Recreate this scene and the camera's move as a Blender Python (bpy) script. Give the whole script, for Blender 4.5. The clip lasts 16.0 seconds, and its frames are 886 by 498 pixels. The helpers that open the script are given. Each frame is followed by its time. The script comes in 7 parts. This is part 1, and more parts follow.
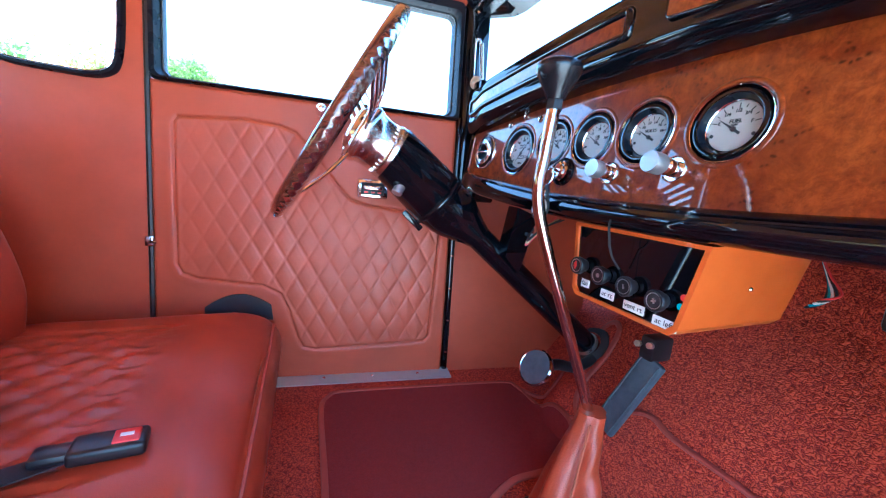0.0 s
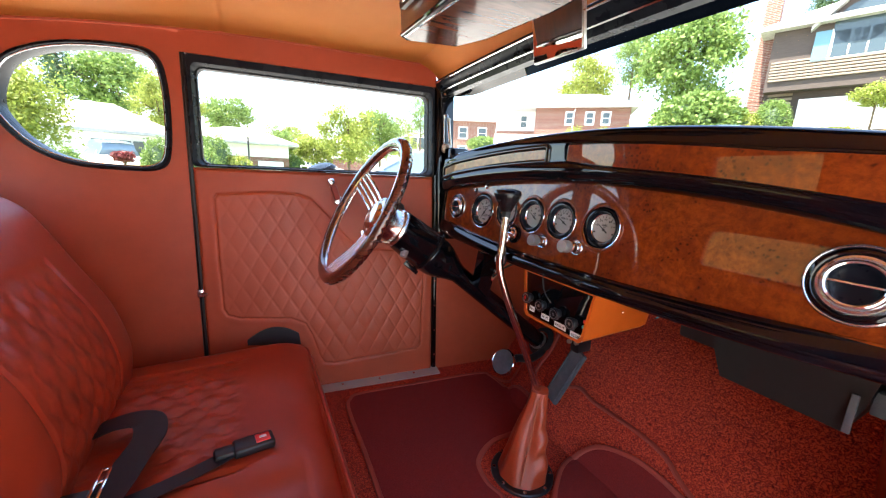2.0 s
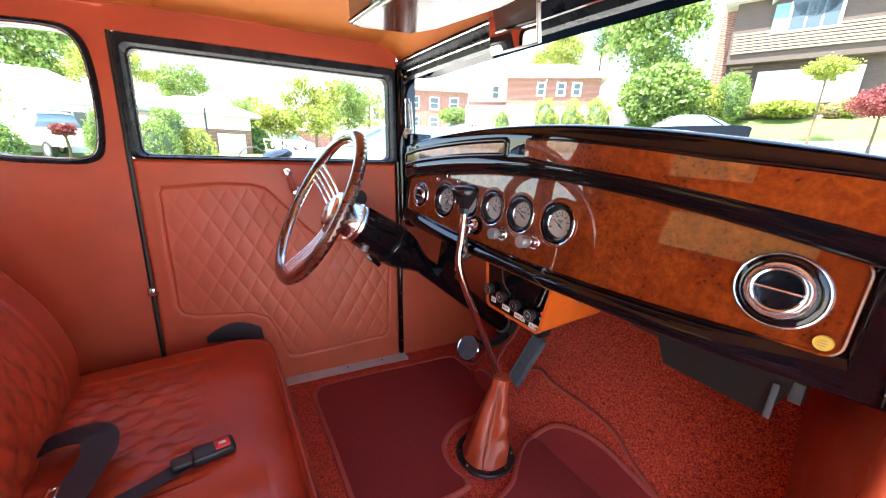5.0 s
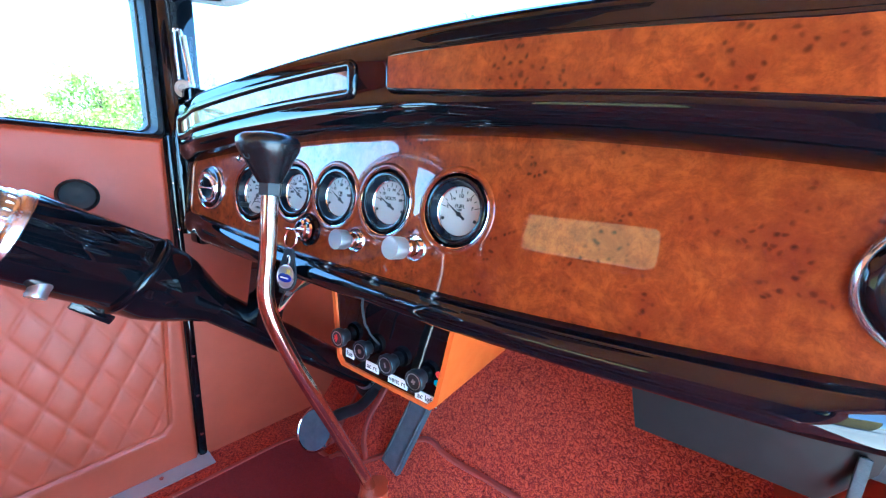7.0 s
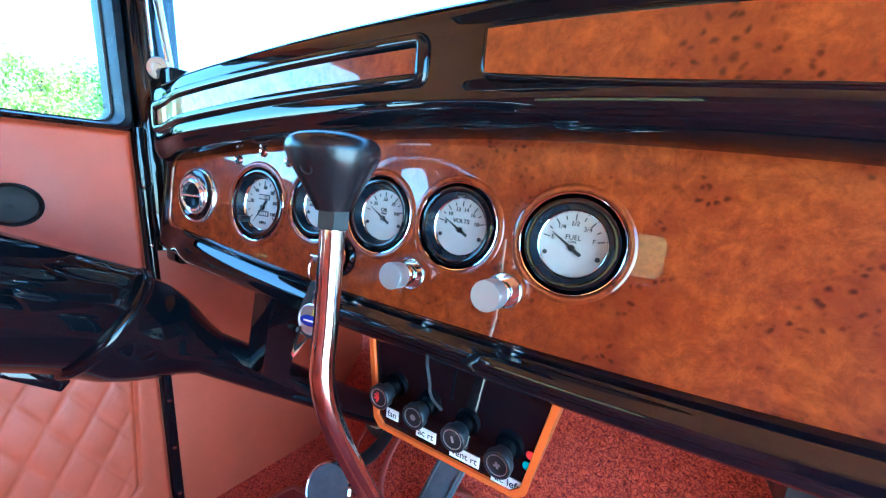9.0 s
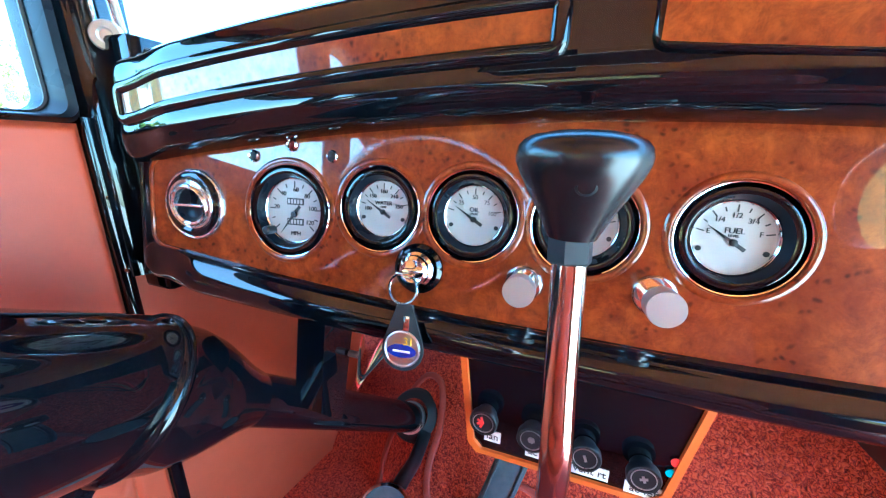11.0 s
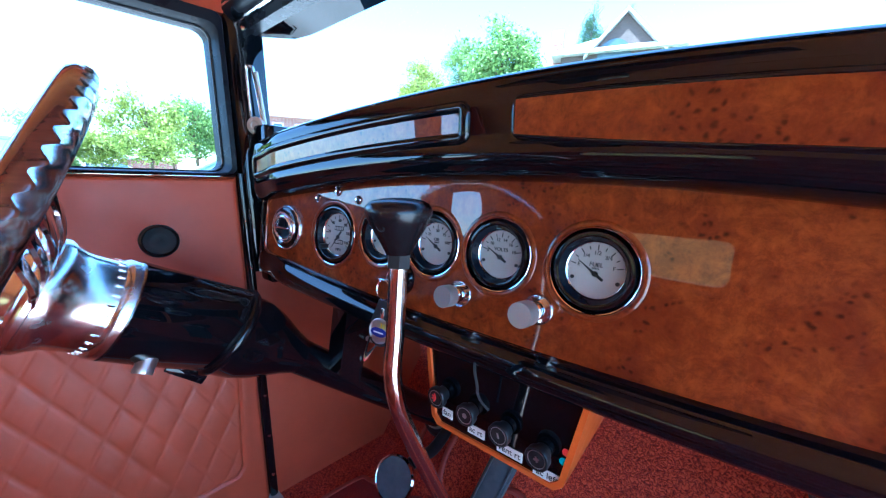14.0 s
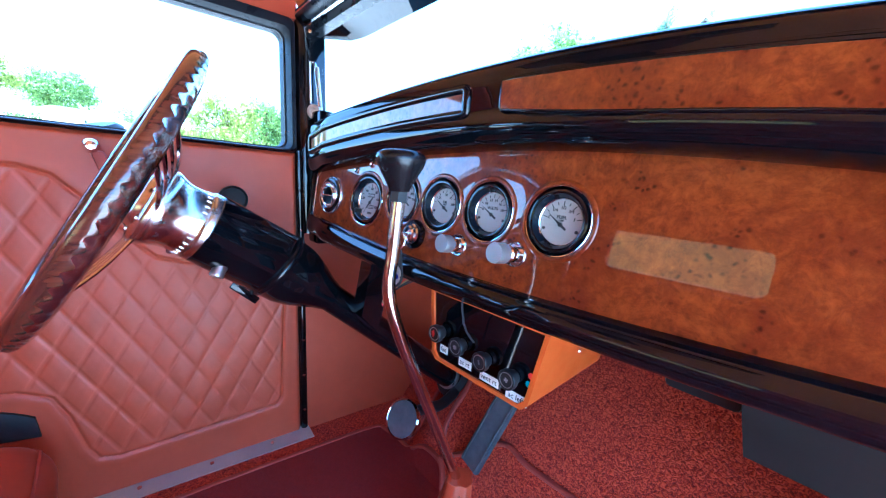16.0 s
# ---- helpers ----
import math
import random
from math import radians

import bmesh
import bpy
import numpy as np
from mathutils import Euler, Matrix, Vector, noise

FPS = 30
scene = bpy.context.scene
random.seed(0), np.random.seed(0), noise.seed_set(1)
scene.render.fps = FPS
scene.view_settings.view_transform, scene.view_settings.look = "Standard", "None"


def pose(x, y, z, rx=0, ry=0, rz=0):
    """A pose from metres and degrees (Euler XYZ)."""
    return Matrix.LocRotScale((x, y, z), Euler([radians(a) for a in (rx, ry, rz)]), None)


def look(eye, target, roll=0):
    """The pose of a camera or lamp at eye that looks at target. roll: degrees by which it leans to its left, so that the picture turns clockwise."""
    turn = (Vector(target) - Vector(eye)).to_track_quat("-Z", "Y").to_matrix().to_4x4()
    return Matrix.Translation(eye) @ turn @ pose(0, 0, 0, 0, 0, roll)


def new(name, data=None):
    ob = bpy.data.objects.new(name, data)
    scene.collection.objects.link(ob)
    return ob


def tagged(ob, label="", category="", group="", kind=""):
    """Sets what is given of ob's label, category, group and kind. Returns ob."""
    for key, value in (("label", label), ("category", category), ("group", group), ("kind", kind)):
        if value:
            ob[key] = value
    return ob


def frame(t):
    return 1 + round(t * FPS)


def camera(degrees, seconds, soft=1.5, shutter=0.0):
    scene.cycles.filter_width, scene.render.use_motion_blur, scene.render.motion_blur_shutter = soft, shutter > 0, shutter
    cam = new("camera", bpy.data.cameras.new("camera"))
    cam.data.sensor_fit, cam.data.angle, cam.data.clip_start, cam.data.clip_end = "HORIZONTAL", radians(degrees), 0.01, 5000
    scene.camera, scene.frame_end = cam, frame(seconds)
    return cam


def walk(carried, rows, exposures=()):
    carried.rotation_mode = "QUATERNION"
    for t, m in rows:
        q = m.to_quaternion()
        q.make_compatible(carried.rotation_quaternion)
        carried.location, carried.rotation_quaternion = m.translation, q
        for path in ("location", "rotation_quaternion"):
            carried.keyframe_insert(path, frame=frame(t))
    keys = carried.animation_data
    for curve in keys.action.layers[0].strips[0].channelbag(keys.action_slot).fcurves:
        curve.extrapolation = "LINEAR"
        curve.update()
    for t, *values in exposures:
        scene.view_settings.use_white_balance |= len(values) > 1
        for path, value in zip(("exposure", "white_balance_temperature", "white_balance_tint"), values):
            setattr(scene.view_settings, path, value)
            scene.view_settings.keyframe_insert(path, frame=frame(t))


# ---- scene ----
cam = camera(101.4, 16.0, 1.2)
PATH = [
    (0, (0.062, 0.03, 0.519), (0.786, 1.861, 0.167), 5.2),
    (0.5, (0.083, -0.024, 0.556), (0.767, 1.828, 0.234), 7.2),
    (1, (0.015, -0.075, 0.573), (0.673, 1.785, 0.247), 7.7),
    (1.5, (-0.072, -0.135, 0.632), (0.727, 1.658, 0.25), 3.2),
    (2, (-0.108, -0.17, 0.697), (0.807, 1.561, 0.29), 2.7),
    (2.5, (-0.087, -0.23, 0.743), (0.763, 1.528, 0.313), 2.9),
    (3, (-0.08, -0.244, 0.743), (0.783, 1.508, 0.314), 4.8),
    (3.2, (-0.07, -0.234, 0.752), (0.749, 1.544, 0.347), 4.6),
    (5.3, (-0.075, -0.169, 0.739), (0.999, 1.429, 0.196), 3.1),
    (5.5, (-0.05, -0.174, 0.727), (1.069, 1.407, 0.227), 3.6),
    (6, (0.065, -0.136, 0.67), (1.36, 1.351, 0.336), 1.8),
    (6.5, (0.143, -0.006, 0.628), (1.672, 1.228, 0.259), 2.8),
    (7, (0.155, 0.088, 0.644), (1.768, 1.205, 0.254), 3.5),
    (7.5, (0.182, 0.142, 0.649), (1.822, 1.225, 0.276), 5.2),
    (8, (0.188, 0.178, 0.645), (1.845, 1.229, 0.261), 5.8),
    (8.5, (0.192, 0.214, 0.648), (1.881, 1.216, 0.27), 5.8),
    (9, (0.186, 0.247, 0.654), (1.884, 1.229, 0.261), 4.6),
    (9.2, (0.18, 0.271, 0.657), (1.894, 1.22, 0.255), 4.2),
    (11.3, (0.174, 0.427, 0.664), (1.991, 1.069, 0.126), 1.4),
    (11.5, (0.178, 0.436, 0.656), (1.994, 1.072, 0.11), 1.3),
    (12, (0.186, 0.455, 0.65), (2.006, 1.095, 0.123), 1.8),
    (12.5, (0.179, 0.449, 0.65), (1.978, 1.145, 0.121), 2.0),
    (13, (0.173, 0.405, 0.66), (1.925, 1.285, 0.265), 2.0),
    (13.5, (0.154, 0.344, 0.679), (1.822, 1.393, 0.341), 0.2),
    (14, (0.138, 0.205, 0.689), (1.667, 1.438, 0.314), 1.6),
    (14.5, (0.131, 0.134, 0.656), (1.611, 1.406, 0.219), 2.7),
    (15, (0.134, 0.123, 0.648), (1.589, 1.434, 0.246), 3.5),
    (15.5, (0.113, 0.121, 0.643), (1.548, 1.468, 0.289), 1.6),
    (16, (0.103, 0.089, 0.641), (1.46, 1.515, 0.288), 4.5),
]
walk(cam, [(t, look(eye, target, roll)) for t, eye, target, roll in PATH], [(0, 3.65, 4650, -4), (1, 3.35, 5200, 2), (1.6, 2.85, 6100, 7), (2.0, 2.65, 6800, 9), (2.5, 3.0, 6800, 9), (5.5, 3.05, 6600, 9), (6, 3.05, 5700, 8), (7, 4.05, 4350, -10), (9, 4.2, 4150, -18), (11.5, 4.55, 4450, -19), (12.5, 4.6, 4450, -19), (13, 4.35, 4500, -13), (13.5, 3.95, 4500, -8), (14, 3.0, 4400, -2), (14.5, 2.8, 4350, 0), (15, 3.6, 4350, 0), (16, 3.5, 4350, 0)])

# ---------------------------------------------------------------- world, sun, exposure
world = bpy.data.worlds.new("world")
scene.world = world
world.use_nodes = True
wn = world.node_tree
sky = wn.nodes.new("ShaderNodeTexSky")
sky.sky_type = "NISHITA"
sky.sun_disc = False
sky.sun_elevation = radians(66)
sky.sun_rotation = radians(-92)
wn.nodes["Background"].inputs["Strength"].default_value = 0.15
wn.links.new(sky.outputs[0], wn.nodes["Background"].inputs["Color"])
sun = new("sun", bpy.data.lights.new("sun", "SUN"))
sun.data.energy, sun.data.angle, sun.data.color = 4.5, radians(0.5), (1.0, 0.95, 0.87)
SUN_AZ = radians(182)
sun.matrix_world = look((math.cos(SUN_AZ) * 0.407, math.sin(SUN_AZ) * 0.407, 0.914), (0, 0, 0))


# ---------------------------------------------------------------- materials
def principled(name, base, rough=0.5, metal=0.0, coat=0.0, sheen=0.0, emit=None):
    m = bpy.data.materials.new(name)
    m.use_nodes = True
    b = m.node_tree.nodes["Principled BSDF"]
    b.inputs["Base Color"].default_value = (*base, 1)
    b.inputs["Roughness"].default_value = rough
    b.inputs["Metallic"].default_value = metal
    b.inputs["Coat Weight"].default_value = coat
    b.inputs["Coat Roughness"].default_value = 0.012
    b.inputs["Coat IOR"].default_value = 1.55
    b.inputs["Sheen Weight"].default_value = sheen
    if emit:
        b.inputs["Emission Color"].default_value = (*emit[:3], 1)
        b.inputs["Emission Strength"].default_value = emit[3]
    return m


def mottle(m, colours, scale, detail=4, rough=0.6, stretch=(1, 1, 1), kind="noise", space="Object"):
    """Colour from a noise through a ramp of (place, colour)."""
    n, l = m.node_tree.nodes, m.node_tree.links
    co, mp = n.new("ShaderNodeTexCoord"), n.new("ShaderNodeMapping")
    mp.inputs["Scale"].default_value = stretch
    l.new(co.outputs[space], mp.inputs["Vector"])
    tx = n.new("ShaderNodeTexNoise")
    tx.inputs["Scale"].default_value, tx.inputs["Detail"].default_value, tx.inputs["Roughness"].default_value = scale, detail, rough
    l.new(mp.outputs[0], tx.inputs["Vector"])
    rp = n.new("ShaderNodeValToRGB")
    el = rp.color_ramp.elements
    while len(el) < len(colours):
        el.new(0.5)
    for e, (p, c) in zip(el, colours):
        e.position, e.color = p, (*c, 1)
    l.new(tx.outputs["Fac"], rp.inputs["Fac"])
    l.new(rp.outputs["Color"], n["Principled BSDF"].inputs["Base Color"])
    return m


def relief(m, scale, strength, distance=0.001, kind="noise", detail=3):
    n, l = m.node_tree.nodes, m.node_tree.links
    co = n.new("ShaderNodeTexCoord")
    tx = n.new("ShaderNodeTexVoronoi" if kind == "voronoi" else "ShaderNodeTexNoise")
    tx.inputs["Scale"].default_value = scale
    if kind == "noise":
        tx.inputs["Detail"].default_value = detail
    l.new(co.outputs["Object"], tx.inputs["Vector"])
    bp = n.new("ShaderNodeBump")
    bp.inputs["Strength"].default_value, bp.inputs["Distance"].default_value = strength, distance
    l.new(tx.outputs["Distance" if kind == "voronoi" else "Fac"], bp.inputs["Height"])
    l.new(bp.outputs[0], n["Principled BSDF"].inputs["Normal"])
    return m


def wear(m, scale, low, high):
    n, l = m.node_tree.nodes, m.node_tree.links
    tx, mr = n.new("ShaderNodeTexNoise"), n.new("ShaderNodeMapRange")
    tx.inputs["Scale"].default_value, tx.inputs["Detail"].default_value = scale, 5
    mr.inputs["To Min"].default_value, mr.inputs["To Max"].default_value = low, high
    mr.inputs["From Min"].default_value, mr.inputs["From Max"].default_value = 0.3, 0.7
    co = n.new("ShaderNodeTexCoord")
    l.new(co.outputs["Object"], tx.inputs["Vector"])
    l.new(tx.outputs["Fac"], mr.inputs["Value"])
    l.new(mr.outputs[0], n["Principled BSDF"].inputs["Roughness"])
    return m


leather = relief(mottle(principled("leather", (0.4, 0.07, 0.03), 0.45), [(0.3, (0.385, 0.059, 0.021)), (0.7, (0.47, 0.075, 0.029))], 9), 800, 0.10, 0.0008, "voronoi")
wear(leather, 14, 0.36, 0.52)
leather_seat = relief(mottle(principled("seat leather", (0.34, 0.05, 0.024), 0.36), [(0.3, (0.325, 0.036, 0.013)), (0.7, (0.405, 0.049, 0.018))], 8), 700, 0.12, 0.0008, "voronoi")
wear(leather_seat, 12, 0.28, 0.44)
headlining = relief(mottle(principled("headlining", (0.55, 0.17, 0.05), 0.7), [(0.3, (0.60, 0.19, 0.030)), (0.7, (0.68, 0.23, 0.042))], 5), 500, 0.2)
thread = principled("stitching thread", (0.38, 0.09, 0.04), 0.7)
boot_leather = relief(mottle(principled("boot leather", (0.5, 0.13, 0.05), 0.42), [(0.3, (0.32, 0.042, 0.014)), (0.7, (0.42, 0.060, 0.020))], 12), 400, 0.3, 0.0012, "voronoi")
carpet_mat = principled("carpet", (0.22, 0.018, 0.018), 0.95, sheen=0.0)
cn, cl = carpet_mat.node_tree.nodes, carpet_mat.node_tree.links
loop_co, loops_tx = cn.new("ShaderNodeTexCoord"), cn.new("ShaderNodeTexNoise")
loops_tx.inputs["Scale"].default_value, loops_tx.inputs["Detail"].default_value, loops_tx.inputs["Distortion"].default_value = 185, 0.5, 0.8
cl.new(loop_co.outputs["Object"], loops_tx.inputs["Vector"])
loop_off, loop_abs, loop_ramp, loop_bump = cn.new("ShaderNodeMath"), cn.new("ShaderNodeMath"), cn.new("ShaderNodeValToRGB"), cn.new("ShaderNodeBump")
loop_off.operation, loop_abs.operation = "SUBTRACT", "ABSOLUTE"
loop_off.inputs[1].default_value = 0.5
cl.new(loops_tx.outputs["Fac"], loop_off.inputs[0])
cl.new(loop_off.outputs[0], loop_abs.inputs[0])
# the ramp's dark end paints the shade down between the loops
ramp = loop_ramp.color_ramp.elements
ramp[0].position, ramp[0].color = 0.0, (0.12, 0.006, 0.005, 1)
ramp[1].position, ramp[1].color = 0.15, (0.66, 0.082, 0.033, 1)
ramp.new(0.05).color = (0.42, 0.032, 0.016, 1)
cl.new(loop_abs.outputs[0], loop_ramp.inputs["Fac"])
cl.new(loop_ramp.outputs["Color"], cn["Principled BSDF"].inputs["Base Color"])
loop_bump.inputs["Strength"].default_value, loop_bump.inputs["Distance"].default_value = 0.8, 0.012
cl.new(loop_abs.outputs[0], loop_bump.inputs["Height"])
cl.new(loop_bump.outputs[0], cn["Principled BSDF"].inputs["Normal"])
plush_mat = principled("mat pile", (0.14, 0.010, 0.012), 0.95, sheen=0.0)
mottle(plush_mat, [(0.25, (0.165, 0.010, 0.009)), (0.75, (0.28, 0.017, 0.015))], 300, 4, 0.75)
relief(plush_mat, 900, 0.8, 0.003)
binding_mat = principled("mat binding", (0.36, 0.06, 0.04), 0.6)
black_paint = relief(principled("black lacquer", (0.0022, 0.0031, 0.0050), 0.05, coat=0.88), 30, 0.012, 0.004, "noise", 1)
wear(black_paint, 30, 0.03, 0.07)
black_paint.node_tree.links.new(black_paint.node_tree.nodes["Bump"].outputs[0], black_paint.node_tree.nodes["Principled BSDF"].inputs["Coat Normal"])
black_paint.node_tree.nodes["Principled BSDF"].inputs["Specular IOR Level"].default_value = 0.0
frame_black = wear(principled("black enamel", (0.006, 0.008, 0.013), 0.3), 30, 0.22, 0.36)
frame_black.node_tree.nodes["Principled BSDF"].inputs["Specular IOR Level"].default_value = 0.15
mirror_tint = principled("smoked mirror", (0.07, 0.058, 0.022), 0.05, 1.0)
polished_plate = wear(mottle(principled("polished dark veneer", (0.12, 0.035, 0.016), 0.12), [(0.3, (0.08, 0.022, 0.010)), (0.7, (0.15, 0.042, 0.018))], 14, stretch=(1, 6, 1)), 30, 0.08, 0.16)
polished_plate.node_tree.nodes["Principled BSDF"].inputs["Specular IOR Level"].default_value = 0.15
knob_black = principled("polished black knob", (0.006, 0.006, 0.008), 0.27)
satin_black = principled("satin black", (0.012, 0.012, 0.014), 0.38)
rubber = relief(principled("black rubber", (0.018, 0.019, 0.021), 0.6), 200, 0.3)
pad_rubber = relief(mottle(principled("grey rubber", (0.07, 0.085, 0.1), 0.55), [(0.3, (0.055, 0.07, 0.085)), (0.7, (0.09, 0.105, 0.12))], 60), 500, 0.4)
chrome = wear(principled("chrome", (0.78, 0.78, 0.8), 0.06, 1.0), 40, 0.03, 0.12)
alu = wear(principled("polished aluminium", (0.72, 0.71, 0.69), 0.2, 1.0), 50, 0.12, 0.28)
brushed = wear(principled("brushed aluminium", (0.62, 0.61, 0.6), 0.35, 1.0), 120, 0.25, 0.5)
copper_chrome = wear(principled("tinted chrome", (0.68, 0.60, 0.54), 0.12, 1.0), 60, 0.06, 0.2)
cap_metal = wear(principled("turned aluminium", (0.46, 0.46, 0.45), 0.35, 0.8), 60, 0.3, 0.42)
nickel = principled("satin nickel", (0.52, 0.50, 0.47), 0.34, 0.6)
bright_trim = principled("bright plated trim", (0.62, 0.62, 0.64), 0.1, 0.86)
dial_white = principled("dial face", (0.40, 0.385, 0.36), 0.4)
ink = principled("black print", (0.02, 0.02, 0.022), 0.6)
paper = principled("label paper", (0.82, 0.82, 0.8), 0.6)
red_plastic = principled("red plastic", (0.7, 0.03, 0.03), 0.35)
blue_plastic = principled("turquoise plastic", (0.02, 0.35, 0.42), 0.4)
blue_enamel = principled("blue enamel", (0.02, 0.03, 0.25), 0.25, coat=0.5)
yellow_print = principled("yellow print", (0.75, 0.6, 0.03), 0.5)
gold = wear(principled("gilt", (0.62, 0.42, 0.07), 0.4, 0.25), 60, 0.35, 0.5)
webbing = relief(principled("black webbing", (0.012, 0.013, 0.018), 0.55), 900, 0.5)
tan_edge = mottle(principled("tan carton", (0.4, 0.26, 0.11), 0.6), [(0.3, (0.36, 0.23, 0.09)), (0.7, (0.45, 0.3, 0.13))], 20)
orange_paint = wear(mottle(principled("orange lacquer", (0.62, 0.11, 0.012), 0.35, coat=0.3), [(0.3, (0.58, 0.10, 0.011)), (0.7, (0.66, 0.12, 0.014))], 12), 40, 0.28, 0.42)
sill_metal = wear(principled("aluminium sill", (0.46, 0.44, 0.42), 0.45, 0.4), 60, 0.3, 0.5)


def burl_material(name, dark, mid, light):
    """Curly grain with clusters of small dark eyes, over broad red and golden clouds."""
    m = principled(name, mid, 0.3, coat=1.0)
    n, l = m.node_tree.nodes, m.node_tree.links
    co = n.new("ShaderNodeTexCoord")

    def noise(scale, detail, rough=0.5, twist=0.0, source=None):
        tx = n.new("ShaderNodeTexNoise")
        tx.inputs["Scale"].default_value, tx.inputs["Detail"].default_value = scale, detail
        tx.inputs["Roughness"].default_value, tx.inputs["Distortion"].default_value = rough, twist
        l.new(source or co.outputs["Object"], tx.inputs["Vector"])
        return tx

    def bent(scale, amount):
        add = n.new("ShaderNodeMix")
        add.data_type = "VECTOR"
        add.inputs["Factor"].default_value = amount
        l.new(co.outputs["Object"], add.inputs["A"])
        l.new(noise(scale, 2).outputs["Color"], add.inputs["B"])
        return add.outputs["Result"]

    def ranged(socket, a, b, low=0.0, high=1.0):
        mr = n.new("ShaderNodeMapRange")
        for key, val in (("From Min", a), ("From Max", b), ("To Min", low), ("To Max", high)):
            mr.inputs[key].default_value = val
        l.new(socket, mr.inputs["Value"])
        return mr.outputs[0]

    def times(a, b):
        mt = n.new("ShaderNodeMath")
        mt.operation = "MULTIPLY"
        l.new(a, mt.inputs[0])
        if isinstance(b, float):
            mt.inputs[1].default_value = b
        else:
            l.new(b, mt.inputs[1])
        return mt.outputs[0]

    def blend(fac, a, b):
        mx = n.new("ShaderNodeMix")
        mx.data_type = "RGBA"
        l.new(fac, mx.inputs["Factor"])
        for key, val in (("A", a), ("B", b)):
            if isinstance(val, tuple):
                mx.inputs[key].default_value = (*val, 1)
            else:
                l.new(val, mx.inputs[key])
        return mx.outputs["Result"]

    curl = noise(80, 7, 0.7, 0.2, bent(16, 0.03))
    rp = n.new("ShaderNodeValToRGB")
    el = rp.color_ramp.elements
    el[0].position, el[0].color = 0.30, (*dark, 1)
    el[1].position, el[1].color = 0.70, (*light, 1)
    el.new(0.49).color = (*mid, 1)
    l.new(curl.outputs["Fac"], rp.inputs["Fac"])
    base = rp.outputs["Color"]
    cloud = noise(9, 2)
    base = blend(ranged(cloud.outputs["Fac"], 0.50, 0.66, 0.0, 0.42), base, (mid[0] * 0.62, mid[1] * 0.42, mid[2] * 0.5))
    eyes = n.new("ShaderNodeTexVoronoi")
    eyes.inputs["Scale"].default_value = 138
    l.new(bent(70, 0.010), eyes.inputs["Vector"])
    cluster = ranged(noise(21, 2, 0.5).outputs["Fac"], 0.50, 0.60)
    base = blend(times(cluster, 0.45), base, (dark[0], dark[1] * 0.9, dark[2]))
    halo = times(ranged(eyes.outputs["Distance"], 0.52, 0.30), cluster)
    base = blend(times(halo, 0.45), base, (dark[0] * 1.1, dark[1], dark[2]))
    pupil = times(ranged(eyes.outputs["Distance"], 0.36, 0.12), cluster)
    base = blend(times(pupil, 0.88), base, (dark[0] * 0.34, dark[1] * 0.34, dark[2] * 0.5))
    l.new(base, n["Principled BSDF"].inputs["Base Color"])
    return m


burl = burl_material("burl veneer", (0.098, 0.0125, 0.0032), (0.178, 0.0290, 0.0044), (0.272, 0.0540, 0.0066))
burl.node_tree.nodes["Principled BSDF"].inputs["Specular IOR Level"].default_value = 0.1
walnut = mottle(principled("wheel wood", (0.08, 0.02, 0.012), 0.25, coat=1.0), [(0.3, (0.05, 0.012, 0.008)), (0.7, (0.13, 0.032, 0.017))], 25, stretch=(1, 1, 8))
console_wood = mottle(principled("console veneer", (0.12, 0.035, 0.015), 0.35, coat=0.5), [(0.3, (0.035, 0.011, 0.006)), (0.7, (0.075, 0.022, 0.010))], 14, stretch=(1, 6, 1))


def glass_material(name, tint=(0.97, 0.99, 0.98)):
    m = bpy.data.materials.new(name)
    m.use_nodes = True
    n, l = m.node_tree.nodes, m.node_tree.links
    n.remove(n["Principled BSDF"])
    tr, gl, mx, fr = n.new("ShaderNodeBsdfTransparent"), n.new("ShaderNodeBsdfGlossy"), n.new("ShaderNodeMixShader"), n.new("ShaderNodeFresnel")
    tr.inputs["Color"].default_value = (*tint, 1)
    gl.inputs["Roughness"].default_value = 0.0
    fr.inputs["IOR"].default_value = 1.05
    l.new(fr.outputs[0], mx.inputs[0])
    l.new(tr.outputs[0], mx.inputs[1])
    l.new(gl.outputs[0], mx.inputs[2])
    l.new(mx.outputs[0], n["Material Output"].inputs["Surface"])
    return m


glass = glass_material("window glass")


# ---------------------------------------------------------------- mesh helpers
def mesh_object(name, verts, faces, material, parent=None, label="", smooth=40):
    me = bpy.data.meshes.new(name)
    me.from_pydata([tuple(v) for v in verts], [], faces)
    me.validate()
    if isinstance(material, (list, tuple)):
        for m in material:
            me.materials.append(m)
    else:
        me.materials.append(material)
    if smooth:
        me.shade_smooth()
        me.set_sharp_from_angle(angle=radians(smooth))
    ob = new(name, me)
    if parent is not None:
        ob.parent = parent
        ob.matrix_parent_inverse = parent.matrix_world.inverted()
    if label:
        ob["label"] = label
    return ob


def thing(name, label, category, place=(0, 0, 0), group="", kind=""):
    e = new(name)
    e.location = place
    e.empty_display_size = 0.02
    e.matrix_world = Matrix.Translation(place)
    bpy.context.view_layer.update()
    return tagged(e, label, category, group, kind)


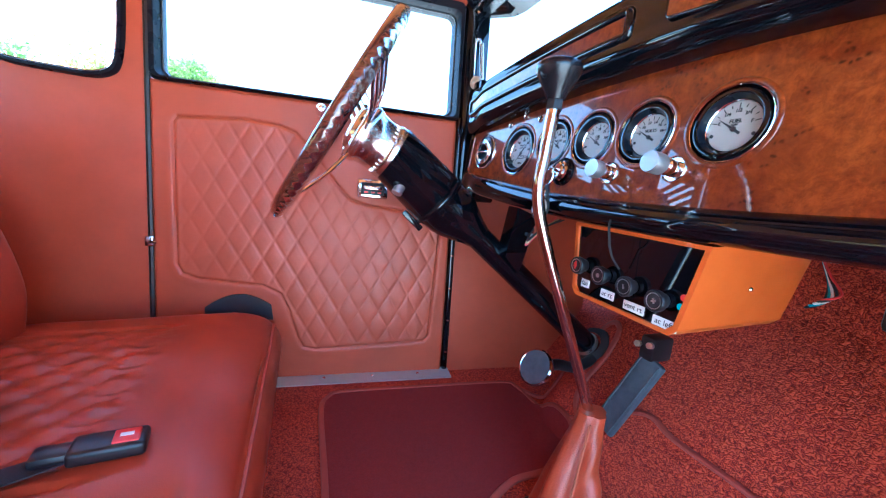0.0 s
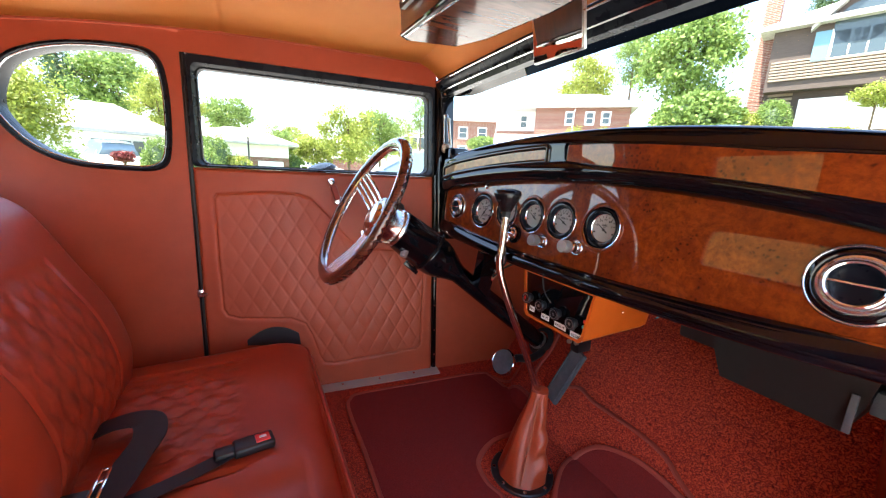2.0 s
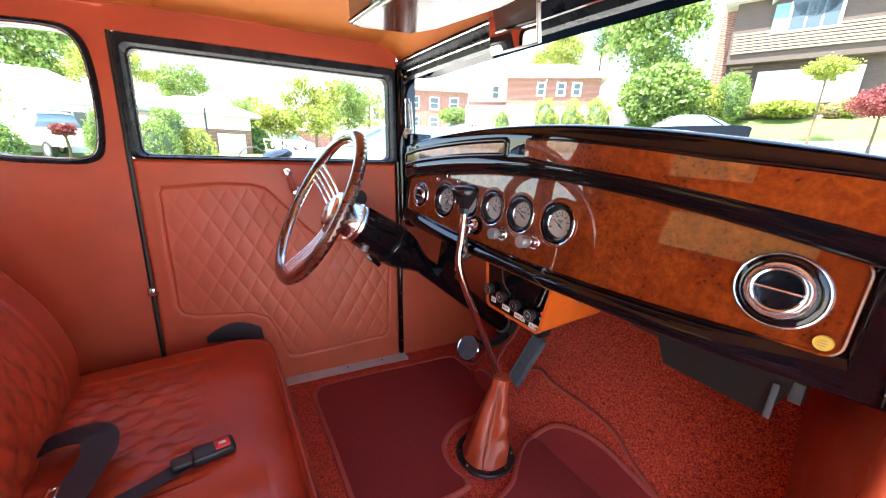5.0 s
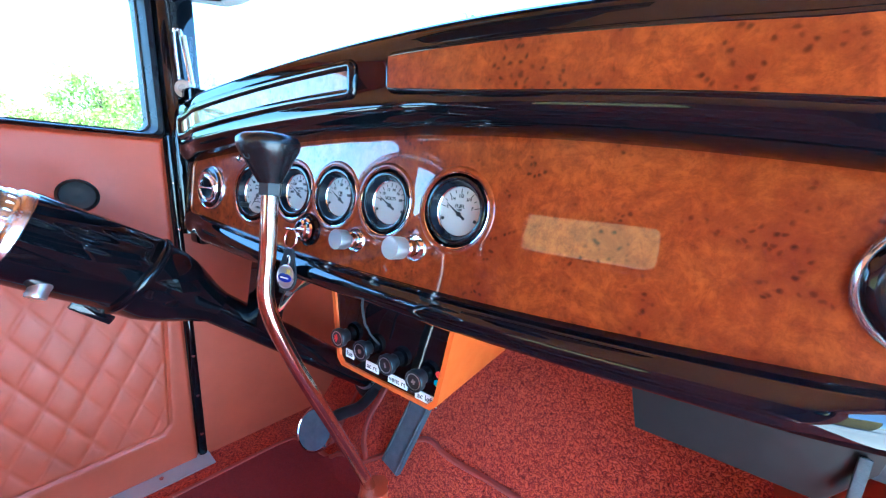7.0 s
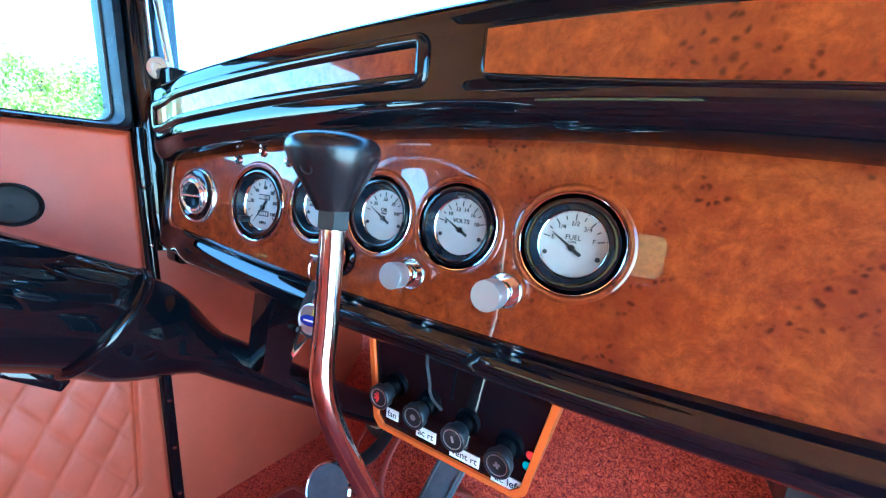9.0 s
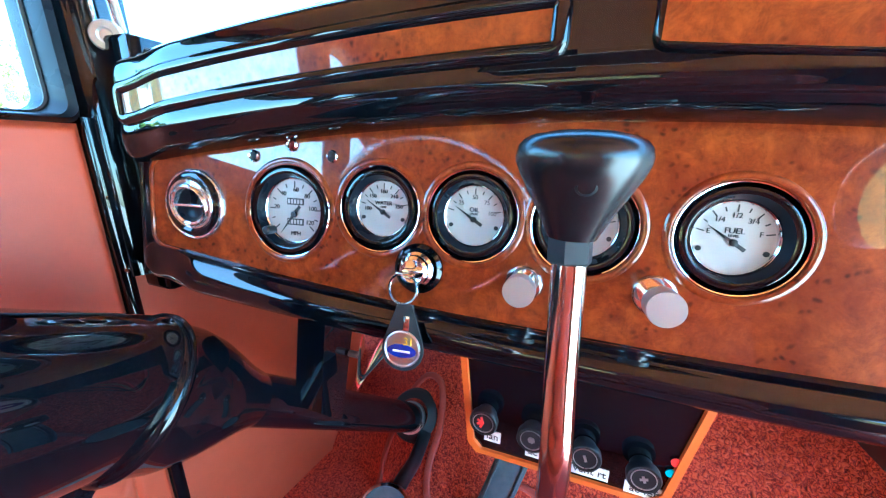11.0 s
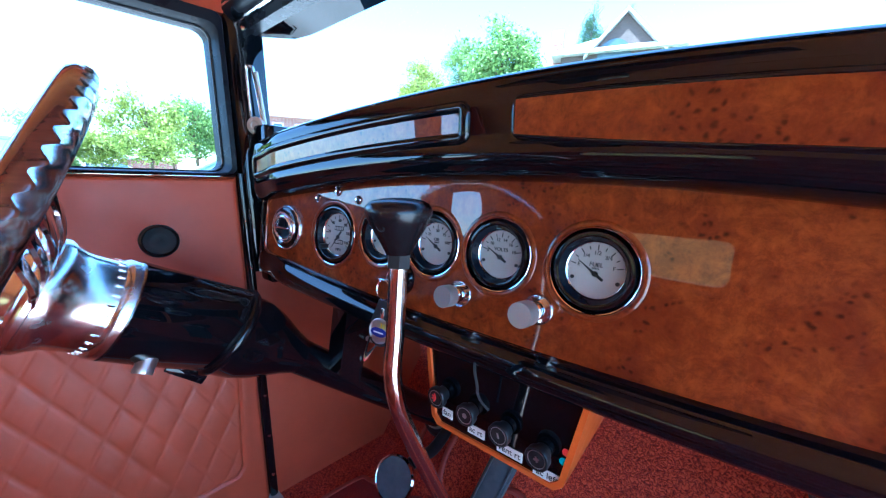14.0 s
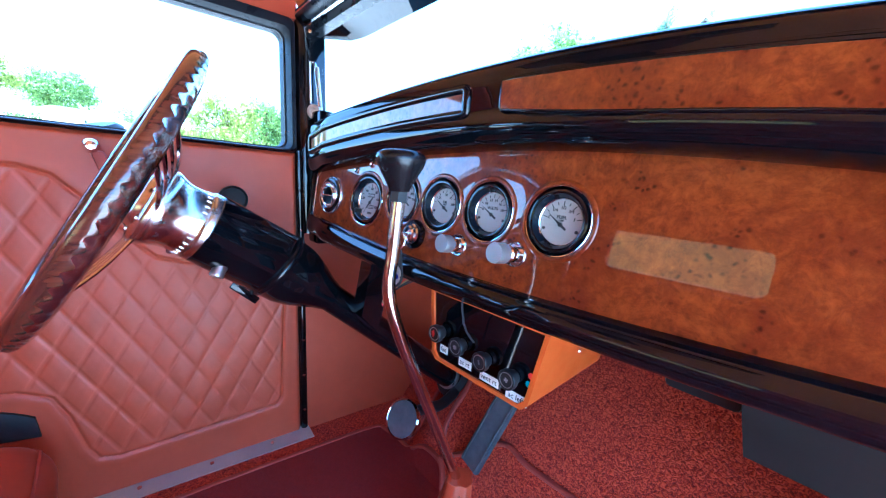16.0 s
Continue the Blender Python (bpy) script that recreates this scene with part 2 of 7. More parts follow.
class Shape:
    """Vertices and faces gathered into one mesh."""

    def __init__(self):
        self.v, self.f = [], []

    def add(self, verts, faces, m=None):
        k = len(self.v)
        self.v += [(m @ Vector(p)) if m else Vector(p) for p in verts]
        self.f += [tuple(i + k for i in f) for f in faces]
        return self

    def put(self, name, material, parent=None, label="", smooth=40):
        return mesh_object(name, self.v, self.f, material, parent, label, smooth)

    def box(self, size, m=None, bevel=0.0, steps=2):
        bm = bmesh.new()
        bmesh.ops.create_cube(bm, size=1)
        bmesh.ops.scale(bm, vec=size, verts=bm.verts)
        if bevel:
            bmesh.ops.bevel(bm, geom=bm.edges[:], offset=bevel, segments=steps, affect="EDGES", profile=0.5)
        bm.verts.index_update()
        out = self.add([v.co.copy() for v in bm.verts], [tuple(v.index for v in f.verts) for f in bm.faces], m)
        bm.free()
        return out

    def lathe(self, profile, m=None, seg=32, ends=True):
        """Profile of (radius, height) turned about z."""
        v, f = [], []
        for r, h in profile:
            for k in range(seg):
                a = 2 * math.pi * k / seg
                v.append((r * math.cos(a), r * math.sin(a), h))
        for j in range(len(profile) - 1):
            for k in range(seg):
                a, b = j * seg + k, j * seg + (k + 1) % seg
                f.append((a, b, b + seg, a + seg))
        if ends:
            if profile[0][0] > 1e-6:
                f.append(tuple(range(seg - 1, -1, -1)))
            if profile[-1][0] > 1e-6:
                f.append(tuple((len(profile) - 1) * seg + k for k in range(seg)))
        return self.add(v, f, m)

    def sweep(self, pts, radius, seg=10, closed=False, flat=None, up=(0, 0, 1)):
        """A tube along points; radius is one number or one a point; flat: (width, height) factors."""
        pts = [Vector(p) for p in pts]
        n = len(pts)
        v, f = [], []
        side = None
        for i, p in enumerate(pts):
            a = pts[(i - 1) % n] if (closed or i) else p
            b = pts[(i + 1) % n] if (closed or i < n - 1) else p
            d = (b - a).normalized()
            if side is None:
                u = Vector(up) if abs(d.dot(Vector(up))) < 0.95 else Vector((1, 0, 0))
                side = d.cross(u).normalized()
            side = (side - d * side.dot(d)).normalized()
            top = side.cross(d)
            r = radius[i] if isinstance(radius, (list, tuple)) else radius
            for k in range(seg):
                t = 2 * math.pi * k / seg
                w, h = flat or (1, 1)
                v.append(p + side * (r * w * math.cos(t)) + top * (r * h * math.sin(t)))
        for i in range(n if closed else n - 1):
            for k in range(seg):
                a, b = i * seg + k, i * seg + (k + 1) % seg
                c, d = ((i + 1) % n) * seg + (k + 1) % seg, ((i + 1) % n) * seg + k
                f.append((a, b, c, d))
        if not closed:
            f.append(tuple(range(seg - 1, -1, -1)))
            f.append(tuple((n - 1) * seg + k for k in range(seg)))
        return self.add(v, f)

    def grid(self, fn, nu, nv, back=None):
        """Sheet fn(u, v), u and v from 0 to 1; back: a second sheet that closes it into a solid."""
        v = [fn(i / nu, j / nv) for j in range(nv + 1) for i in range(nu + 1)]
        w = nu + 1
        f = [(j * w + i, j * w + i + 1, (j + 1) * w + i + 1, (j + 1) * w + i) for j in range(nv) for i in range(nu)]
        if back:
            k = len(v)
            v += [back(i / nu, j / nv) for j in range(nv + 1) for i in range(nu + 1)]
            f += [tuple(k + q for q in reversed(x)) for x in f[:]]
            for i in range(nu):
                f.append((i + 1, i, k + i, k + i + 1))
                a = nv * w + i
                f.append((a, a + 1, k + a + 1, k + a))
            for j in range(nv):
                a, b = j * w, (j + 1) * w
                f.append((a, b, k + b, k + a))
                a, b = a + nu, b + nu
                f.append((b, a, k + a, k + b))
        return self.add(v, f)

    def ring(self, outer, inner):
        """Flat faces between two loops of points of equal count."""
        n = len(outer)
        return self.add(list(outer) + list(inner), [(i, (i + 1) % n, n + (i + 1) % n, n + i) for i in range(n)])

    def prism(self, loop, shift):
        """A solid between a loop of points and the same loop shifted."""
        n, s = len(loop), Vector(shift)
        v = [Vector(p) for p in loop] + [Vector(p) + s for p in loop]
        f = [tuple(range(n)), tuple(range(2 * n - 1, n - 1, -1))]
        f += [(i, n + i, n + (i + 1) % n, (i + 1) % n) for i in range(n)]
        return self.add(v, f)

    def hoop(self, loops):
        """Loops of equal count joined in a closed ring (a window frame's section)."""
        n, k = len(loops[0]), len(loops)
        v = [p for lp in loops for p in lp]
        f = []
        for j in range(k):
            for i in range(n):
                a, b = j * n + i, j * n + (i + 1) % n
                c, d = ((j + 1) % k) * n + (i + 1) % n, ((j + 1) % k) * n + i
                f.append((a, b, c, d))
        return self.add(v, f)


def aim(place, axis, up=(0, 0, 1)):
    """A pose at place whose z axis points along axis."""
    z = Vector(axis).normalized()
    x = Vector(up).cross(z)
    if x.length < 1e-4:
        x = Vector((1, 0, 0))
    x.normalize()
    y = z.cross(x)
    m = Matrix((x, y, z)).transposed().to_4x4()
    m.translation = place
    return m


def smooth_line(pts, n=8, closed=False):
    """Catmull-Rom points through pts."""
    p = [Vector(q) for q in pts]
    k = len(p)
    out = []
    for i in range(k if closed else k - 1):
        a, b, c, d = (p[(i + j) % k] if closed else p[min(max(i + j, 0), k - 1)] for j in (-1, 0, 1, 2))
        for s in range(n):
            t = s / n
            out.append(0.5 * (2 * b + (c - a) * t + (2 * a - 5 * b + 4 * c - d) * t * t + (3 * b - a - 3 * c + d) * t ** 3))
    if not closed:
        out.append(p[-1])
    return out


def round_rect(x0, z0, x1, z1, r, n=6):
    out = []
    for cx, cz, a0 in ((x1 - r, z1 - r, 0), (x0 + r, z1 - r, 90), (x0 + r, z0 + r, 180), (x1 - r, z0 + r, 270)):
        for k in range(n + 1):
            a = radians(a0 + 90 * k / n)
            out.append((cx + r * math.cos(a), cz + r * math.sin(a)))
    return out


def poly_dist(px, pz, loop):
    """Signed distance of arrays of points from a closed loop; inside is positive."""
    lp = np.array(loop, float)
    best = np.full(px.shape, 1e9)
    inside = np.zeros(px.shape, bool)
    for (ax, az), (bx, bz) in zip(lp, np.roll(lp, -1, 0)):
        dx, dz = bx - ax, bz - az
        t = np.clip(((px - ax) * dx + (pz - az) * dz) / max(dx * dx + dz * dz, 1e-12), 0, 1)
        best = np.minimum(best, np.hypot(px - ax - t * dx, pz - az - t * dz))
        if az != bz:
            inside ^= ((az > pz) != (bz > pz)) & (px < (bx - ax) * (pz - az) / (bz - az) + ax)
    return np.where(inside, best, -best)


def lettering(text, size, m, material, parent, name="lettering", depth=0.0004):
    cu = bpy.data.curves.new(name, "FONT")
    cu.body, cu.size, cu.extrude, cu.align_x, cu.align_y = text, size, depth, "CENTER", "CENTER"
    tmp = bpy.data.objects.new(name, cu)
    me = bpy.data.meshes.new_from_object(tmp)
    bpy.data.objects.remove(tmp)
    me.materials.clear()
    me.materials.append(material)
    me.transform(m)
    ob = new(name, me)
    ob.parent = parent
    ob.matrix_parent_inverse = parent.matrix_world.inverted()
    return ob


# ---------------------------------------------------------------- shape of the cabin
YC = 0.372  # the car's middle line


def wall_y(x, z):
    return 1.0 - (0.105 if x > -0.25 else 0.05) * (x + 0.25) + 0.07 * (z - 0.34)


def on_wall(x, z, d=0.0, right=False):
    """A point of the cabin's side, d metres inside it."""
    y = wall_y(x, z) - d
    return Vector((x, 2 * YC - y if right else y, z))


def dash_x(y):
    """The panel is flat before the passenger and curves back before the driver."""
    return 0.482 - 0.14 * max(0.0, y - 0.379) ** 2


LEAN = math.tan(radians(7.2))  # the panel faces slightly upward


def panel_x(y, z):
    return dash_x(y) + LEAN * (z - 0.60)


def toe_x(y):
    """Where the floor turns up into the toe board; further forward beside the kick panel."""
    k = min(max((y - 0.62) / 0.2, 0), 1)
    return 0.58 + 0.15 * k * k * (3 - 2 * k)


def floor_z(x, y):
    return max(0.0, (x - toe_x(y)) * 1.25)


# ---------------------------------------------------------------- cabin structure
def head_z(x):
    return 1.035 - 0.14 * min(x, 0) ** 2


X_BACK, X_FIRE = -0.85, 0.86
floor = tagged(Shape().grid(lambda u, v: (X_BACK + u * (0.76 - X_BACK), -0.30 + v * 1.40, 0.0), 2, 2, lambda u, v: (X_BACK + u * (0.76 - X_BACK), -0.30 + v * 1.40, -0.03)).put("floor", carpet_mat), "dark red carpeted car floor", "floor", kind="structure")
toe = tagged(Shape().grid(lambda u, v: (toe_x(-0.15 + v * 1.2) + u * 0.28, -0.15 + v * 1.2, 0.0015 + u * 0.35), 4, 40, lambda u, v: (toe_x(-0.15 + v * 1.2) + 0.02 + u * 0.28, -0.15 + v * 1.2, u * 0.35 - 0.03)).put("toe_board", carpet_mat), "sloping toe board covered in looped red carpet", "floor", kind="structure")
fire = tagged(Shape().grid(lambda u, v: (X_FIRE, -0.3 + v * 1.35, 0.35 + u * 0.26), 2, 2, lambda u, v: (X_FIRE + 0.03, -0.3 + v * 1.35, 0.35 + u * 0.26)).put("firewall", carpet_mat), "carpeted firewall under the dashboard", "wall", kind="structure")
REAR_WIN = round_rect(0.19, 0.655, 0.772, 0.835, 0.04, 6)


def rear_loop(pts, x):
    return [Vector((x, a, b)) for a, b in pts]


ry_, rz_ = 0.48, 0.745
rear_out = []
for a, b in REAR_WIN:
    da_, db_ = a - ry_, b - rz_
    k_ = min((YC + 0.8 - ry_) / da_ if da_ > 1e-6 else 1e9, (YC - 0.8 - ry_) / da_ if da_ < -1e-6 else 1e9, (1.1 - rz_) / db_ if db_ > 1e-6 else 1e9, (-0.1 - rz_) / db_ if db_ < -1e-6 else 1e9)
    rear_out.append((ry_ + da_ * k_, rz_ + db_ * k_))
for corner in ((YC + 0.8, 1.1), (YC - 0.8, 1.1), (YC - 0.8, -0.1), (YC + 0.8, -0.1)):
    k_ = min(range(len(rear_out)), key=lambda q: math.hypot(rear_out[q][0] - corner[0], rear_out[q][1] - corner[1]))
    rear_out[k_] = corner
tagged(Shape().hoop([rear_loop(rear_out, X_BACK), rear_loop(REAR_WIN, X_BACK), rear_loop(REAR_WIN, X_BACK - 0.04), rear_loop(rear_out, X_BACK - 0.04)]).put("wall_rear", leather), "plain leather-covered rear wall of the cabin", "wall", kind="structure")
rw = thing("window_rear", "rounded rear window in a black rubber strip", "window", (X_BACK, ry_, 0.66), kind="structure")
Shape().sweep(rear_loop(REAR_WIN, X_BACK + 0.002), 0.006, 8, True).put("window_frame", rubber, rw)
pane = Shape().add(rear_loop(REAR_WIN, X_BACK - 0.02), [tuple(range(len(REAR_WIN)))]).put("pane", glass, rw)
pane.visible_shadow = False


def quarter(right):
    """Rear side panel with its rounded window."""
    loop = smooth_line([(x, z, 0) for x, z in ((-0.616, 0.817), (-0.585, 0.904), (-0.496, 0.951), (-0.378, 0.967), (-0.312, 0.955), (-0.29, 0.882), (-0.294, 0.725), (-0.322, 0.677), (-0.401, 0.673), (-0.486, 0.681), (-0.552, 0.711), (-0.598, 0.762))], 5, True)
    c = Vector((-0.45, 0.82, 0))
    x0, x1 = X_BACK, -0.254
    outer = []
    for p in loop:
        d = p - c
        s = min((x1 - c.x) / d.x if d.x > 1e-6 else 1e9, (x0 - c.x) / d.x if d.x < -1e-6 else 1e9, (1.04 - c.y) / d.y if d.y > 1e-6 else 1e9, (-0.02 - c.y) / d.y if d.y < -1e-6 else 1e9)
        outer.append(c + d * s)
    for corner in ((x0, 1.04), (x1, 1.04), (x0, -0.02), (x1, -0.02)):
        k = min(range(len(outer)), key=lambda i: (outer[i] - Vector((*corner, 0))).length)
        outer[k] = Vector((*corner, 0))
    W = lambda p, d: on_wall(p.x, p.y, d, right)
    s = Shape().hoop([[W(p, 0) for p in outer], [W(p, 0) for p in loop], [W(p, -0.05) for p in loop], [W(p, -0.05) for p in outer]])
    side = "right" if right else "left"
    tagged(s.put("wall_quarter_" + side, leather), "terracotta leather rear side panel round a small window", "wall", kind="structure")
    win = thing("window_quarter_" + side, "rounded rear side window in a glossy black frame", "window", on_wall(-0.45, 0.67, 0, right), kind="structure")
    sc = lambda k: [c + (p - c) * k for p in loop]
    Shape().hoop([[W(p, 0.003) for p in sc(1.03)], [W(p, 0.012) for p in sc(1.0)], [W(p, 0.012) for p in sc(0.965)], [W(p, 0.004) for p in sc(0.945)], [W(p, -0.05) for p in sc(0.945)], [W(p, -0.052) for p in sc(1.0)]]).put("window_frame", frame_black, win)
    Shape().sweep([W(p, 0.005) for p in sc(0.947)], 0.002, 6, True).put("bead", bright_trim, win, "thin bright bead")
    pane = Shape().add([W(p, -0.02) for p in sc(0.955)], [tuple(range(len(loop)))]).put("pane", glass, win)
    pane.visible_shadow = False


quarter(False)
quarter(True)

# side rails over the doors, leather
for right in (False, True):
    s = Shape().grid(lambda u, v: on_wall(-0.2545 + u * 0.695, 0.970 + v * (head_z(-0.25 + u * 0.72) + 0.012 - 0.970), 0.004, right), 8, 2, lambda u, v: on_wall(-0.2545 + u * 0.695, 0.972 + v * 0.075, -0.05, right))
    tagged(s.put("roof_rail_right" if right else "roof_rail_left", leather), "leather-covered roof rail above the door", "wall", kind="structure")

# ceiling with its seams, and the sloping front panel
CEIL_X = 0.385


def ceil_point(x, v, up=0.0):
    w = wall_y(x, head_z(x)) - 0.004
    y = YC + (w - YC) * (2 * v - 1)
    z = head_z(x) + 0.055 * (1 - abs(2 * v - 1) ** 2.2) + up
    for seam in (-0.16, -0.62):
        z += 0.004 * math.exp(-(((x - seam) / 0.006) ** 2))
    return (x, y, z)


ceil_x = sorted({X_BACK + (CEIL_X - X_BACK) * k / 24 for k in range(25)} | {s + d for s in (-0.16, -0.62) for d in (-0.012, -0.006, -0.002, 0.002, 0.006, 0.012)})
s = Shape().grid(lambda u, v: ceil_point(ceil_x[round(u * (len(ceil_x) - 1))], v), len(ceil_x) - 1, 24, lambda u, v: ceil_point(ceil_x[round(u * (len(ceil_x) - 1))], v, 0.03))
tagged(s.put("ceiling", headlining), "orange fabric headlining with sewn seams", "ceiling", kind="structure")


def front_panel(u, v, d=0.0):
    a = Vector(ceil_point(CEIL_X, v))
    w = wall_y(0.445, 1.0) - 0.01
    b = Vector((0.448, YC + (w - YC) * (2 * v - 1), 0.985 + 0.022 * (1 - abs(2 * v - 1) ** 2)))
    return a.lerp(b, u) + Vector((0.012 * math.sin(math.pi * u) + d, 0, 0.004 * math.sin(math.pi * u) + d))


tagged(Shape().grid(lambda u, v: front_panel(u, v), 6, 20, lambda u, v: front_panel(u, v, 0.02)).put("ceiling_front", headlining), "sloping orange fabric panel above the windscreen", "ceiling", kind="structure")
for sy in (0, 1):
    line = [Vector(ceil_point(-0.85 + 1.235 * k / 20, sy)) for k in range(21)]
    tagged(Shape().sweep(line, 0.0035, 6).put("trim", leather), "rolled seam along the headlining edge", "trim", kind="structure")

# windscreen: header, posts, pane
w = wall_y(0.455, 0.97) - 0.006


def header_row(k):
    t = 2 * k / 16 - 1
    return YC + (w - YC) * t, 0.012 * (1 - t * t)


def visor_point(u, v, up):
    """The outer visor: a curved peak with rounded, drooping ends."""
    t = 2 * v - 1
    e = max(0.0, (abs(t) - 0.86) / 0.14)
    return (0.494 + u * 0.082 * math.sqrt(max(0.0, 1 - e ** 2.2)), YC + 0.596 * t, 0.992 - 0.026 * u - 0.006 * u * u + 0.012 * (1 - t * t) - 0.012 * e * e + up)


hdr = thing("window_windscreen", "flat windscreen in a dark frame with a bright strip", "window", (0.47, YC, 0.75), kind="structure")
rows = [header_row(k) for k in range(17)]
sec = [(0.436, 0.988), (0.436, 0.975), (0.446, 0.962), (0.462, 0.958), (0.466, 0.945), (0.49, 0.945), (0.49, 0.99)]
s = Shape()
s.add([(x, y, z + h) for y, h in rows for x, z in sec], [(i * 7 + j, i * 7 + (j + 1) % 7, (i + 1) * 7 + (j + 1) % 7, (i + 1) * 7 + j) for i in range(16) for j in range(7)])
s.put("window_frame", frame_black, hdr, "dark header rail")
Shape().sweep([(0.454, y, 0.9575 + h) for y, h in rows], 0.0028, 6).put("bead", alu, hdr, "bright strip under the header")
Shape().sweep([(0.437, y, 0.981 + h) for y, h in rows], 0.0025, 6).put("bead", alu, hdr, "thin bright strip on the header")
visor = Shape().grid(lambda u, v: visor_point(u, v, 0.0), 8, 40, lambda u, v: visor_point(u, v, 0.006))
visor.put("outer_visor", black_paint, hdr, "metal visor outside over the windscreen")
pane = Shape().add([(0.482, -0.18, 0.70), (0.482, 0.93, 0.70), (0.478, 0.93, 0.965), (0.478, -0.18, 0.965)], [(0, 1, 2, 3)]).put("pane", glass, hdr)
pane.visible_shadow = False

for right in (False, True):
    s = Shape()
    foot = [(0.438, 0.0), (0.500, -0.01), (0.503, 0.004), (0.48, 0.012), (0.456, 0.012), (0.441, 0.008)]
    z = [0.5, 0.6, 0.7, 0.8, 0.9, 0.985]
    s.add([on_wall(x, h, d, right) for h in z for x, d in foot], [(i * 6 + j, i * 6 + (j + 1) % 6, (i + 1) * 6 + (j + 1) % 6, (i + 1) * 6 + j) for i in range(5) for j in range(6)] + [(5, 4, 3, 2, 1, 0), tuple(range(30, 36))])
    post = tagged(s.put("windscreen_post_right" if right else "windscreen_post_left", black_paint, None, "", 50), "glossy black windscreen post", "pillar", kind="structure")

# kick panels ahead of the doors; the passenger's runs inwards to the toe board
s = Shape().grid(lambda u, v: on_wall(0.448 + u * 0.426, -0.02 + v * 0.66), 4, 4, lambda u, v: on_wall(0.448 + u * 0.426, -0.02 + v * 0.66, -0.04))
tagged(s.put("wall_kick_left", leather), "terracotta leather kick panel ahead of the door", "wall", kind="structure")


def kick_right(u, v, d=0.0):
    x = 0.462 + u * 0.412
    return (x, -0.152 + 0.30 * (x - 0.462) - d, -0.02 + v * 0.55)


tagged(Shape().grid(lambda u, v: kick_right(u, v), 6, 6, lambda u, v: kick_right(u, v, 0.12)).put("wall_kick_right", leather), "terracotta leather kick panel on the passenger side", "wall", kind="structure")
pillar = Shape()
foot = [(0.462, -0.153), (0.450, -0.1545), (0.440, -0.159), (0.436, -0.166), (0.437, -0.174), (0.443, -0.180), (0.53, -0.184), (0.53, -0.158)]
pillar.add([(x, y, h) for h in (-0.05, 0.2, 0.4, 0.63) for x, y in foot], [(i * 8 + j, i * 8 + (j + 1) % 8, (i + 1) * 8 + (j + 1) % 8, (i + 1) * 8 + j) for i in range(3) for j in range(8)] + [tuple(range(7, -1, -1)), tuple(range(24, 32))])
tagged(pillar.put("wall_pillar_right", leather, None, "", 60), "terracotta leather pillar at the passenger door hinges", "wall", kind="structure")
tagged(Shape().sweep([(0.45, -0.190, -0.05), (0.45, -0.190, 0.25), (0.45, -0.190, 0.63)], 0.0075, 10).put("trim_door_seal", rubber), "black rubber seal down the passenger door opening", "trim", kind="structure")

# ---------------------------------------------------------------- driver's door
DOOR = (-0.247, 0.432, 0.004, 0.683)
door = thing("door_1", "closed car door with a quilted leather panel and chrome handle", "door", on_wall(0.08, 0.04), kind="structure")
panel_loop = [(-0.203, 0.6), (-0.195, 0.612), (-0.066, 0.622), (0.006, 0.618), (0.042, 0.606), (0.083, 0.561), (0.139, 0.494), (0.17, 0.461), (0.211, 0.449), (0.293, 0.443), (0.386, 0.439), (0.402, 0.426), (0.403, 0.404), (0.388, 0.109), (0.376, 0.094), (0.098, 0.079), (0.069, 0.086), (0.055, 0.111), (0.036, 0.178), (0.016, 0.221), (-0.025, 0.242), (-0.159, 0.256), (-0.19, 0.268), (-0.2, 0.289)]
nx, nz = 330, 320
gx, gz = np.meshgrid(np.linspace(DOOR[0], DOOR[1], nx + 1), np.linspace(DOOR[2], DOOR[3], nz + 1))
sd = poly_dist(gx, gz, panel_loop)
# raised roll outside the seam, diamonds inside it
seam = np.exp(-((sd / 0.0026) ** 2))
pitch_x, pitch_z = 0.050, 0.088
a, b = gx / pitch_x + gz / pitch_z, gx / pitch_x - gz / pitch_z
da, db = np.abs(a - np.round(a)), np.abs(b - np.round(b))
slant = math.hypot(1 / pitch_x, 1 / pitch_z)
wa, wb = da / slant, db / slant  # distance from the stitched lines
puff = np.clip(wa / 0.016, 0, 1) ** 0.6 * np.clip(wb / 0.016, 0, 1) ** 0.6
groove = np.maximum(np.exp(-(((wa - 0.0018) / 0.0011) ** 2)), np.exp(-(((wb - 0.0018) / 0.0011) ** 2)))
inside = np.clip(sd / 0.012, 0, 1)
fade = np.clip((gx + 0.21) / 0.25, 0.25, 1)
h = 0.010 - 0.0035 * seam + inside * ((0.0015 * puff - 0.0010 * groove) * fade - 0.0008) + 0.0007 * np.exp(-(((sd + 0.010) / 0.008) ** 2))
edge = np.minimum(np.minimum(gx - DOOR[0], DOOR[1] - gx), np.minimum(gz - DOOR[2], DOOR[3] - gz))
h -= 0.009 * np.exp(-((edge / 0.004) ** 2))
vs = [on_wall(gx[j, i], gz[j, i], h[j, i]) for j in range(nz + 1) for i in range(nx + 1)]
w_ = nx + 1
fs = [(j * w_ + i, j * w_ + i + 1, (j + 1) * w_ + i + 1, (j + 1) * w_ + i) for j in range(nz) for i in range(nx)]
mesh_object("door_panel", vs, fs, leather, door, "terracotta leather panel quilted in diamonds", 60)
Shape().grid(lambda u, v: on_wall(DOOR[0] + u * 0.679, DOOR[2] + v * 0.679, -0.001), 4, 4, lambda u, v: on_wall(DOOR[0] + u * 0.679, DOOR[2] + v * 0.679, -0.045)).put("door_shell", satin_black, door)

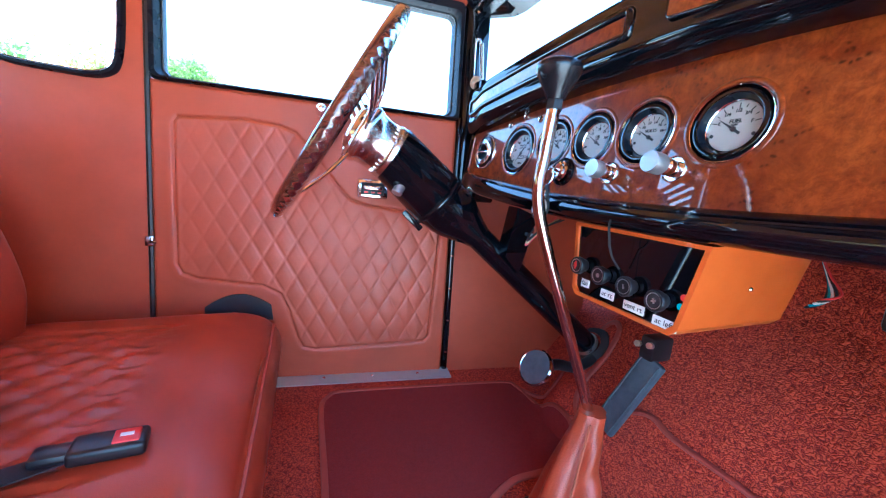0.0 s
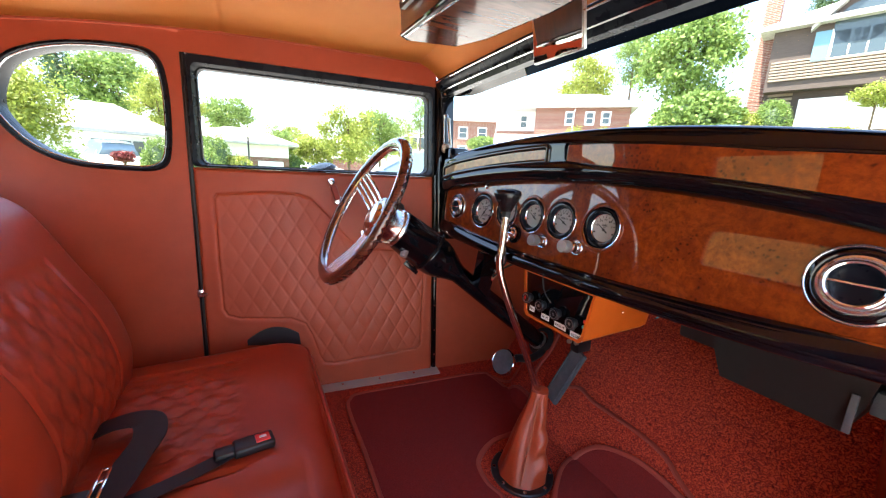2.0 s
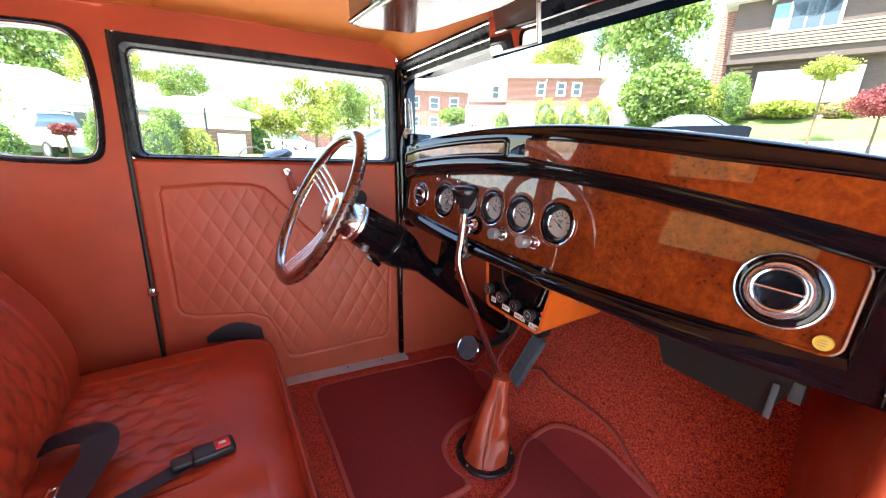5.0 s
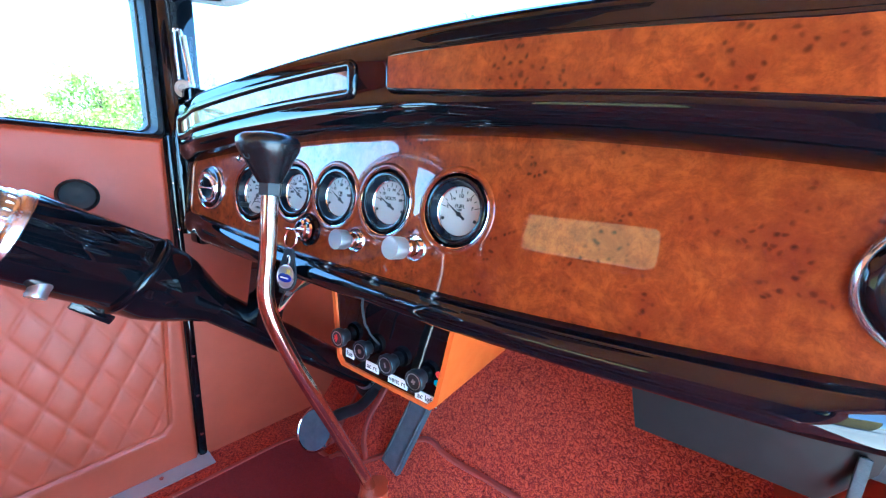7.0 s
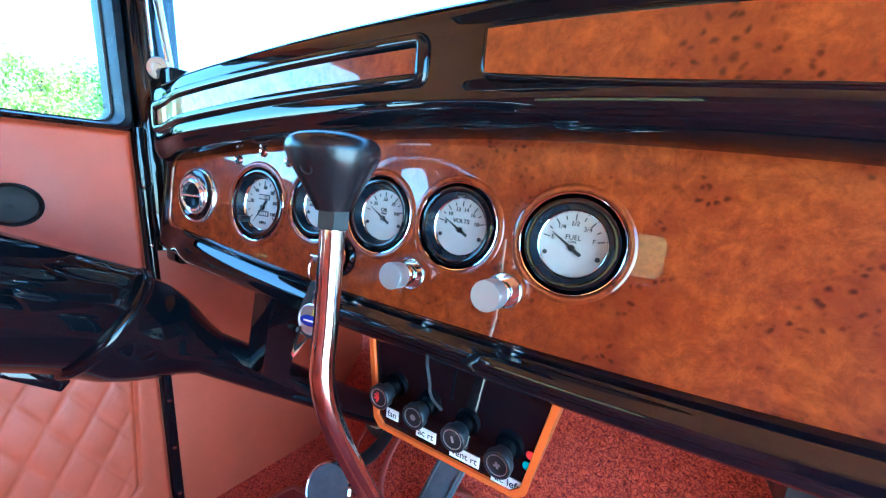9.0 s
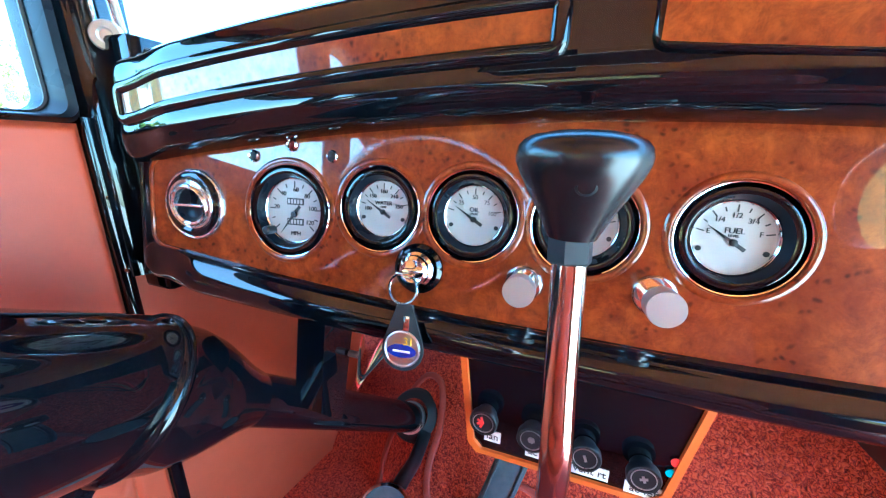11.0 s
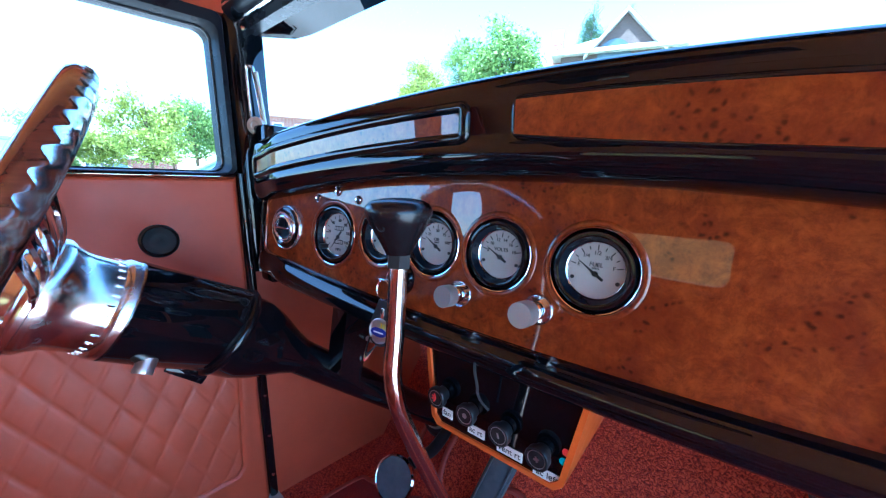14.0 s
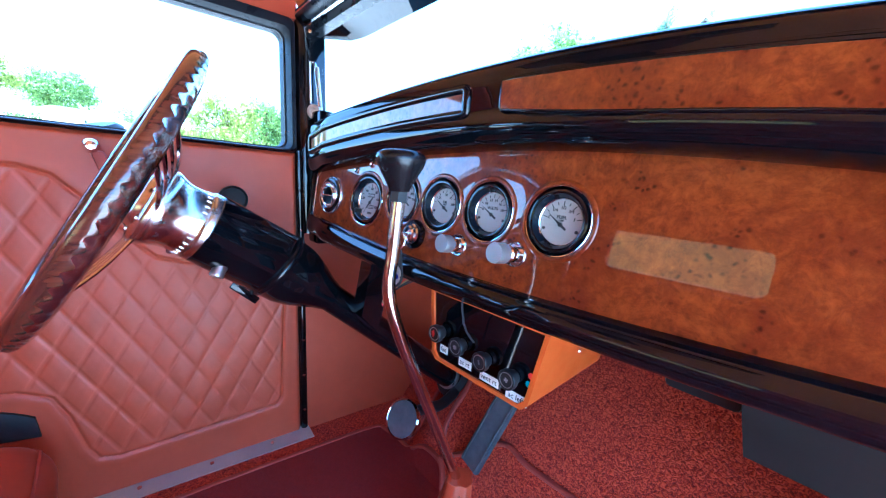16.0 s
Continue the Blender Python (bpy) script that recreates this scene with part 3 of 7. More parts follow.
# window frame of the door
outer = [on_wall(x, z, 0.002) for x, z in round_rect(-0.247, 0.684, 0.437, 0.97, 0.012)]
mid1 = [on_wall(x, z, 0.016) for x, z in round_rect(-0.243, 0.688, 0.431, 0.966, 0.014)]
mid2 = [on_wall(x, z, 0.014) for x, z in round_rect(-0.234, 0.6895, 0.424, 0.948, 0.016)]
inn = [on_wall(x, z, -0.006) for x, z in round_rect(-0.224, 0.692, 0.4165, 0.940, 0.02)]
out2 = [on_wall(x, z, -0.03) for x, z in round_rect(-0.222, 0.694, 0.4145, 0.938, 0.02)]
bk = [on_wall(x, z, -0.045) for x, z in round_rect(-0.247, 0.684, 0.437, 0.97, 0.012)]
Shape().hoop([outer, mid1, mid2, inn, out2, bk]).put("window_frame", frame_black, door, "glossy black window garnish moulding")
Shape().sweep(inn, 0.0025, 6, True).put("bead", rubber, door, "rubber glazing strip")
pane = Shape().add([on_wall(x, z, -0.02) for x, z in round_rect(-0.23, 0.688, 0.422, 0.946, 0.02)], [tuple(range(28))]).put("pane", glass, door)
pane.visible_shadow = False

# weatherstrips in the door gaps
tagged(Shape().sweep([on_wall(-0.2505, 0.05 + 0.92 * k / 10, 0.001) for k in range(11)], 0.006, 8).put("trim", satin_black), "black weatherstrip behind the door", "trim", kind="structure")
strip = thing("trim_hinge_side", "glossy black strip with screws at the door's hinge edge", "trim", on_wall(0.44, 0.05), kind="structure")
Shape().grid(lambda u, v: on_wall(0.4335 + u * 0.014, 0.0 + v * 0.69, 0.007 + 0.003 * math.sin(math.pi * u)), 4, 6, lambda u, v: on_wall(0.4335 + u * 0.014, 0.0 + v * 0.69, -0.02)).put("strip", black_paint, strip)
Shape().grid(lambda u, v: on_wall(0.42 + u * 0.04, 0.66 + v * 0.325, -0.012), 2, 4, lambda u, v: on_wall(0.42 + u * 0.04, 0.66 + v * 0.325, -0.04)).put("filler", frame_black, strip)
for k in range(7):
    Shape().lathe([(0, 0.0025), (0.003, 0.002), (0.0035, 0)], aim(on_wall(0.4405, 0.06 + k * 0.09, 0.009), (0, -1, 0)), 10, False).put("screw", chrome, strip)

# door latch on the lock pillar
latch = thing("door_striker", "small chrome striker on the lock pillar", "striker", on_wall(-0.251, 0.335, 0.0))
Shape().box((0.016, 0.006, 0.022), Matrix.Translation(on_wall(-0.252, 0.338, 0.008)), 0.002).put("plate", chrome, latch)
Shape().sweep([on_wall(-0.25, 0.338, 0.008), on_wall(-0.243, 0.338, 0.02), on_wall(-0.234, 0.338, 0.021)], 0.0035, 8).put("pin", chrome, latch)

# dark sheet for the shaded opening between the arched panel foot and the seat
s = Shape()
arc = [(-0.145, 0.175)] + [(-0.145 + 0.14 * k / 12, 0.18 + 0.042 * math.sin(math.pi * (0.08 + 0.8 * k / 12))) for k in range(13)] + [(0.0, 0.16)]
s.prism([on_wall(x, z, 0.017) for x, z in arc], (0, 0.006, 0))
tagged(s.put("recess_shade", rubber), "dark sheet for the shade at the foot of the door panel", "recess")

# sill plate
sill = thing("sill_plate", "worn bare aluminium sill plate under the door", "sill", (0.1, 0.9, 0.02))
Shape().grid(lambda u, v: (-0.24 + u * 0.69, wall_y(-0.24 + u * 0.69, 0.0) - 0.040 + v * 0.046, 0.003 + 0.008 * math.sin(math.pi * v / 2)), 8, 4, lambda u, v: (-0.24 + u * 0.69, wall_y(-0.24 + u * 0.69, 0.0) - 0.040 + v * 0.046, -0.01)).put("plate", sill_metal, sill)
for k in range(4):
    x = 0.0 + 0.12 * k
    Shape().lathe([(0, 0.002), (0.004, 0.0015), (0.0045, 0)], Matrix.Translation((x, wall_y(x, 0) - 0.022, 0.0088)), 10, False).put("screw", chrome, sill)

# inner door handle, window crank, speaker
hd = thing("pull_latch", "chrome inner door pull in a rectangular bezel", "handle", on_wall(0.222, 0.492, 0.02))
mh = aim(on_wall(0.222, 0.491, 0.018), (-0.105, -0.99, 0.07))
Shape().box((0.074, 0.046, 0.012), mh, 0.004).put("bezel", chrome, hd)
Shape().box((0.056, 0.03, 0.008), mh @ Matrix.Translation((0, 0, 0.005)), 0.003).put("insert", satin_black, hd)
Shape().box((0.048, 0.012, 0.012), mh @ Matrix.Translation((0, 0.002, 0.009)), 0.004).put("pull", chrome, hd)
for sx in (-0.016, 0.0, 0.016):
    Shape().box((0.009, 0.004, 0.004), mh @ Matrix.Translation((sx, -0.009, 0.01)), 0.001).put("bar", red_plastic, hd)
cr = thing("window_crank", "chrome window winder with a leather-wrapped grip", "crank", on_wall(0.1, 0.65, 0.02))
Shape().lathe([(0.017, -0.012), (0.017, 0.0), (0.012, 0.012), (0, 0.014)], aim(on_wall(0.12, 0.605, 0.02), (0, -1, 0)), 18).put("boss", chrome, cr)
Shape().sweep(smooth_line([on_wall(0.12, 0.607, 0.034), on_wall(0.108, 0.63, 0.04), on_wall(0.095, 0.655, 0.04)], 4), [0.006] * 4 + [0.0075] * 5, 8).put("arm", chrome, cr)
Shape().lathe([(0.006, 0), (0.011, 0.006), (0.011, 0.03), (0.007, 0.036), (0, 0.037)], aim(on_wall(0.095, 0.655, 0.04), (0, -1, 0.1)), 14).put("knob", chrome, cr)
Shape().box((0.020, 0.018, 0.046), aim(on_wall(0.108, 0.628, 0.05), (0.3, 0, -1)), 0.006).put("grip", binding_mat, cr, "leather-wrapped grip")
sp = thing("door_speaker", "small round black loudspeaker set in the door", "speaker", on_wall(0.303, 0.576, 0.016))
ms = aim(on_wall(0.303, 0.576, 0.013), (-0.105, -0.99, 0.07))
Shape().lathe([(0.0275, -0.006), (0.0275, 0.004), (0.024, 0.007), (0.022, 0.004)], ms, 32, False).put("ring", satin_black, sp)
Shape().lathe([(0.0225, 0.004), (0.016, 0.002), (0.01, 0.001), (0, 0.004)], ms, 28, False).put("cone", rubber, sp)
mir = thing("outside_mirror", "black door mirror outside the window glass", "mirror", on_wall(0.09, 0.70, -0.12))
Shape().lathe([(0, 0.016), (0.04, 0.013), (0.05, 0.003), (0.048, -0.004), (0, -0.008)], aim(on_wall(0.1, 0.690, -0.14), (-0.3, -0.2, 1)), 24, False).put("shell", frame_black, mir)
Shape().sweep([on_wall(0.1, 0.688, -0.13), on_wall(0.12, 0.68, -0.04)], 0.008, 8).put("stalk", chrome, mir)

# small sticker low on the windscreen, unreadable print
stk = thing("windscreen_sticker", "small clear sticker with grey print on the windscreen", "sticker", (0.4795, 0.885, 0.758))
for q, (wd, hh) in enumerate(((0.034, 0.0016), (0.022, 0.009), (0.034, 0.0016))):
    Shape().box((0.0004, wd, hh), Matrix.Translation((0.4795, 0.885, 0.766 - 0.0085 * q))).put("print_bar", pad_rubber, stk)

# passenger door, swung wide open on its front hinges
door_b = thing("door_2", "open passenger door with a terracotta leather panel", "door", (0.47, -0.24, 0.05), kind="structure")
swing = Matrix.Translation((0.49, -0.33, 0)) @ Matrix.Rotation(radians(-83), 4, "Z")
Shape().grid(lambda u, v: swing @ Vector((u * 0.66, 0.006 * math.sin(math.pi * u) * math.sin(math.pi * v), 0.05 + v * 0.635)), 12, 12, lambda u, v: swing @ Vector((u * 0.66, 0.045, 0.05 + v * 0.635))).put("door_panel", leather, door_b)
oa = [swing @ Vector((x, -0.004, z)) for x, z in round_rect(0.0, 0.686, 0.66, 0.97, 0.012)]
ob_ = [swing @ Vector((x, -0.004, z)) for x, z in round_rect(0.03, 0.702, 0.63, 0.94, 0.024)]
oc_ = [swing @ Vector((x, 0.035, z)) for x, z in round_rect(0.03, 0.702, 0.63, 0.94, 0.024)]
od_ = [swing @ Vector((x, 0.035, z)) for x, z in round_rect(0.0, 0.686, 0.66, 0.97, 0.012)]
Shape().hoop([oa, ob_, oc_, od_]).put("window_frame", frame_black, door_b, "black window frame")
for zz in (0.2, 0.55):
    Shape().sweep([(0.482, -0.29, zz), (0.486, -0.34, zz)], 0.009, 10).put("hinge", chrome, door_b)


# ---------------------------------------------------------------- dashboard
def top_z(y):
    return 0.692 - 0.19 * (y - 0.379) ** 2


def low_z(y):
    return 0.515 + (0.12 * (y - 0.379) ** 2 if y < 0.379 else 0.19 * max(0.0, y - 0.43) ** 2)


def end_in(y):
    """The dashboard's ends turn away from the seat."""
    e = max((y - 0.872) / 0.03, (-0.143 - y) / 0.013, 0.0)
    return (0.034 if y > 0 else 0.014) * min(e, 1.0) ** 2


def proud(y):
    """The rolls stand less proud towards the dashboard's ends."""
    k = min(max((0.02 - y) / 0.12, (y - 0.79) / 0.075, 0.0), 1.0)
    return 1 - 0.5 * k * k * (3 - 2 * k)


def strip_along(profile, y0, y1, base, n=60, close=True, deepen=0.0):
    """Profile of (x off the panel, z off base(y)) drawn along the dashboard."""
    k = len(profile)
    v = []
    for i in range(n + 1):
        y = y0 + (y1 - y0) * (0.5 - 0.5 * math.cos(math.pi * i / n))
        v += [(dash_x(y) + px * (proud(y) if px < 0 else 1.0) + end_in(y), y, base(y) + pz * (1 + deepen * (y - 0.379) ** 2 if pz < 0 else 1.0)) for px, pz in profile]
    f = [(i * k + j, i * k + (j + 1) % k, (i + 1) * k + (j + 1) % k, (i + 1) * k + j) for i in range(n) for j in range(k if close else k - 1)]
    if close:
        f += [tuple(range(k - 1, -1, -1)), tuple(n * k + j for j in range(k))]
    return Shape().add(v, f)


dash = thing("dashboard", "curved dashboard in burl veneer and glossy black lacquer", "dashboard", (0.46, YC, 0.5))
Y0, Y1 = -0.105, 0.870
ny, nz = 90, 14


def burl_point(u, v, d=0.0):
    y = Y0 + (Y1 - Y0) * (0.5 - 0.5 * math.cos(math.pi * u))
    inset = 0.0
    for e in (y - Y0, Y1 - y):
        if e < 0.014:
            inset = max(inset, 0.014 - math.sqrt(max(0.014 ** 2 - (0.014 - e) ** 2, 0)))
    za, zb = low_z(y) + inset, top_z(y) - inset
    z = za + (zb - za) * v
    return (panel_x(y, z) + d, y, z)


HOLES = ((0.693, 0.600, 0.0485), (0.591, 0.609, 0.0420), (0.500, 0.609, 0.0420), (0.407, 0.609, 0.0420), (0.303, 0.609, 0.0420))


def dash_pose(y, z, d=0.0):
    """On the panel at (y, z), local z towards the seat, local x to the passenger, local y up."""
    n = Vector((-1, -0.28 * max(0.0, y - 0.379), LEAN)).normalized()
    return aim(Vector((panel_x(y, z), y, z)) + n * d, n)


def drilled(ob):
    """Cuts the round instrument holes through a panel."""
    cut = Shape()
    for y, z, rad in HOLES:
        cut.lathe([(rad, -0.05), (rad, 0.03)], dash_pose(y, z), 64)
    tool = cut.put("tool", burl, None, "", 0)
    mod = ob.modifiers.new("holes", "BOOLEAN")
    mod.object, mod.operation, mod.solver = tool, "DIFFERENCE", "EXACT"
    bpy.context.view_layer.update()
    me = bpy.data.meshes.new_from_object(ob.evaluated_get(bpy.context.evaluated_depsgraph_get()))
    ob.modifiers.clear()
    ob.data = me
    bpy.data.objects.remove(tool)
    return ob


drilled(Shape().grid(lambda u, v: burl_point(u, v), ny, nz, lambda u, v: burl_point(u, v, 0.01)).put("veneer_panel", burl, dash, "glossy orange burl veneer panel"))
for y, z, rad in HOLES:
    Shape().lathe([(rad + 0.0065, -0.0004), (rad + 0.005, 0.0012), (rad + 0.0025, 0.0019), (rad + 0.0008, 0.0012), (rad, -0.001), (rad, -0.009)], dash_pose(y, z), 56, False).put("veneer_lip", burl, dash, "rounded lacquered veneer edge round a gauge")


def ground_point(u, v, d):
    y, z = Y0 - 0.004 + (Y1 - Y0 + 0.008) * u, low_z(0.379) + v * 0.181
    return (panel_x(y, z) + d, y, z)


drilled(Shape().grid(lambda u, v: ground_point(u, v, 0.0035), 40, 2, lambda u, v: ground_point(u, v, 0.009)).put("surround", black_paint, dash, "black ground behind the veneer"))
bead = [burl_point(k / 80, 0, -0.001) for k in range(81)] + [burl_point(1, k / 8, -0.001) for k in range(1, 8)] + [burl_point(1 - k / 80, 1, -0.001) for k in range(81)] + [burl_point(0, 1 - k / 8, -0.001) for k in range(1, 8)]
Shape().sweep(bead, 0.0022, 8, True).put("bead", burl, dash, "rounded lacquered edge of the veneer")
rail_sec = [(0.006, 0.004), (-0.009, 0.003), (-0.017, 0.0005), (-0.0245, -0.004), (-0.030, -0.010), (-0.0325, -0.017), (-0.0315, -0.024), (-0.0265, -0.030), (-0.019, -0.0335), (-0.008, -0.035), (0.03, -0.035), (0.05, -0.02), (0.05, 0.004)]
strip_along(rail_sec, -0.156, 0.902, low_z, 110, True, 0.9).put("lower_rail", black_paint, dash, "rounded glossy black lower rail", 60)
cover_sec = [(0.014, -0.003), (0.0, -0.002), (-0.012, 0.0), (-0.022, 0.005), (-0.028, 0.012), (-0.0305, 0.020), (-0.030, 0.027), (-0.028, 0.033), (-0.0265, 0.038), (-0.026, 0.044), (-0.0255, 0.070), (-0.0255, 0.084), (-0.023, 0.093), (-0.015, 0.0995), (0.0, 0.102), (0.05, 0.098), (0.05, 0.07), (0.03, -0.003)]
strip_along(cover_sec, -0.156, 0.902, top_z, 110).put("upper_cover", black_paint, dash, "rolled glossy black dashboard top", 60)
backing = [(0.024, 0.15), (0.05, 0.15), (0.05, -0.02), (0.024, -0.02)]
strip_along(backing, -0.14, 0.93, low_z, 30).put("back_panel", satin_black, dash)
for y0, y1, lift in ((-0.1065, -0.156, 0.0075), (0.8705, 0.902, 0.009)):
    def cap(u, v, back=False):
        y = y0 + (y1 - y0) * u
        z = low_z(y) - 0.035 + v * (top_z(y) - low_z(y) + 0.045)
        k = min(abs(y - y0) / 0.010, 1)
        swell = lift * (0.5 - 0.5 * math.cos(math.pi * k))
        return (0.53 if back else panel_x(y, z) + end_in(y) + 0.001 - swell, y, z)

    Shape().grid(lambda u, v: cap(u, v), 50, 16, lambda u, v: cap(u, v, True)).put("end_cap", black_paint, dash, "smooth glossy black dashboard end", 60)
Shape().box((0.07, 0.062, 0.30), pose(0.497, 0.921, 0.63), 0.006).put("end_filler", black_paint, dash, "black cheek between dashboard and post")
Shape().box((0.05, 0.032, 0.15), pose(0.52, -0.1725, 0.705), 0.004).put("end_filler", black_paint, dash, "black cheek between dashboard and post")


def inset(y0, y1, low, high, lip, out):
    """Narrow veneer strip above the gauges, in a raised black edge; low and high give its edges along the cover."""
    n = 40

    def pt(y, v, d):
        return Vector((dash_x(y) - 0.0262 * proud(y) - d + end_in(y), y, top_z(y) + low(y) + (high(y) - low(y)) * v))

    cor = round_rect(y0, 0.0, y1, 0.032, 0.006, 5)
    dense = []
    for i, (a, b) in enumerate(cor):
        c, d = cor[(i + 1) % len(cor)]
        k = 24 if abs(c - a) > 0.1 else 1
        dense += [(a + (c - a) * q / k, b + (d - b) * q / k) for q in range(k)]
    Shape().sweep([pt(y, z / 0.032, out * 0.6) for y, z in dense], lip, 10, True, (1.0, 0.8)).put("inset_frame", black_paint, dash, "raised black edge of the veneer strip")
    s = Shape().grid(lambda u, v: pt(y0 + 0.001 + (y1 - y0 - 0.002) * u, 0.03 + 0.94 * v, 0.0015 + out), n, 4, lambda u, v: pt(y0 + 0.001 + (y1 - y0 - 0.002) * u, 0.03 + 0.94 * v, -0.004))
    s.put("inset_veneer", burl, dash, "narrow glossy burl veneer strip")


inset(0.437, 0.872, lambda y: 0.040, lambda y: 0.072, 0.0065, 0.0)
inset(-0.124, 0.378, lambda y: 0.030 + 0.010 * max(0.0, (y - 0.2) / 0.178) ** 2, lambda y: 0.072 + 0.012 * max(0.0, (0.05 - y) / 0.17), 0.0034, 0.0034)
tagged(Shape().grid(lambda u, v: (0.49 + u * 0.6, -0.30 + v * 1.35, 0.755 - 0.03 * u - 0.22 * (-0.30 + v * 1.35 - 0.379) ** 2), 6, 12, lambda u, v: (0.49 + u * 0.6, -0.30 + v * 1.35, 0.72 - 0.03 * u - 0.22 * (-0.30 + v * 1.35 - 0.379) ** 2)).put("cowl", black_paint), "glossy black cowl and bonnet ahead of the windscreen", "bonnet", kind="structure")
tagged(Shape().box((0.04, 1.35, 1.1), pose(1.1, YC, 0.2)).put("bulkhead", satin_black), "plain black bulkhead closing the body", "wall", kind="structure")


def text_bar(parent, m, x, y, w, h, material=None, name="print_bar"):
    Shape().box((w, h, 0.0005), m @ Matrix.Translation((x, y, 0))).put(name, material or ink, parent)


def gauge(name, label, y, z, R, r, words, marks, sweep, value, feet=()):
    """A round instrument: black cup, bright lip, white dial, print and needle."""
    g = thing(name, label, "gauge", (dash_x(y), y, z), group="dashboard gauges")
    m = dash_pose(y, z)
    Shape().lathe([(R, -0.010), (R, 0.0004), (R - 0.0008, 0.0012), (R - 0.0016, 0.0008), (R - 0.002, -0.004)], m, 48, False).put("rim", chrome, g, "thin chrome rim")
    m = dash_pose(y, z, -0.0115)
    Shape().lathe([(R - 0.0016, -0.001), (R - 0.002, 0.008), (R - 0.005, 0.0125), (R - 0.008, 0.0132), (R - 0.010, 0.0125)], m, 48, False).put("bezel", black_paint, g, "glossy black bezel")
    Shape().lathe([(R - 0.0098, 0.0126), (r + 0.0035, 0.0085), (r + 0.001, 0.003), (r, 0.0005)], m, 48, False).put("cup", frame_black, g, "deep black cup round the dial")
    m = m @ Matrix.Translation((0, 0, 0.0012))
    Shape().lathe([(r + 0.0016, 0.003), (r + 0.0006, 0.0036), (r - 0.0006, 0.0024), (r - 0.001, 0.0)], m, 48, False).put("inner_ring", chrome, g, "fine chrome inner ring")
    Shape().lathe([(0, 0.0004), (r + 0.0012, 0.0004), (r + 0.0012, -0.004), (0, -0.004)], m, 48, False).put("dial", dial_white, g, "silvery white dial")
    for txt, x, yy, sz in words:
        lettering(txt, sz * r, m @ Matrix.Translation((x * r, yy * r, 0.0008)), ink, g)
    n = marks
    for k in range(n):
        a = radians(sweep[0] + (sweep[1] - sweep[0]) * k / (n - 1))
        long = 0.2 if k % 2 == 0 else 0.12
        Shape().box((0.035 * r, long * r, 0.0004), m @ Matrix.Translation((0, 0, 0.0007)) @ Matrix.Rotation(-a, 4, "Z") @ Matrix.Translation((0, 0.82 * r, 0))).put("tick", ink, g)
    a = radians(value)
    nd = Shape()
    nd.add([(-0.055 * r, -0.35 * r, 0), (0.055 * r, -0.35 * r, 0), (0.05 * r, 0, 0.0004), (0.008 * r, 0.78 * r, 0), (-0.008 * r, 0.78 * r, 0), (-0.05 * r, 0, 0.0004)], [(0, 1, 2, 5), (5, 2, 3, 4)], m @ Matrix.Translation((0, -0.12 * r, 0.0018)) @ Matrix.Rotation(-a, 4, "Z"))
    nd.put("needle", satin_black, g)
    Shape().lathe([(0.1 * r, 0), (0.1 * r, 0.0016), (0, 0.002)], m @ Matrix.Translation((0, -0.12 * r, 0.0012)), 16, False).put("needle_hub", satin_black, g)
    for fx in feet:
        Shape().lathe([(0, 0.0012), (0.075 * r, 0.001), (0.075 * r, 0)], m @ Matrix.Translation((fx * r, -0.35 * r, 0.0004)), 10, False).put("peg", satin_black, g)
    pane = Shape().lathe([(0, 0.0042), (r * 0.6, 0.0036), (r + 0.001, 0.0022)], m, 32, False).put("glass_cover", glass, g)
    pane.visible_shadow = False
    return g, m


def ring_words(items, rad=0.62):
    return [(t, rad * math.sin(radians(a)), rad * math.cos(radians(a)), 0.2) for t, a in items]


R, r = 0.0420, 0.0270
for nm, lab, y, z, words, val in (
    ("water_gauge", "round water temperature gauge in a black bezel", 0.591, 0.609, ring_words((("100", -92), ("150", -45), ("180", 0), ("210", 42), ("250", 80))) + [("WATER", 0, 0.2, 0.2), ("TEMP", 0, 0.06, 0.1)], -58),
    ("oil_gauge", "round oil pressure gauge in a black bezel", 0.500, 0.609, ring_words((("25", -48), ("50", 0), ("75", 42), ("100", 80))) + [("OIL", 0, 0.2, 0.22), ("PRESS", 0, 0.06, 0.1)], -58),
    ("volt_gauge", "round voltmeter in a black bezel beside the shift lever", 0.407, 0.609, ring_words((("8", -80), ("10", -48), ("12", -16), ("14", 14), ("16", 44), ("18", 76))) + [("VOLTS", 0, 0.2, 0.22)], -60),
    ("fuel_gauge", "round fuel gauge in a black bezel", 0.303, 0.609, ring_words((("E", -76), ("1/4", -38), ("1/2", 0), ("3/4", 38), ("F", 76))) + [("FUEL", 0, 0.2, 0.22), ("LEVEL", 0, 0.06, 0.1)], -56),
):
    g, m = gauge(nm, lab, y, z, R, r, words, 9, (-78, 78), val, (-0.78, 0.78))
    for k, wd in enumerate((0.06, 0.05, 0.07, 0.05, 0.06, 0.05, 0.05, 0.06)):
        text_bar(g, m, (-0.3 + k * 0.085) * r, -0.72 * r, wd * r, 0.1 * r if k % 3 else 0.14 * r)
g, m = gauge("speedometer", "larger round speedometer with two counters in a black bezel", 0.693, 0.600, 0.0485, 0.0335, ring_words((("20", -82), ("40", -38), ("60", 4), ("80", 44), ("100", 82), ("120", 122)), 0.66) + [("MPH", 0.05, -0.72, 0.18)], 13, (-130, 130), -142)
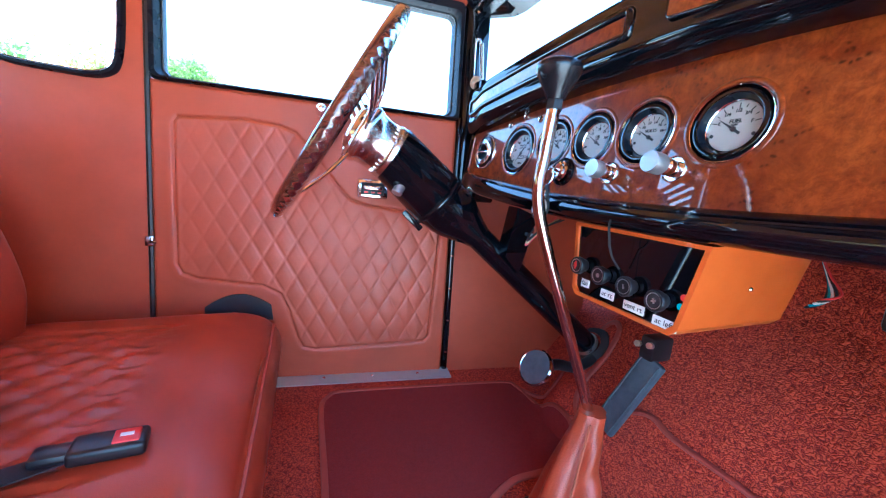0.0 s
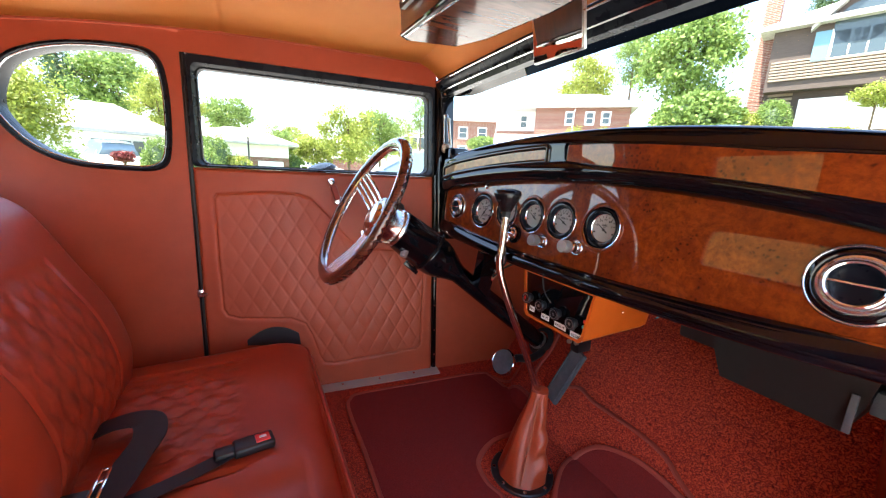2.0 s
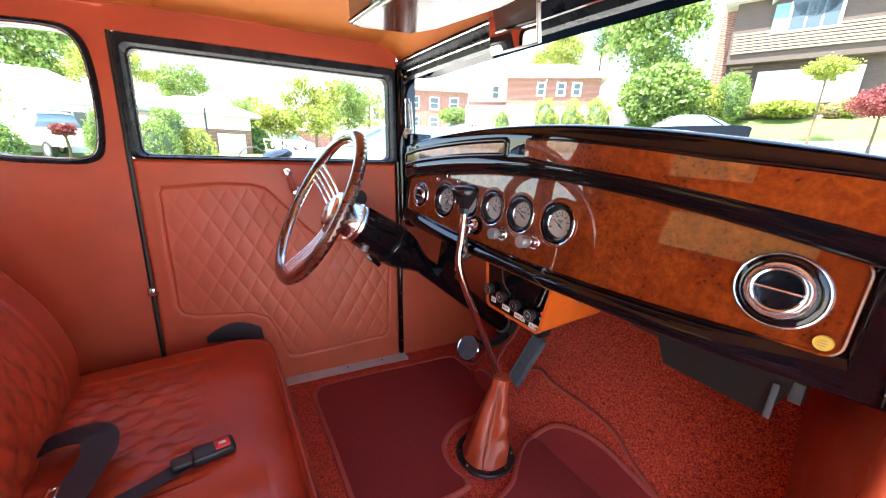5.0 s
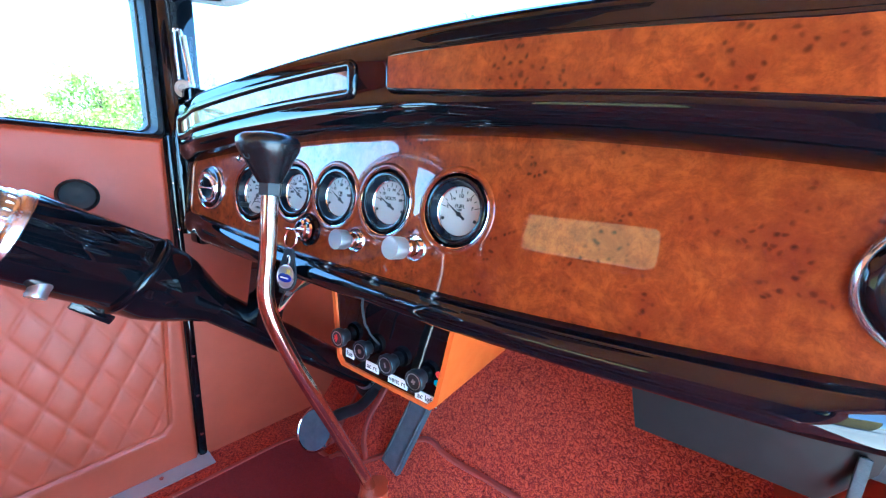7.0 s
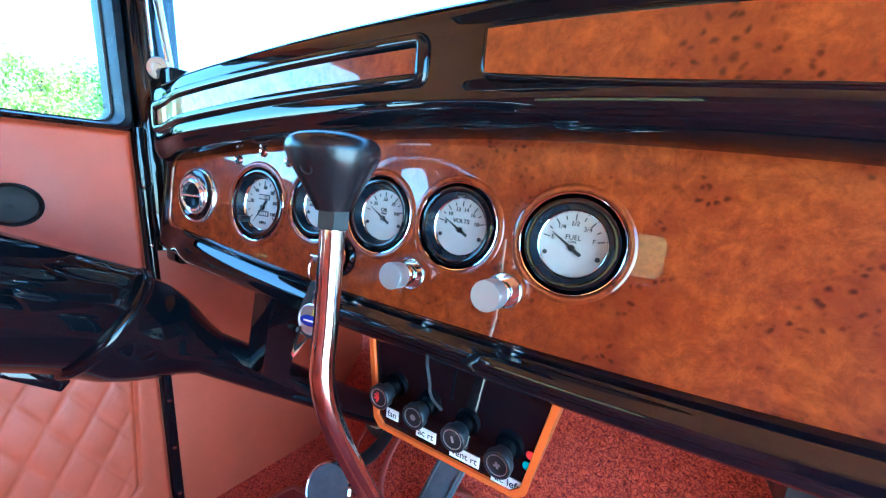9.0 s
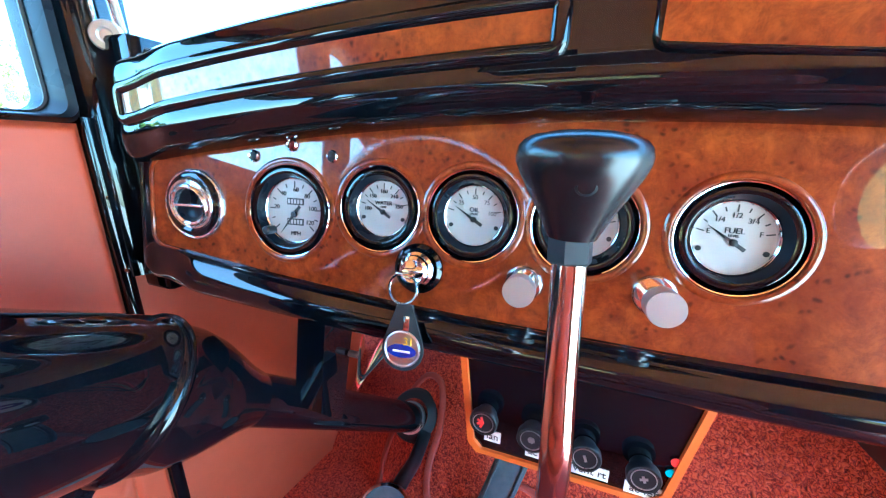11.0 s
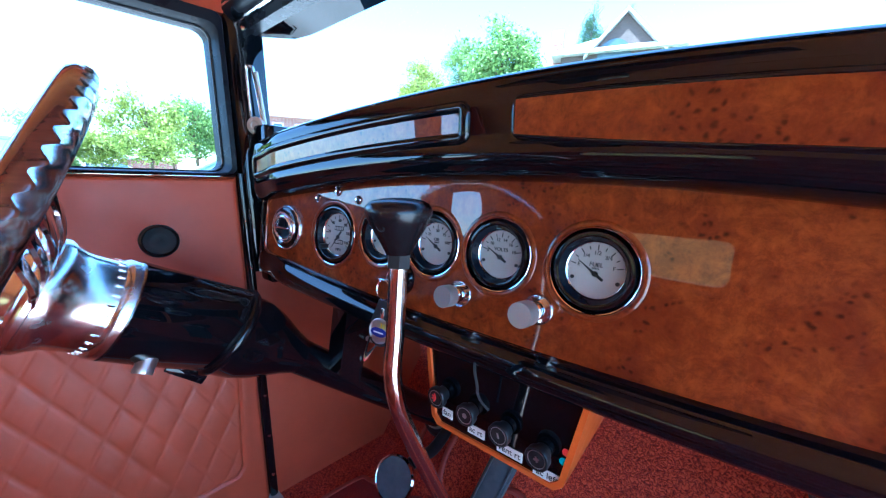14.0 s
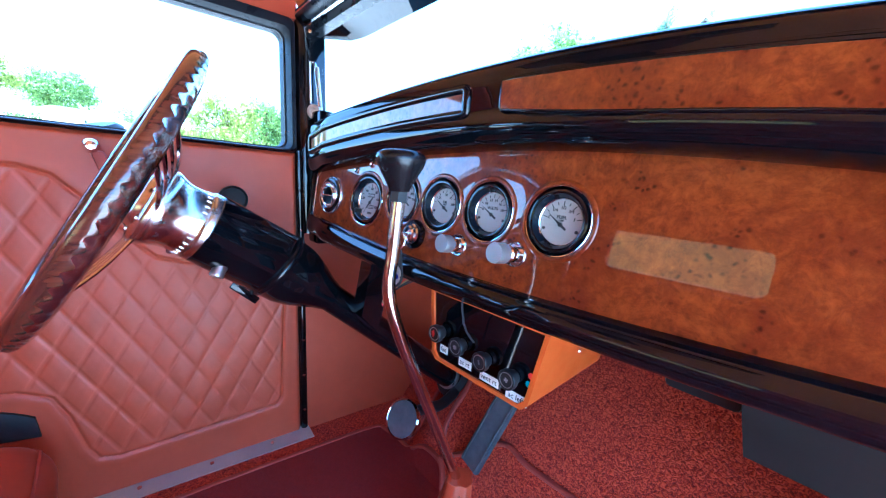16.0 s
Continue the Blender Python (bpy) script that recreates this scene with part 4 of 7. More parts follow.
for yy in (0.3, -0.36):
    Shape().box((0.02, 0.007, 0.001), m @ Matrix.Translation((0.001, yy * 0.0325, 0.0006))).put("counter", ink, g, "black mileage counter")
    for k in range(5):
        Shape().box((0.0024, 0.0045, 0.0004), m @ Matrix.Translation((-0.0066 + k * 0.0038, yy * 0.0325, 0.0013))).put("digit_bar", dial_white, g)
for k in range(5):
    text_bar(g, m, -0.004 + k * 0.0028, -0.56 * 0.0325, 0.002, 0.003)
Shape().lathe([(0.0045, 0), (0.0045, 0.012), (0.003, 0.0135), (0, 0.0135)], m @ Matrix.Translation((-0.026, -0.022, 0.001)), 14, False).put("reset_knob", satin_black, g)


def air_vent(label, y, z, R, tilt):
    g = thing("air_vent", label, "air vent", (dash_x(y), y, z), group="dashboard air vents")
    m = dash_pose(y, z)
    Shape().lathe([(R, -0.002), (R, 0.003), (R - 0.001, 0.0048), (R - 0.0025, 0.0054), (R - 0.0036, 0.0046)], m, 56, False).put("outer_ring", bright_trim, g, "thin chrome outer ring")
    Shape().lathe([(R - 0.0035, 0.0046), (R - 0.0055, 0.0066), (R - 0.009, 0.0074), (R - 0.0115, 0.006), (R * 0.70, 0.002)], m, 56, False).put("black_ring", black_paint, g, "glossy black ring")
    k = m @ Matrix.Rotation(radians(tilt), 4, "X")
    ri = R * 0.68
    Shape().lathe([(ri + 0.0035, 0.001), (ri + 0.003, 0.006), (ri + 0.001, 0.0088), (ri - 0.0015, 0.0094), (ri - 0.003, 0.008)], k, 56, False).put("ball_rim", bright_trim, g, "chrome rim of the swivelling ball")
    Shape().lathe([(ri - 0.003, 0.008), (ri - 0.0042, 0.0108), (ri - 0.006, 0.0118), (ri - 0.008, 0.0105), (ri - 0.009, 0.005)], k, 56, False).put("inner_rim", bright_trim, g, "second chrome rim")
    Shape().lathe([(ri - 0.0075, 0.008), (ri - 0.010, 0.005), (ri - 0.013, 0.0025), (0, 0.0015)], m, 48, False).put("throat", frame_black, g, "dark air throat")
    Shape().box((2 * ri - 0.018, 0.003, 0.008), k @ Matrix.Translation((0, 0, 0.008)), 0.001).put("vane", bright_trim, g, "single horizontal vane")


air_vent("small round chrome air vent with one vane", 0.811, 0.600, 0.039, 8)
air_vent("large round chrome air vent with one vane", -0.041, 0.597, 0.046, -6)


def pull_knob(y, z, out, rad):
    g = thing("choke_pull", "polished round aluminium pull knob on a chrome shaft", "knob", (dash_x(y), y, z), group="dashboard pull knobs")
    m = dash_pose(y, z)
    Shape().lathe([(rad * 1.3, 0), (rad * 1.3, 0.002), (rad * 1.22, 0.0035), (rad * 1.12, 0.002), (rad * 1.1, 0.0006), (rad * 0.8, 0.0006)], m, 32, False).put("collar", chrome, g, "thin chrome collar")
    Shape().lathe([(rad * 0.82, 0), (rad * 0.82, out * 0.4), (rad * 0.62, out * 0.45), (rad * 0.62, out * 0.55)], m, 28, False).put("shaft", chrome, g)
    Shape().lathe([(rad * 0.7, out * 0.52), (rad * 0.95, out * 0.56), (rad, out * 0.6), (rad, out * 0.97), (rad * 0.96, out), (0, out)], m, 36, False).put("cap", cap_metal, g, "flat bright metal cap")


pull_knob(0.449, 0.556, 0.036, 0.0125)
pull_knob(0.350, 0.561, 0.044, 0.0125)
dark_lens = principled("dark red lens", (0.12, 0.01, 0.01), 0.15)
for y, z in ((0.735, 0.654), (0.689, 0.666), (0.643, 0.656)):
    g = thing("warning_lamp", "tiny chrome-ringed warning lamp", "lamp", (dash_x(y), y, z), group="warning lamps")
    m = dash_pose(y, z)
    Shape().lathe([(0.0065, -0.001), (0.0065, 0.0015), (0.005, 0.003), (0.004, 0.0012)], m, 20, False).put("ring", chrome, g)
    Shape().lathe([(0.0042, 0.0008), (0.0025, 0.002), (0, 0.0024)], m, 16, False).put("lens", dark_lens if y == 0.689 else satin_black, g)

# ignition lock, key and fob
g = thing("ignition_lock", "chrome ignition lock in a black collar", "lock", (dash_x(0.546), 0.546, 0.557))
m = dash_pose(0.546, 0.557)
Shape().lathe([(0.0235, 0), (0.0235, 0.004), (0.02, 0.007), (0.0165, 0.004)], m, 36, False).put("collar", black_paint, g)
Shape().lathe([(0.0165, 0.002), (0.0165, 0.009), (0.014, 0.011), (0.0135, 0.016), (0.011, 0.018), (0.010, 0.0175), (0, 0.0175)], m, 36, False).put("barrel", chrome, g)
Shape().box((0.010, 0.0022, 0.001), m @ Matrix.Translation((0, 0, 0.018))).put("slot", ink, g)
k = thing("key_fob", "black leather key fob with a round metal medallion on a ring", "key fob", (0.43, 0.553, 0.49))
Shape().box((0.016, 0.0025, 0.02), m @ Matrix.Translation((0, 0, 0.026)), 0.001).put("key", chrome, k, "chrome key")
rc = Vector((0.444, 0.549, 0.546))
Shape().sweep([rc + Vector((0.003 * math.sin(t), 0.0135 * math.cos(t), 0.0135 * math.sin(t))) for t in [2 * math.pi * q / 28 for q in range(28)]], 0.0012, 6, True).put("key_ring", chrome, k)
mf = aim((0.433, 0.544, 0.500), (-1, -0.12, 0.16))
fob = [(0.007, 0.034), (0.0085, 0.028), (0.014, 0.012), (0.0185, -0.002), (0.0185, -0.012), (0.013, -0.022), (0, -0.0265), (-0.013, -0.022), (-0.0185, -0.012), (-0.0185, -0.002), (-0.014, 0.012), (-0.0085, 0.028), (-0.007, 0.034)]
Shape().prism([mf @ Vector((x, y, 0)) for x, y in [(p.x, p.y) for p in smooth_line([(a, b, 0) for a, b in fob], 3)]], mf.to_3x3() @ Vector((0, 0, -0.003))).put("leather_tab", rubber, k, "black leather tab")
Shape().lathe([(0.0168, 0.0), (0.0168, 0.0016), (0.0155, 0.0022), (0.0148, 0.0014), (0, 0.0014)], mf @ Matrix.Translation((0, -0.006, 0)), 36, False).put("medallion", brushed, k, "bright metal medallion")
Shape().lathe([(0.0135, 0), (0.0135, 0.0006), (0, 0.0008)], mf @ Matrix.Translation((0, -0.0075, 0.0015)) @ Matrix.Diagonal((1, 0.45, 1, 1)), 32, False).put("emblem", blue_enamel, k, "blue enamel oval")
Shape().box((0.016, 0.0018, 0.0004), mf @ Matrix.Translation((0, -0.0075, 0.0026))).put("emblem_bar", paper, k)
lettering("31", 0.0095, mf @ Matrix.Translation((0.006, 0.0015, 0.0026)), yellow_print, k)
Shape().box((0.006, 0.014, 0.003), mf @ Matrix.Translation((0.003, 0.018, 0.001)), 0.001).put("clasp", chrome, k)

# round gilt badge on the veneer
g = thing("dash_badge", "small round gilt badge on the veneer", "badge", (dash_x(-0.092), -0.090, 0.554))
m = dash_pose(-0.090, 0.554)
Shape().lathe([(0.0085, -0.002), (0.0085, 0.0042), (0.0077, 0.005), (0.007, 0.0044), (0.004, 0.0048), (0, 0.005)], m, 32, False).put("disc", gold, g)
for q in range(3):
    Shape().box((0.008 - 0.002 * abs(q - 1), 0.001, 0.0004), m @ Matrix.Translation((0, 0.003 * (1 - q), 0.0051))).put("print_bar", tan_edge, g)

# ---------------------------------------------------------------- climate control box under the rail
box = thing("climate_control", "orange box with a black face and four air-conditioning knobs", "control panel", (0.55, 0.4, 0.363))
F = [Vector((0.484, 0.505, 0.478)), Vector((0.484, 0.492, 0.372)), Vector((0.484, 0.483, 0.362)), Vector((0.484, 0.318, 0.362)), Vector((0.484, 0.308, 0.372)), Vector((0.484, 0.289, 0.478))]
Shape().prism(F, (0.2, 0, 0.004)).put("housing", orange_paint, box, "orange lacquered housing", 30)
face = [Vector((0.483, 0.4 + (p.y - 0.4) * 0.93, 0.42 + (p.z - 0.42) * 0.9)) for p in F]
inner_lip = [Vector((0.4795, 0.4 + (p.y - 0.4) * 0.935, 0.42 + (p.z - 0.42) * 0.905)) for p in F]
lip = [Vector((0.4795, p.y, p.z)) for p in F]
Shape().hoop([F, lip, inner_lip, face]).put("lip", orange_paint, box, "rolled orange lip round the face", 30)
Shape().prism(face, (0.002, 0, 0)).put("faceplate", black_paint, box, "glossy black faceplate", 30)
for (y, z, word, icon) in ((0.474, 0.412, "fan", 4), (0.428, 0.408, "ac rt", 3), (0.381, 0.405, "vent rt", 1), (0.334, 0.401, "ac left", 2)):
    mk = aim((0.482, y, z), (-1, 0, 0.02))
    kn = Shape().lathe([(0.0095, 0), (0.0095, 0.008), (0.0135, 0.010), (0.0138, 0.0165), (0.0128, 0.018), (0.0112, 0.018), (0.0109, 0.017), (0, 0.017)], mk, 28, False).put("knob", satin_black, box, "black rotary knob")
    Shape().lathe([(0.0102, 0.0171), (0.0102, 0.0178), (0.0094, 0.0178), (0.0094, 0.0171)], mk, 24, False).put("icon_ring", brushed, kn)
    for q in range(icon):
        Shape().box((0.0022, 0.0065, 0.0006), mk @ Matrix.Translation((0, 0, 0.0174)) @ Matrix.Rotation(radians(q * 180 / icon + 20), 4, "Z") @ Matrix.Translation((0, 0.003 if icon == 4 else 0, 0))).put("icon_bar", red_plastic if icon == 4 else brushed, kn)
    ml = aim((0.4815, y - 0.007, z - 0.0275), (-1, 0, 0))
    wd = 0.0042 * len(word) + 0.004
    lb = Shape().box((wd, 0.0125, 0.0012), ml @ Matrix.Translation((0, 0, -0.0008))).put("label", paper, box, "white printed paper label")
    lettering(word, 0.0105, ml @ Matrix.Translation((0, 0.0005, 0.0004)), ink, lb, "lettering", 0.0002)
for z, mat_, y in ((0.413, red_plastic, 0.309), (0.401, blue_plastic, 0.311)):
    Shape().lathe([(0.0042, 0), (0.0042, 0.001), (0, 0.0012)], aim((0.4815, y, z), (-1, 0, 0)), 18, False).put("dot", mat_, box)
Shape().lathe([(0.003, 0), (0.002, 0.0015), (0, 0.002)], aim((0.58, 0.2965, 0.425), (0, -1, 0)), 10, False).put("screw", chrome, box)
cb = thing("black_cable", "black cable looped over the lower rail", "cable", (0.45, 0.40, 0.49))
Shape().sweep(smooth_line([(0.452, 0.408, 0.492), (0.446, 0.404, 0.484), (0.446, 0.40, 0.468), (0.45, 0.402, 0.458), (0.456, 0.405, 0.452), (0.462, 0.404, 0.44), (0.473, 0.40, 0.425)], 5), 0.0016, 6).put("cord", rubber, cb)

# ---------------------------------------------------------------- air box under the dashboard
box_plastic = wear(principled("dull black plastic", (0.013, 0.013, 0.013), 0.4), 40, 0.3, 0.5)
ab = thing("air_box", "matt black plastic air-conditioning box under the dashboard", "air box", (0.65, 0.03, 0.378))
Shape().prism([Vector(p) for p in ((0.565, 0.116, 0.435), (0.588, 0.108, 0.379), (0.584, -0.042, 0.379), (0.56, -0.06, 0.435), (0.56, -0.07, 0.50), (0.56, 0.12, 0.50))], (0.13, 0.0, 0.0)).put("case", box_plastic, ab, "", 30)
Shape().box((0.14, 0.08, 0.09), pose(0.68, 0.158, 0.455), 0.008).put("duct", satin_black, ab)
Shape().box((0.003, 0.008, 0.055), pose(0.556, -0.05, 0.420), 0.001).put("bracket", pad_rubber, ab, "dull grey bracket")
Shape().box((0.02, 0.015, 0.032), pose(0.585, -0.068, 0.437), 0.002).put("bracket", pad_rubber, ab, "dull grey bracket")
wr = thing("wiring", "loose coloured wires behind the control box", "wires", (0.69, 0.27, 0.43))
for q, mt in enumerate((rubber, blue_plastic, paper, rubber, red_plastic)):
    Shape().sweep(smooth_line([(0.665 + 0.003 * q, 0.278 - 0.002 * q, 0.405 + 0.003 * q), (0.685, 0.272 - 0.004 * q, 0.412 + 0.004 * q), (0.695, 0.274, 0.435 + 0.003 * q), (0.70, 0.29, 0.47)], 5), 0.0016, 6).put("wire", mt, wr)
wr = thing("wiring", "loose coloured wires hanging below the rail", "wires", (0.5, 0.6, 0.44))
for q, mt in enumerate((rubber, rubber, tan_edge, red_plastic)):
    Shape().sweep(smooth_line([(0.50, 0.56 + 0.008 * q, 0.475), (0.475 + 0.006 * q, 0.585 + 0.006 * q, 0.455), (0.46, 0.605 + 0.002 * q, 0.432 - 0.005 * q), (0.48, 0.62, 0.45), (0.51, 0.63, 0.475)], 5), 0.0013, 6).put("wire", mt, wr)

# ---------------------------------------------------------------- steering wheel and column
HUB = Vector((0.109, 0.647, 0.61))
AX = Vector((0.876, 0.0, -0.482)).normalized()
MW = aim(HUB, -AX)  # local z towards the driver, local y up the wheel
RIM = 0.17
wheel = thing("steering_wheel", "wood-rimmed steering wheel with polished wire spokes", "steering wheel", HUB)


def wheel_pt(a, rad, z=0.0):
    return MW @ Vector((rad * math.sin(a), rad * math.cos(a), z))


v, f = [], []
n, k = 432, 14
for i in range(n):
    a = 2 * math.pi * i / n
    grip = 0.003 * max(0, math.sin(a * 72)) ** 2
    for j in range(k):
        t = 2 * math.pi * j / k
        rr = RIM + 0.0135 * math.cos(t)
        zz = 0.0115 * math.sin(t)
        if math.sin(t) < -0.2:
            zz += grip * 1.6
        v.append(wheel_pt(a, rr, zz))
        if True:
            f.append((i * k + j, ((i + 1) % n) * k + j, ((i + 1) % n) * k + (j + 1) % k, i * k + (j + 1) % k))
mesh_object("rim", v, f, walnut, wheel, "dark varnished wood rim with finger grips", 60)
Shape().sweep([wheel_pt(2 * math.pi * i / 96, RIM - 0.0125, -0.002) for i in range(96)], 0.0042, 8, True).put("rim_band", alu, wheel, "polished metal inner band")
v, f = [], []
for i in range(n):
    a = 2 * math.pi * i / n
    wob = 0.003 * math.sin(a * 72)
    for rr, zz in ((RIM + 0.0143, -0.0015 + wob), (RIM + 0.0114, -0.0088), (RIM + 0.001, -0.0132), (RIM + 0.003, -0.004)):
        v.append(wheel_pt(a, rr, zz))
    f += [(i * 4 + j, ((i + 1) % n) * 4 + j, ((i + 1) % n) * 4 + (j + 1) % 4, i * 4 + (j + 1) % 4) for j in range(4)]
mesh_object("rim_insert", v, f, alu, wheel, "scalloped polished metal insert", 50)
for base, count in ((-62, 4), (62, 4), (180, 4)):
    d, sd_ = Vector((math.sin(radians(base)), math.cos(radians(base)), 0)), Vector((math.cos(radians(base)), -math.sin(radians(base)), 0))
    for q in range(count):
        off = (q - (count - 1) / 2) * 0.0155
        reach = math.sqrt((RIM - 0.011) ** 2 - off ** 2)
        p = [MW @ (d * 0.034 + sd_ * off * 0.9 + Vector((0, 0, -0.044))), MW @ (d * 0.09 + sd_ * off + Vector((0, 0, -0.031))), MW @ (d * reach + sd_ * off + Vector((0, 0, -0.002)))]
        Shape().sweep(smooth_line(p, 4), 0.0042, 8, False, (1.1, 0.6), MW.to_3x3() @ Vector((0, 0, 1))).put("spoke", chrome, wheel, "flat polished spoke bar")
Shape().lathe([(0.046, -0.046), (0.050, -0.042), (0.050, -0.038), (0.047, -0.035), (0.036, -0.033), (0.033, -0.028), (0.030, -0.026), (0.024, -0.024), (0, -0.023)], MW, 40, False).put("hub", alu, wheel, "polished metal hub")
for q in range(6):
    a = radians(60 * q)
    Shape().lathe([(0.0035, 0), (0.0035, 0.003), (0, 0.0035)], MW @ Matrix.Translation((0.037 * math.sin(a), 0.037 * math.cos(a), -0.035)), 10, False).put("bolt", chrome, wheel)

col = thing("steering_column", "glossy black steering column with a chrome collar", "steering column", HUB + AX * 0.2)
MC = aim(HUB, AX)
Shape().lathe([(0.049, 0.042), (0.0495, 0.050), (0.0475, 0.0545), (0.0445, 0.061), (0.0432, 0.068), (0.0430, 0.082), (0.0438, 0.090), (0.0465, 0.0925), (0.0472, 0.095), (0.0472, 0.108)], MC, 48, False).put("chrome_collar", alu, col, "waisted polished collar")
for q in range(30):
    a = 2 * math.pi * q / 30
    Shape().box((0.0022, 0.002, 0.006), MC @ Matrix.Rotation(a, 4, "Z") @ Matrix.Translation((0.0435, 0, 0.0865)), 0.0006, 1).put("knurl", chrome, col)


def circle(c, axis, rad, n=48):
    z_ = Vector(axis).normalized()
    a_ = z_.cross(Vector((0, 0, 1))).normalized()
    b_ = z_.cross(a_)
    return [Vector(c) + a_ * (rad * math.cos(2 * math.pi * q / n)) + b_ * (rad * math.sin(2 * math.pi * q / n)) for q in range(n)]


def tube_between(loops):
    n = len(loops[0])
    return Shape().add([p for lp in loops for p in lp], [(j * n + i, j * n + (i + 1) % n, (j + 1) * n + (i + 1) % n, (j + 1) * n + i) for j in range(len(loops) - 1) for i in range(n)])


C0, N0 = Vector((0.199, 0.643, 0.5615)), Vector((0.866, -0.03, -0.50))
C1, N1 = Vector((0.306, 0.708, 0.490)), Vector((0.74, -0.12, -0.66))
T1 = Vector((0.725, 0.662, 0.155))
C2 = Vector((0.402, 0.70, 0.418))
loops = [circle(C0.lerp(C1, q / 6), N0.lerp(N1, q / 6), 0.0475 + 0.0095 * q / 6) for q in range(7)]
ln = N1.normalized()
loops += [circle(C1 + ln * d_, N1, r_) for d_, r_ in ((0.001, 0.0582), (0.003, 0.0600), (0.006, 0.0608), (0.009, 0.0600), (0.011, 0.0582), (0.013, 0.0565))]
NT = (T1 - C2).normalized()
for q, r_ in ((0.2, 0.0555), (0.4, 0.051), (0.6, 0.043), (0.8, 0.034), (1.0, 0.0275)):
    loops.append(circle((C1 + ln * 0.013).lerp(C2, q), N1.normalized().lerp(NT, q), r_))
tube_between([circle(C0, N0, 0.044)] + loops).put("cover", black_paint, col, "glossy black column cover with a raised ring", 75)
T0 = C2
Shape().sweep([T0 - NT * 0.01, T0.lerp(T1, 0.1), T0.lerp(T1, 0.5), T1], 0.0265, 24).put("tube", black_paint, col, "glossy black column tube")
Shape().sweep([T0.lerp(T1, 0.925), T0.lerp(T1, 0.945)], 0.0295, 24).put("clamp", brushed, col, "bare metal hose clamp")
Shape().lathe([(0.05, 0), (0.046, 0.01), (0.03, 0.016)], aim(Vector((0.722, 0.662, 0.165)), (-0.78, 0, 0.62)), 28, False).put("grommet", rubber, col)
kp = Vector((0.221, 0.640, 0.522))
Shape().lathe([(0.004, 0), (0.004, 0.012), (0.0085, 0.014), (0.0092, 0.017), (0.0085, 0.026), (0.0092, 0.028), (0.0085, 0.031), (0, 0.031)], aim(kp, (-0.45, -0.30, -0.80)), 20, False).put("knurled_knob", brushed, col, "small knurled metal knob")
Shape().box((0.05, 0.005, 0.012), Matrix.Translation(C1 + Vector((-0.045, 0.0, -0.046))) @ pose(0, 0, 0, 0, 42, 0), 0.002).put("lug", black_paint, col)
s = Shape()
s.prism([Vector((0.44, 0.645, 0.388)), Vector((0.475, 0.645, 0.352)), Vector((0.505, 0.645, 0.47)), Vector((0.455, 0.645, 0.487))], (0, 0.035, 0))
s.put("hanger", black_paint, col, "flat black bracket up to the rail", 30)
Shape().sweep([(0.492, 0.643, 0.433), (0.492, 0.63, 0.433)], 0.004, 8).put("bolt", brushed, col)

# ---------------------------------------------------------------- gear lever
gear = thing("gear_lever", "cranked bright steel gear lever with a black cone knob", "gear lever", (0.48, 0.40, 0.19))
NECK = Vector((0.340, 0.414, 0.623))
low, bend = Vector((0.487, 0.408, 0.17)), Vector((0.328, 0.409, 0.505))
Shape().sweep(smooth_line([low, low.lerp(bend, 0.45), low.lerp(bend, 0.85), bend + Vector((0.002, 0, 0.012)), bend.lerp(NECK, 0.5), NECK], 7), 0.0077, 16).put("lever", copper_chrome, gear, "polished steel lever")
KD = (NECK - bend).normalized()
mk = aim(NECK, KD + Vector((0.02, 0, 0)))
Shape().lathe([(0.0092, -0.006), (0.0100, -0.005), (0.0100, 0.0055), (0.0092, 0.0065)], mk, 6, True).put("lock_nut", satin_black, gear, "black hexagonal lock nut", 20)
KM = Matrix.Translation(NECK + Vector((0, 0, 0.006))) @ Matrix.Diagonal((0.77, 0.77, 0.60, 1))
Shape().lathe([(0.0135, 0.0), (0.0145, 0.003), (0.0205, 0.018), (0.0275, 0.034), (0.0322, 0.045), (0.0345, 0.0525), (0.0350, 0.058), (0.0340, 0.0635), (0.0312, 0.0682), (0.026, 0.0715), (0.015, 0.0742), (0, 0.075)], KM, 56, False).put("knob", knob_black, gear, "polished black cone knob", 80)
Shape().lathe([(0.0042, -0.002), (0.0042, 0.0004), (0.0032, 0.0007), (0.0030, -0.0006), (0, -0.0008)], aim(KM @ Vector((-0.0286, -0.004, 0.040)), (-1, -0.14, -0.45)), 20, False).put("set_screw", satin_black, gear, "small recessed set screw")
bt = thing("gear_boot", "orange leather gear boot held by a screwed ring", "gear boot", (0.43, 0.39, 0.0))
bc, tc = Vector((0.432, 0.392, 0.004)), Vector((0.474, 0.403, 0.205))
v, f = [], []
rows_, seg = 36, 56
for i in range(rows_ + 1):
    u = i / rows_
    c = bc.lerp(tc, u)
    rad = 0.058 * (1 - u) ** 1.25 + 0.0205 * u + 0.003 * math.sin(math.pi * u)
    for j in range(seg):
        a = 2 * math.pi * j / seg
        fold = 1 + 0.15 * math.sin(a * 4 + u * 2.6) * math.sin(math.pi * min(1, u * 1.1)) + 0.03 * math.sin(a * 9) + 0.09 * math.sin(u * 21 + 3 * math.sin(a * 2 + 1)) * math.sin(math.pi * u) * max(0.0, math.sin(a * 1.5 + 0.6))
        sq = 1 + 0.08 * u * math.cos(4 * a)
        v.append(c + Vector((math.cos(a) * rad * fold * sq, math.sin(a) * rad * fold * sq, 0)))
    if i:
        f += [((i - 1) * seg + j, (i - 1) * seg + (j + 1) % seg, i * seg + (j + 1) % seg, i * seg + j) for j in range(seg)]
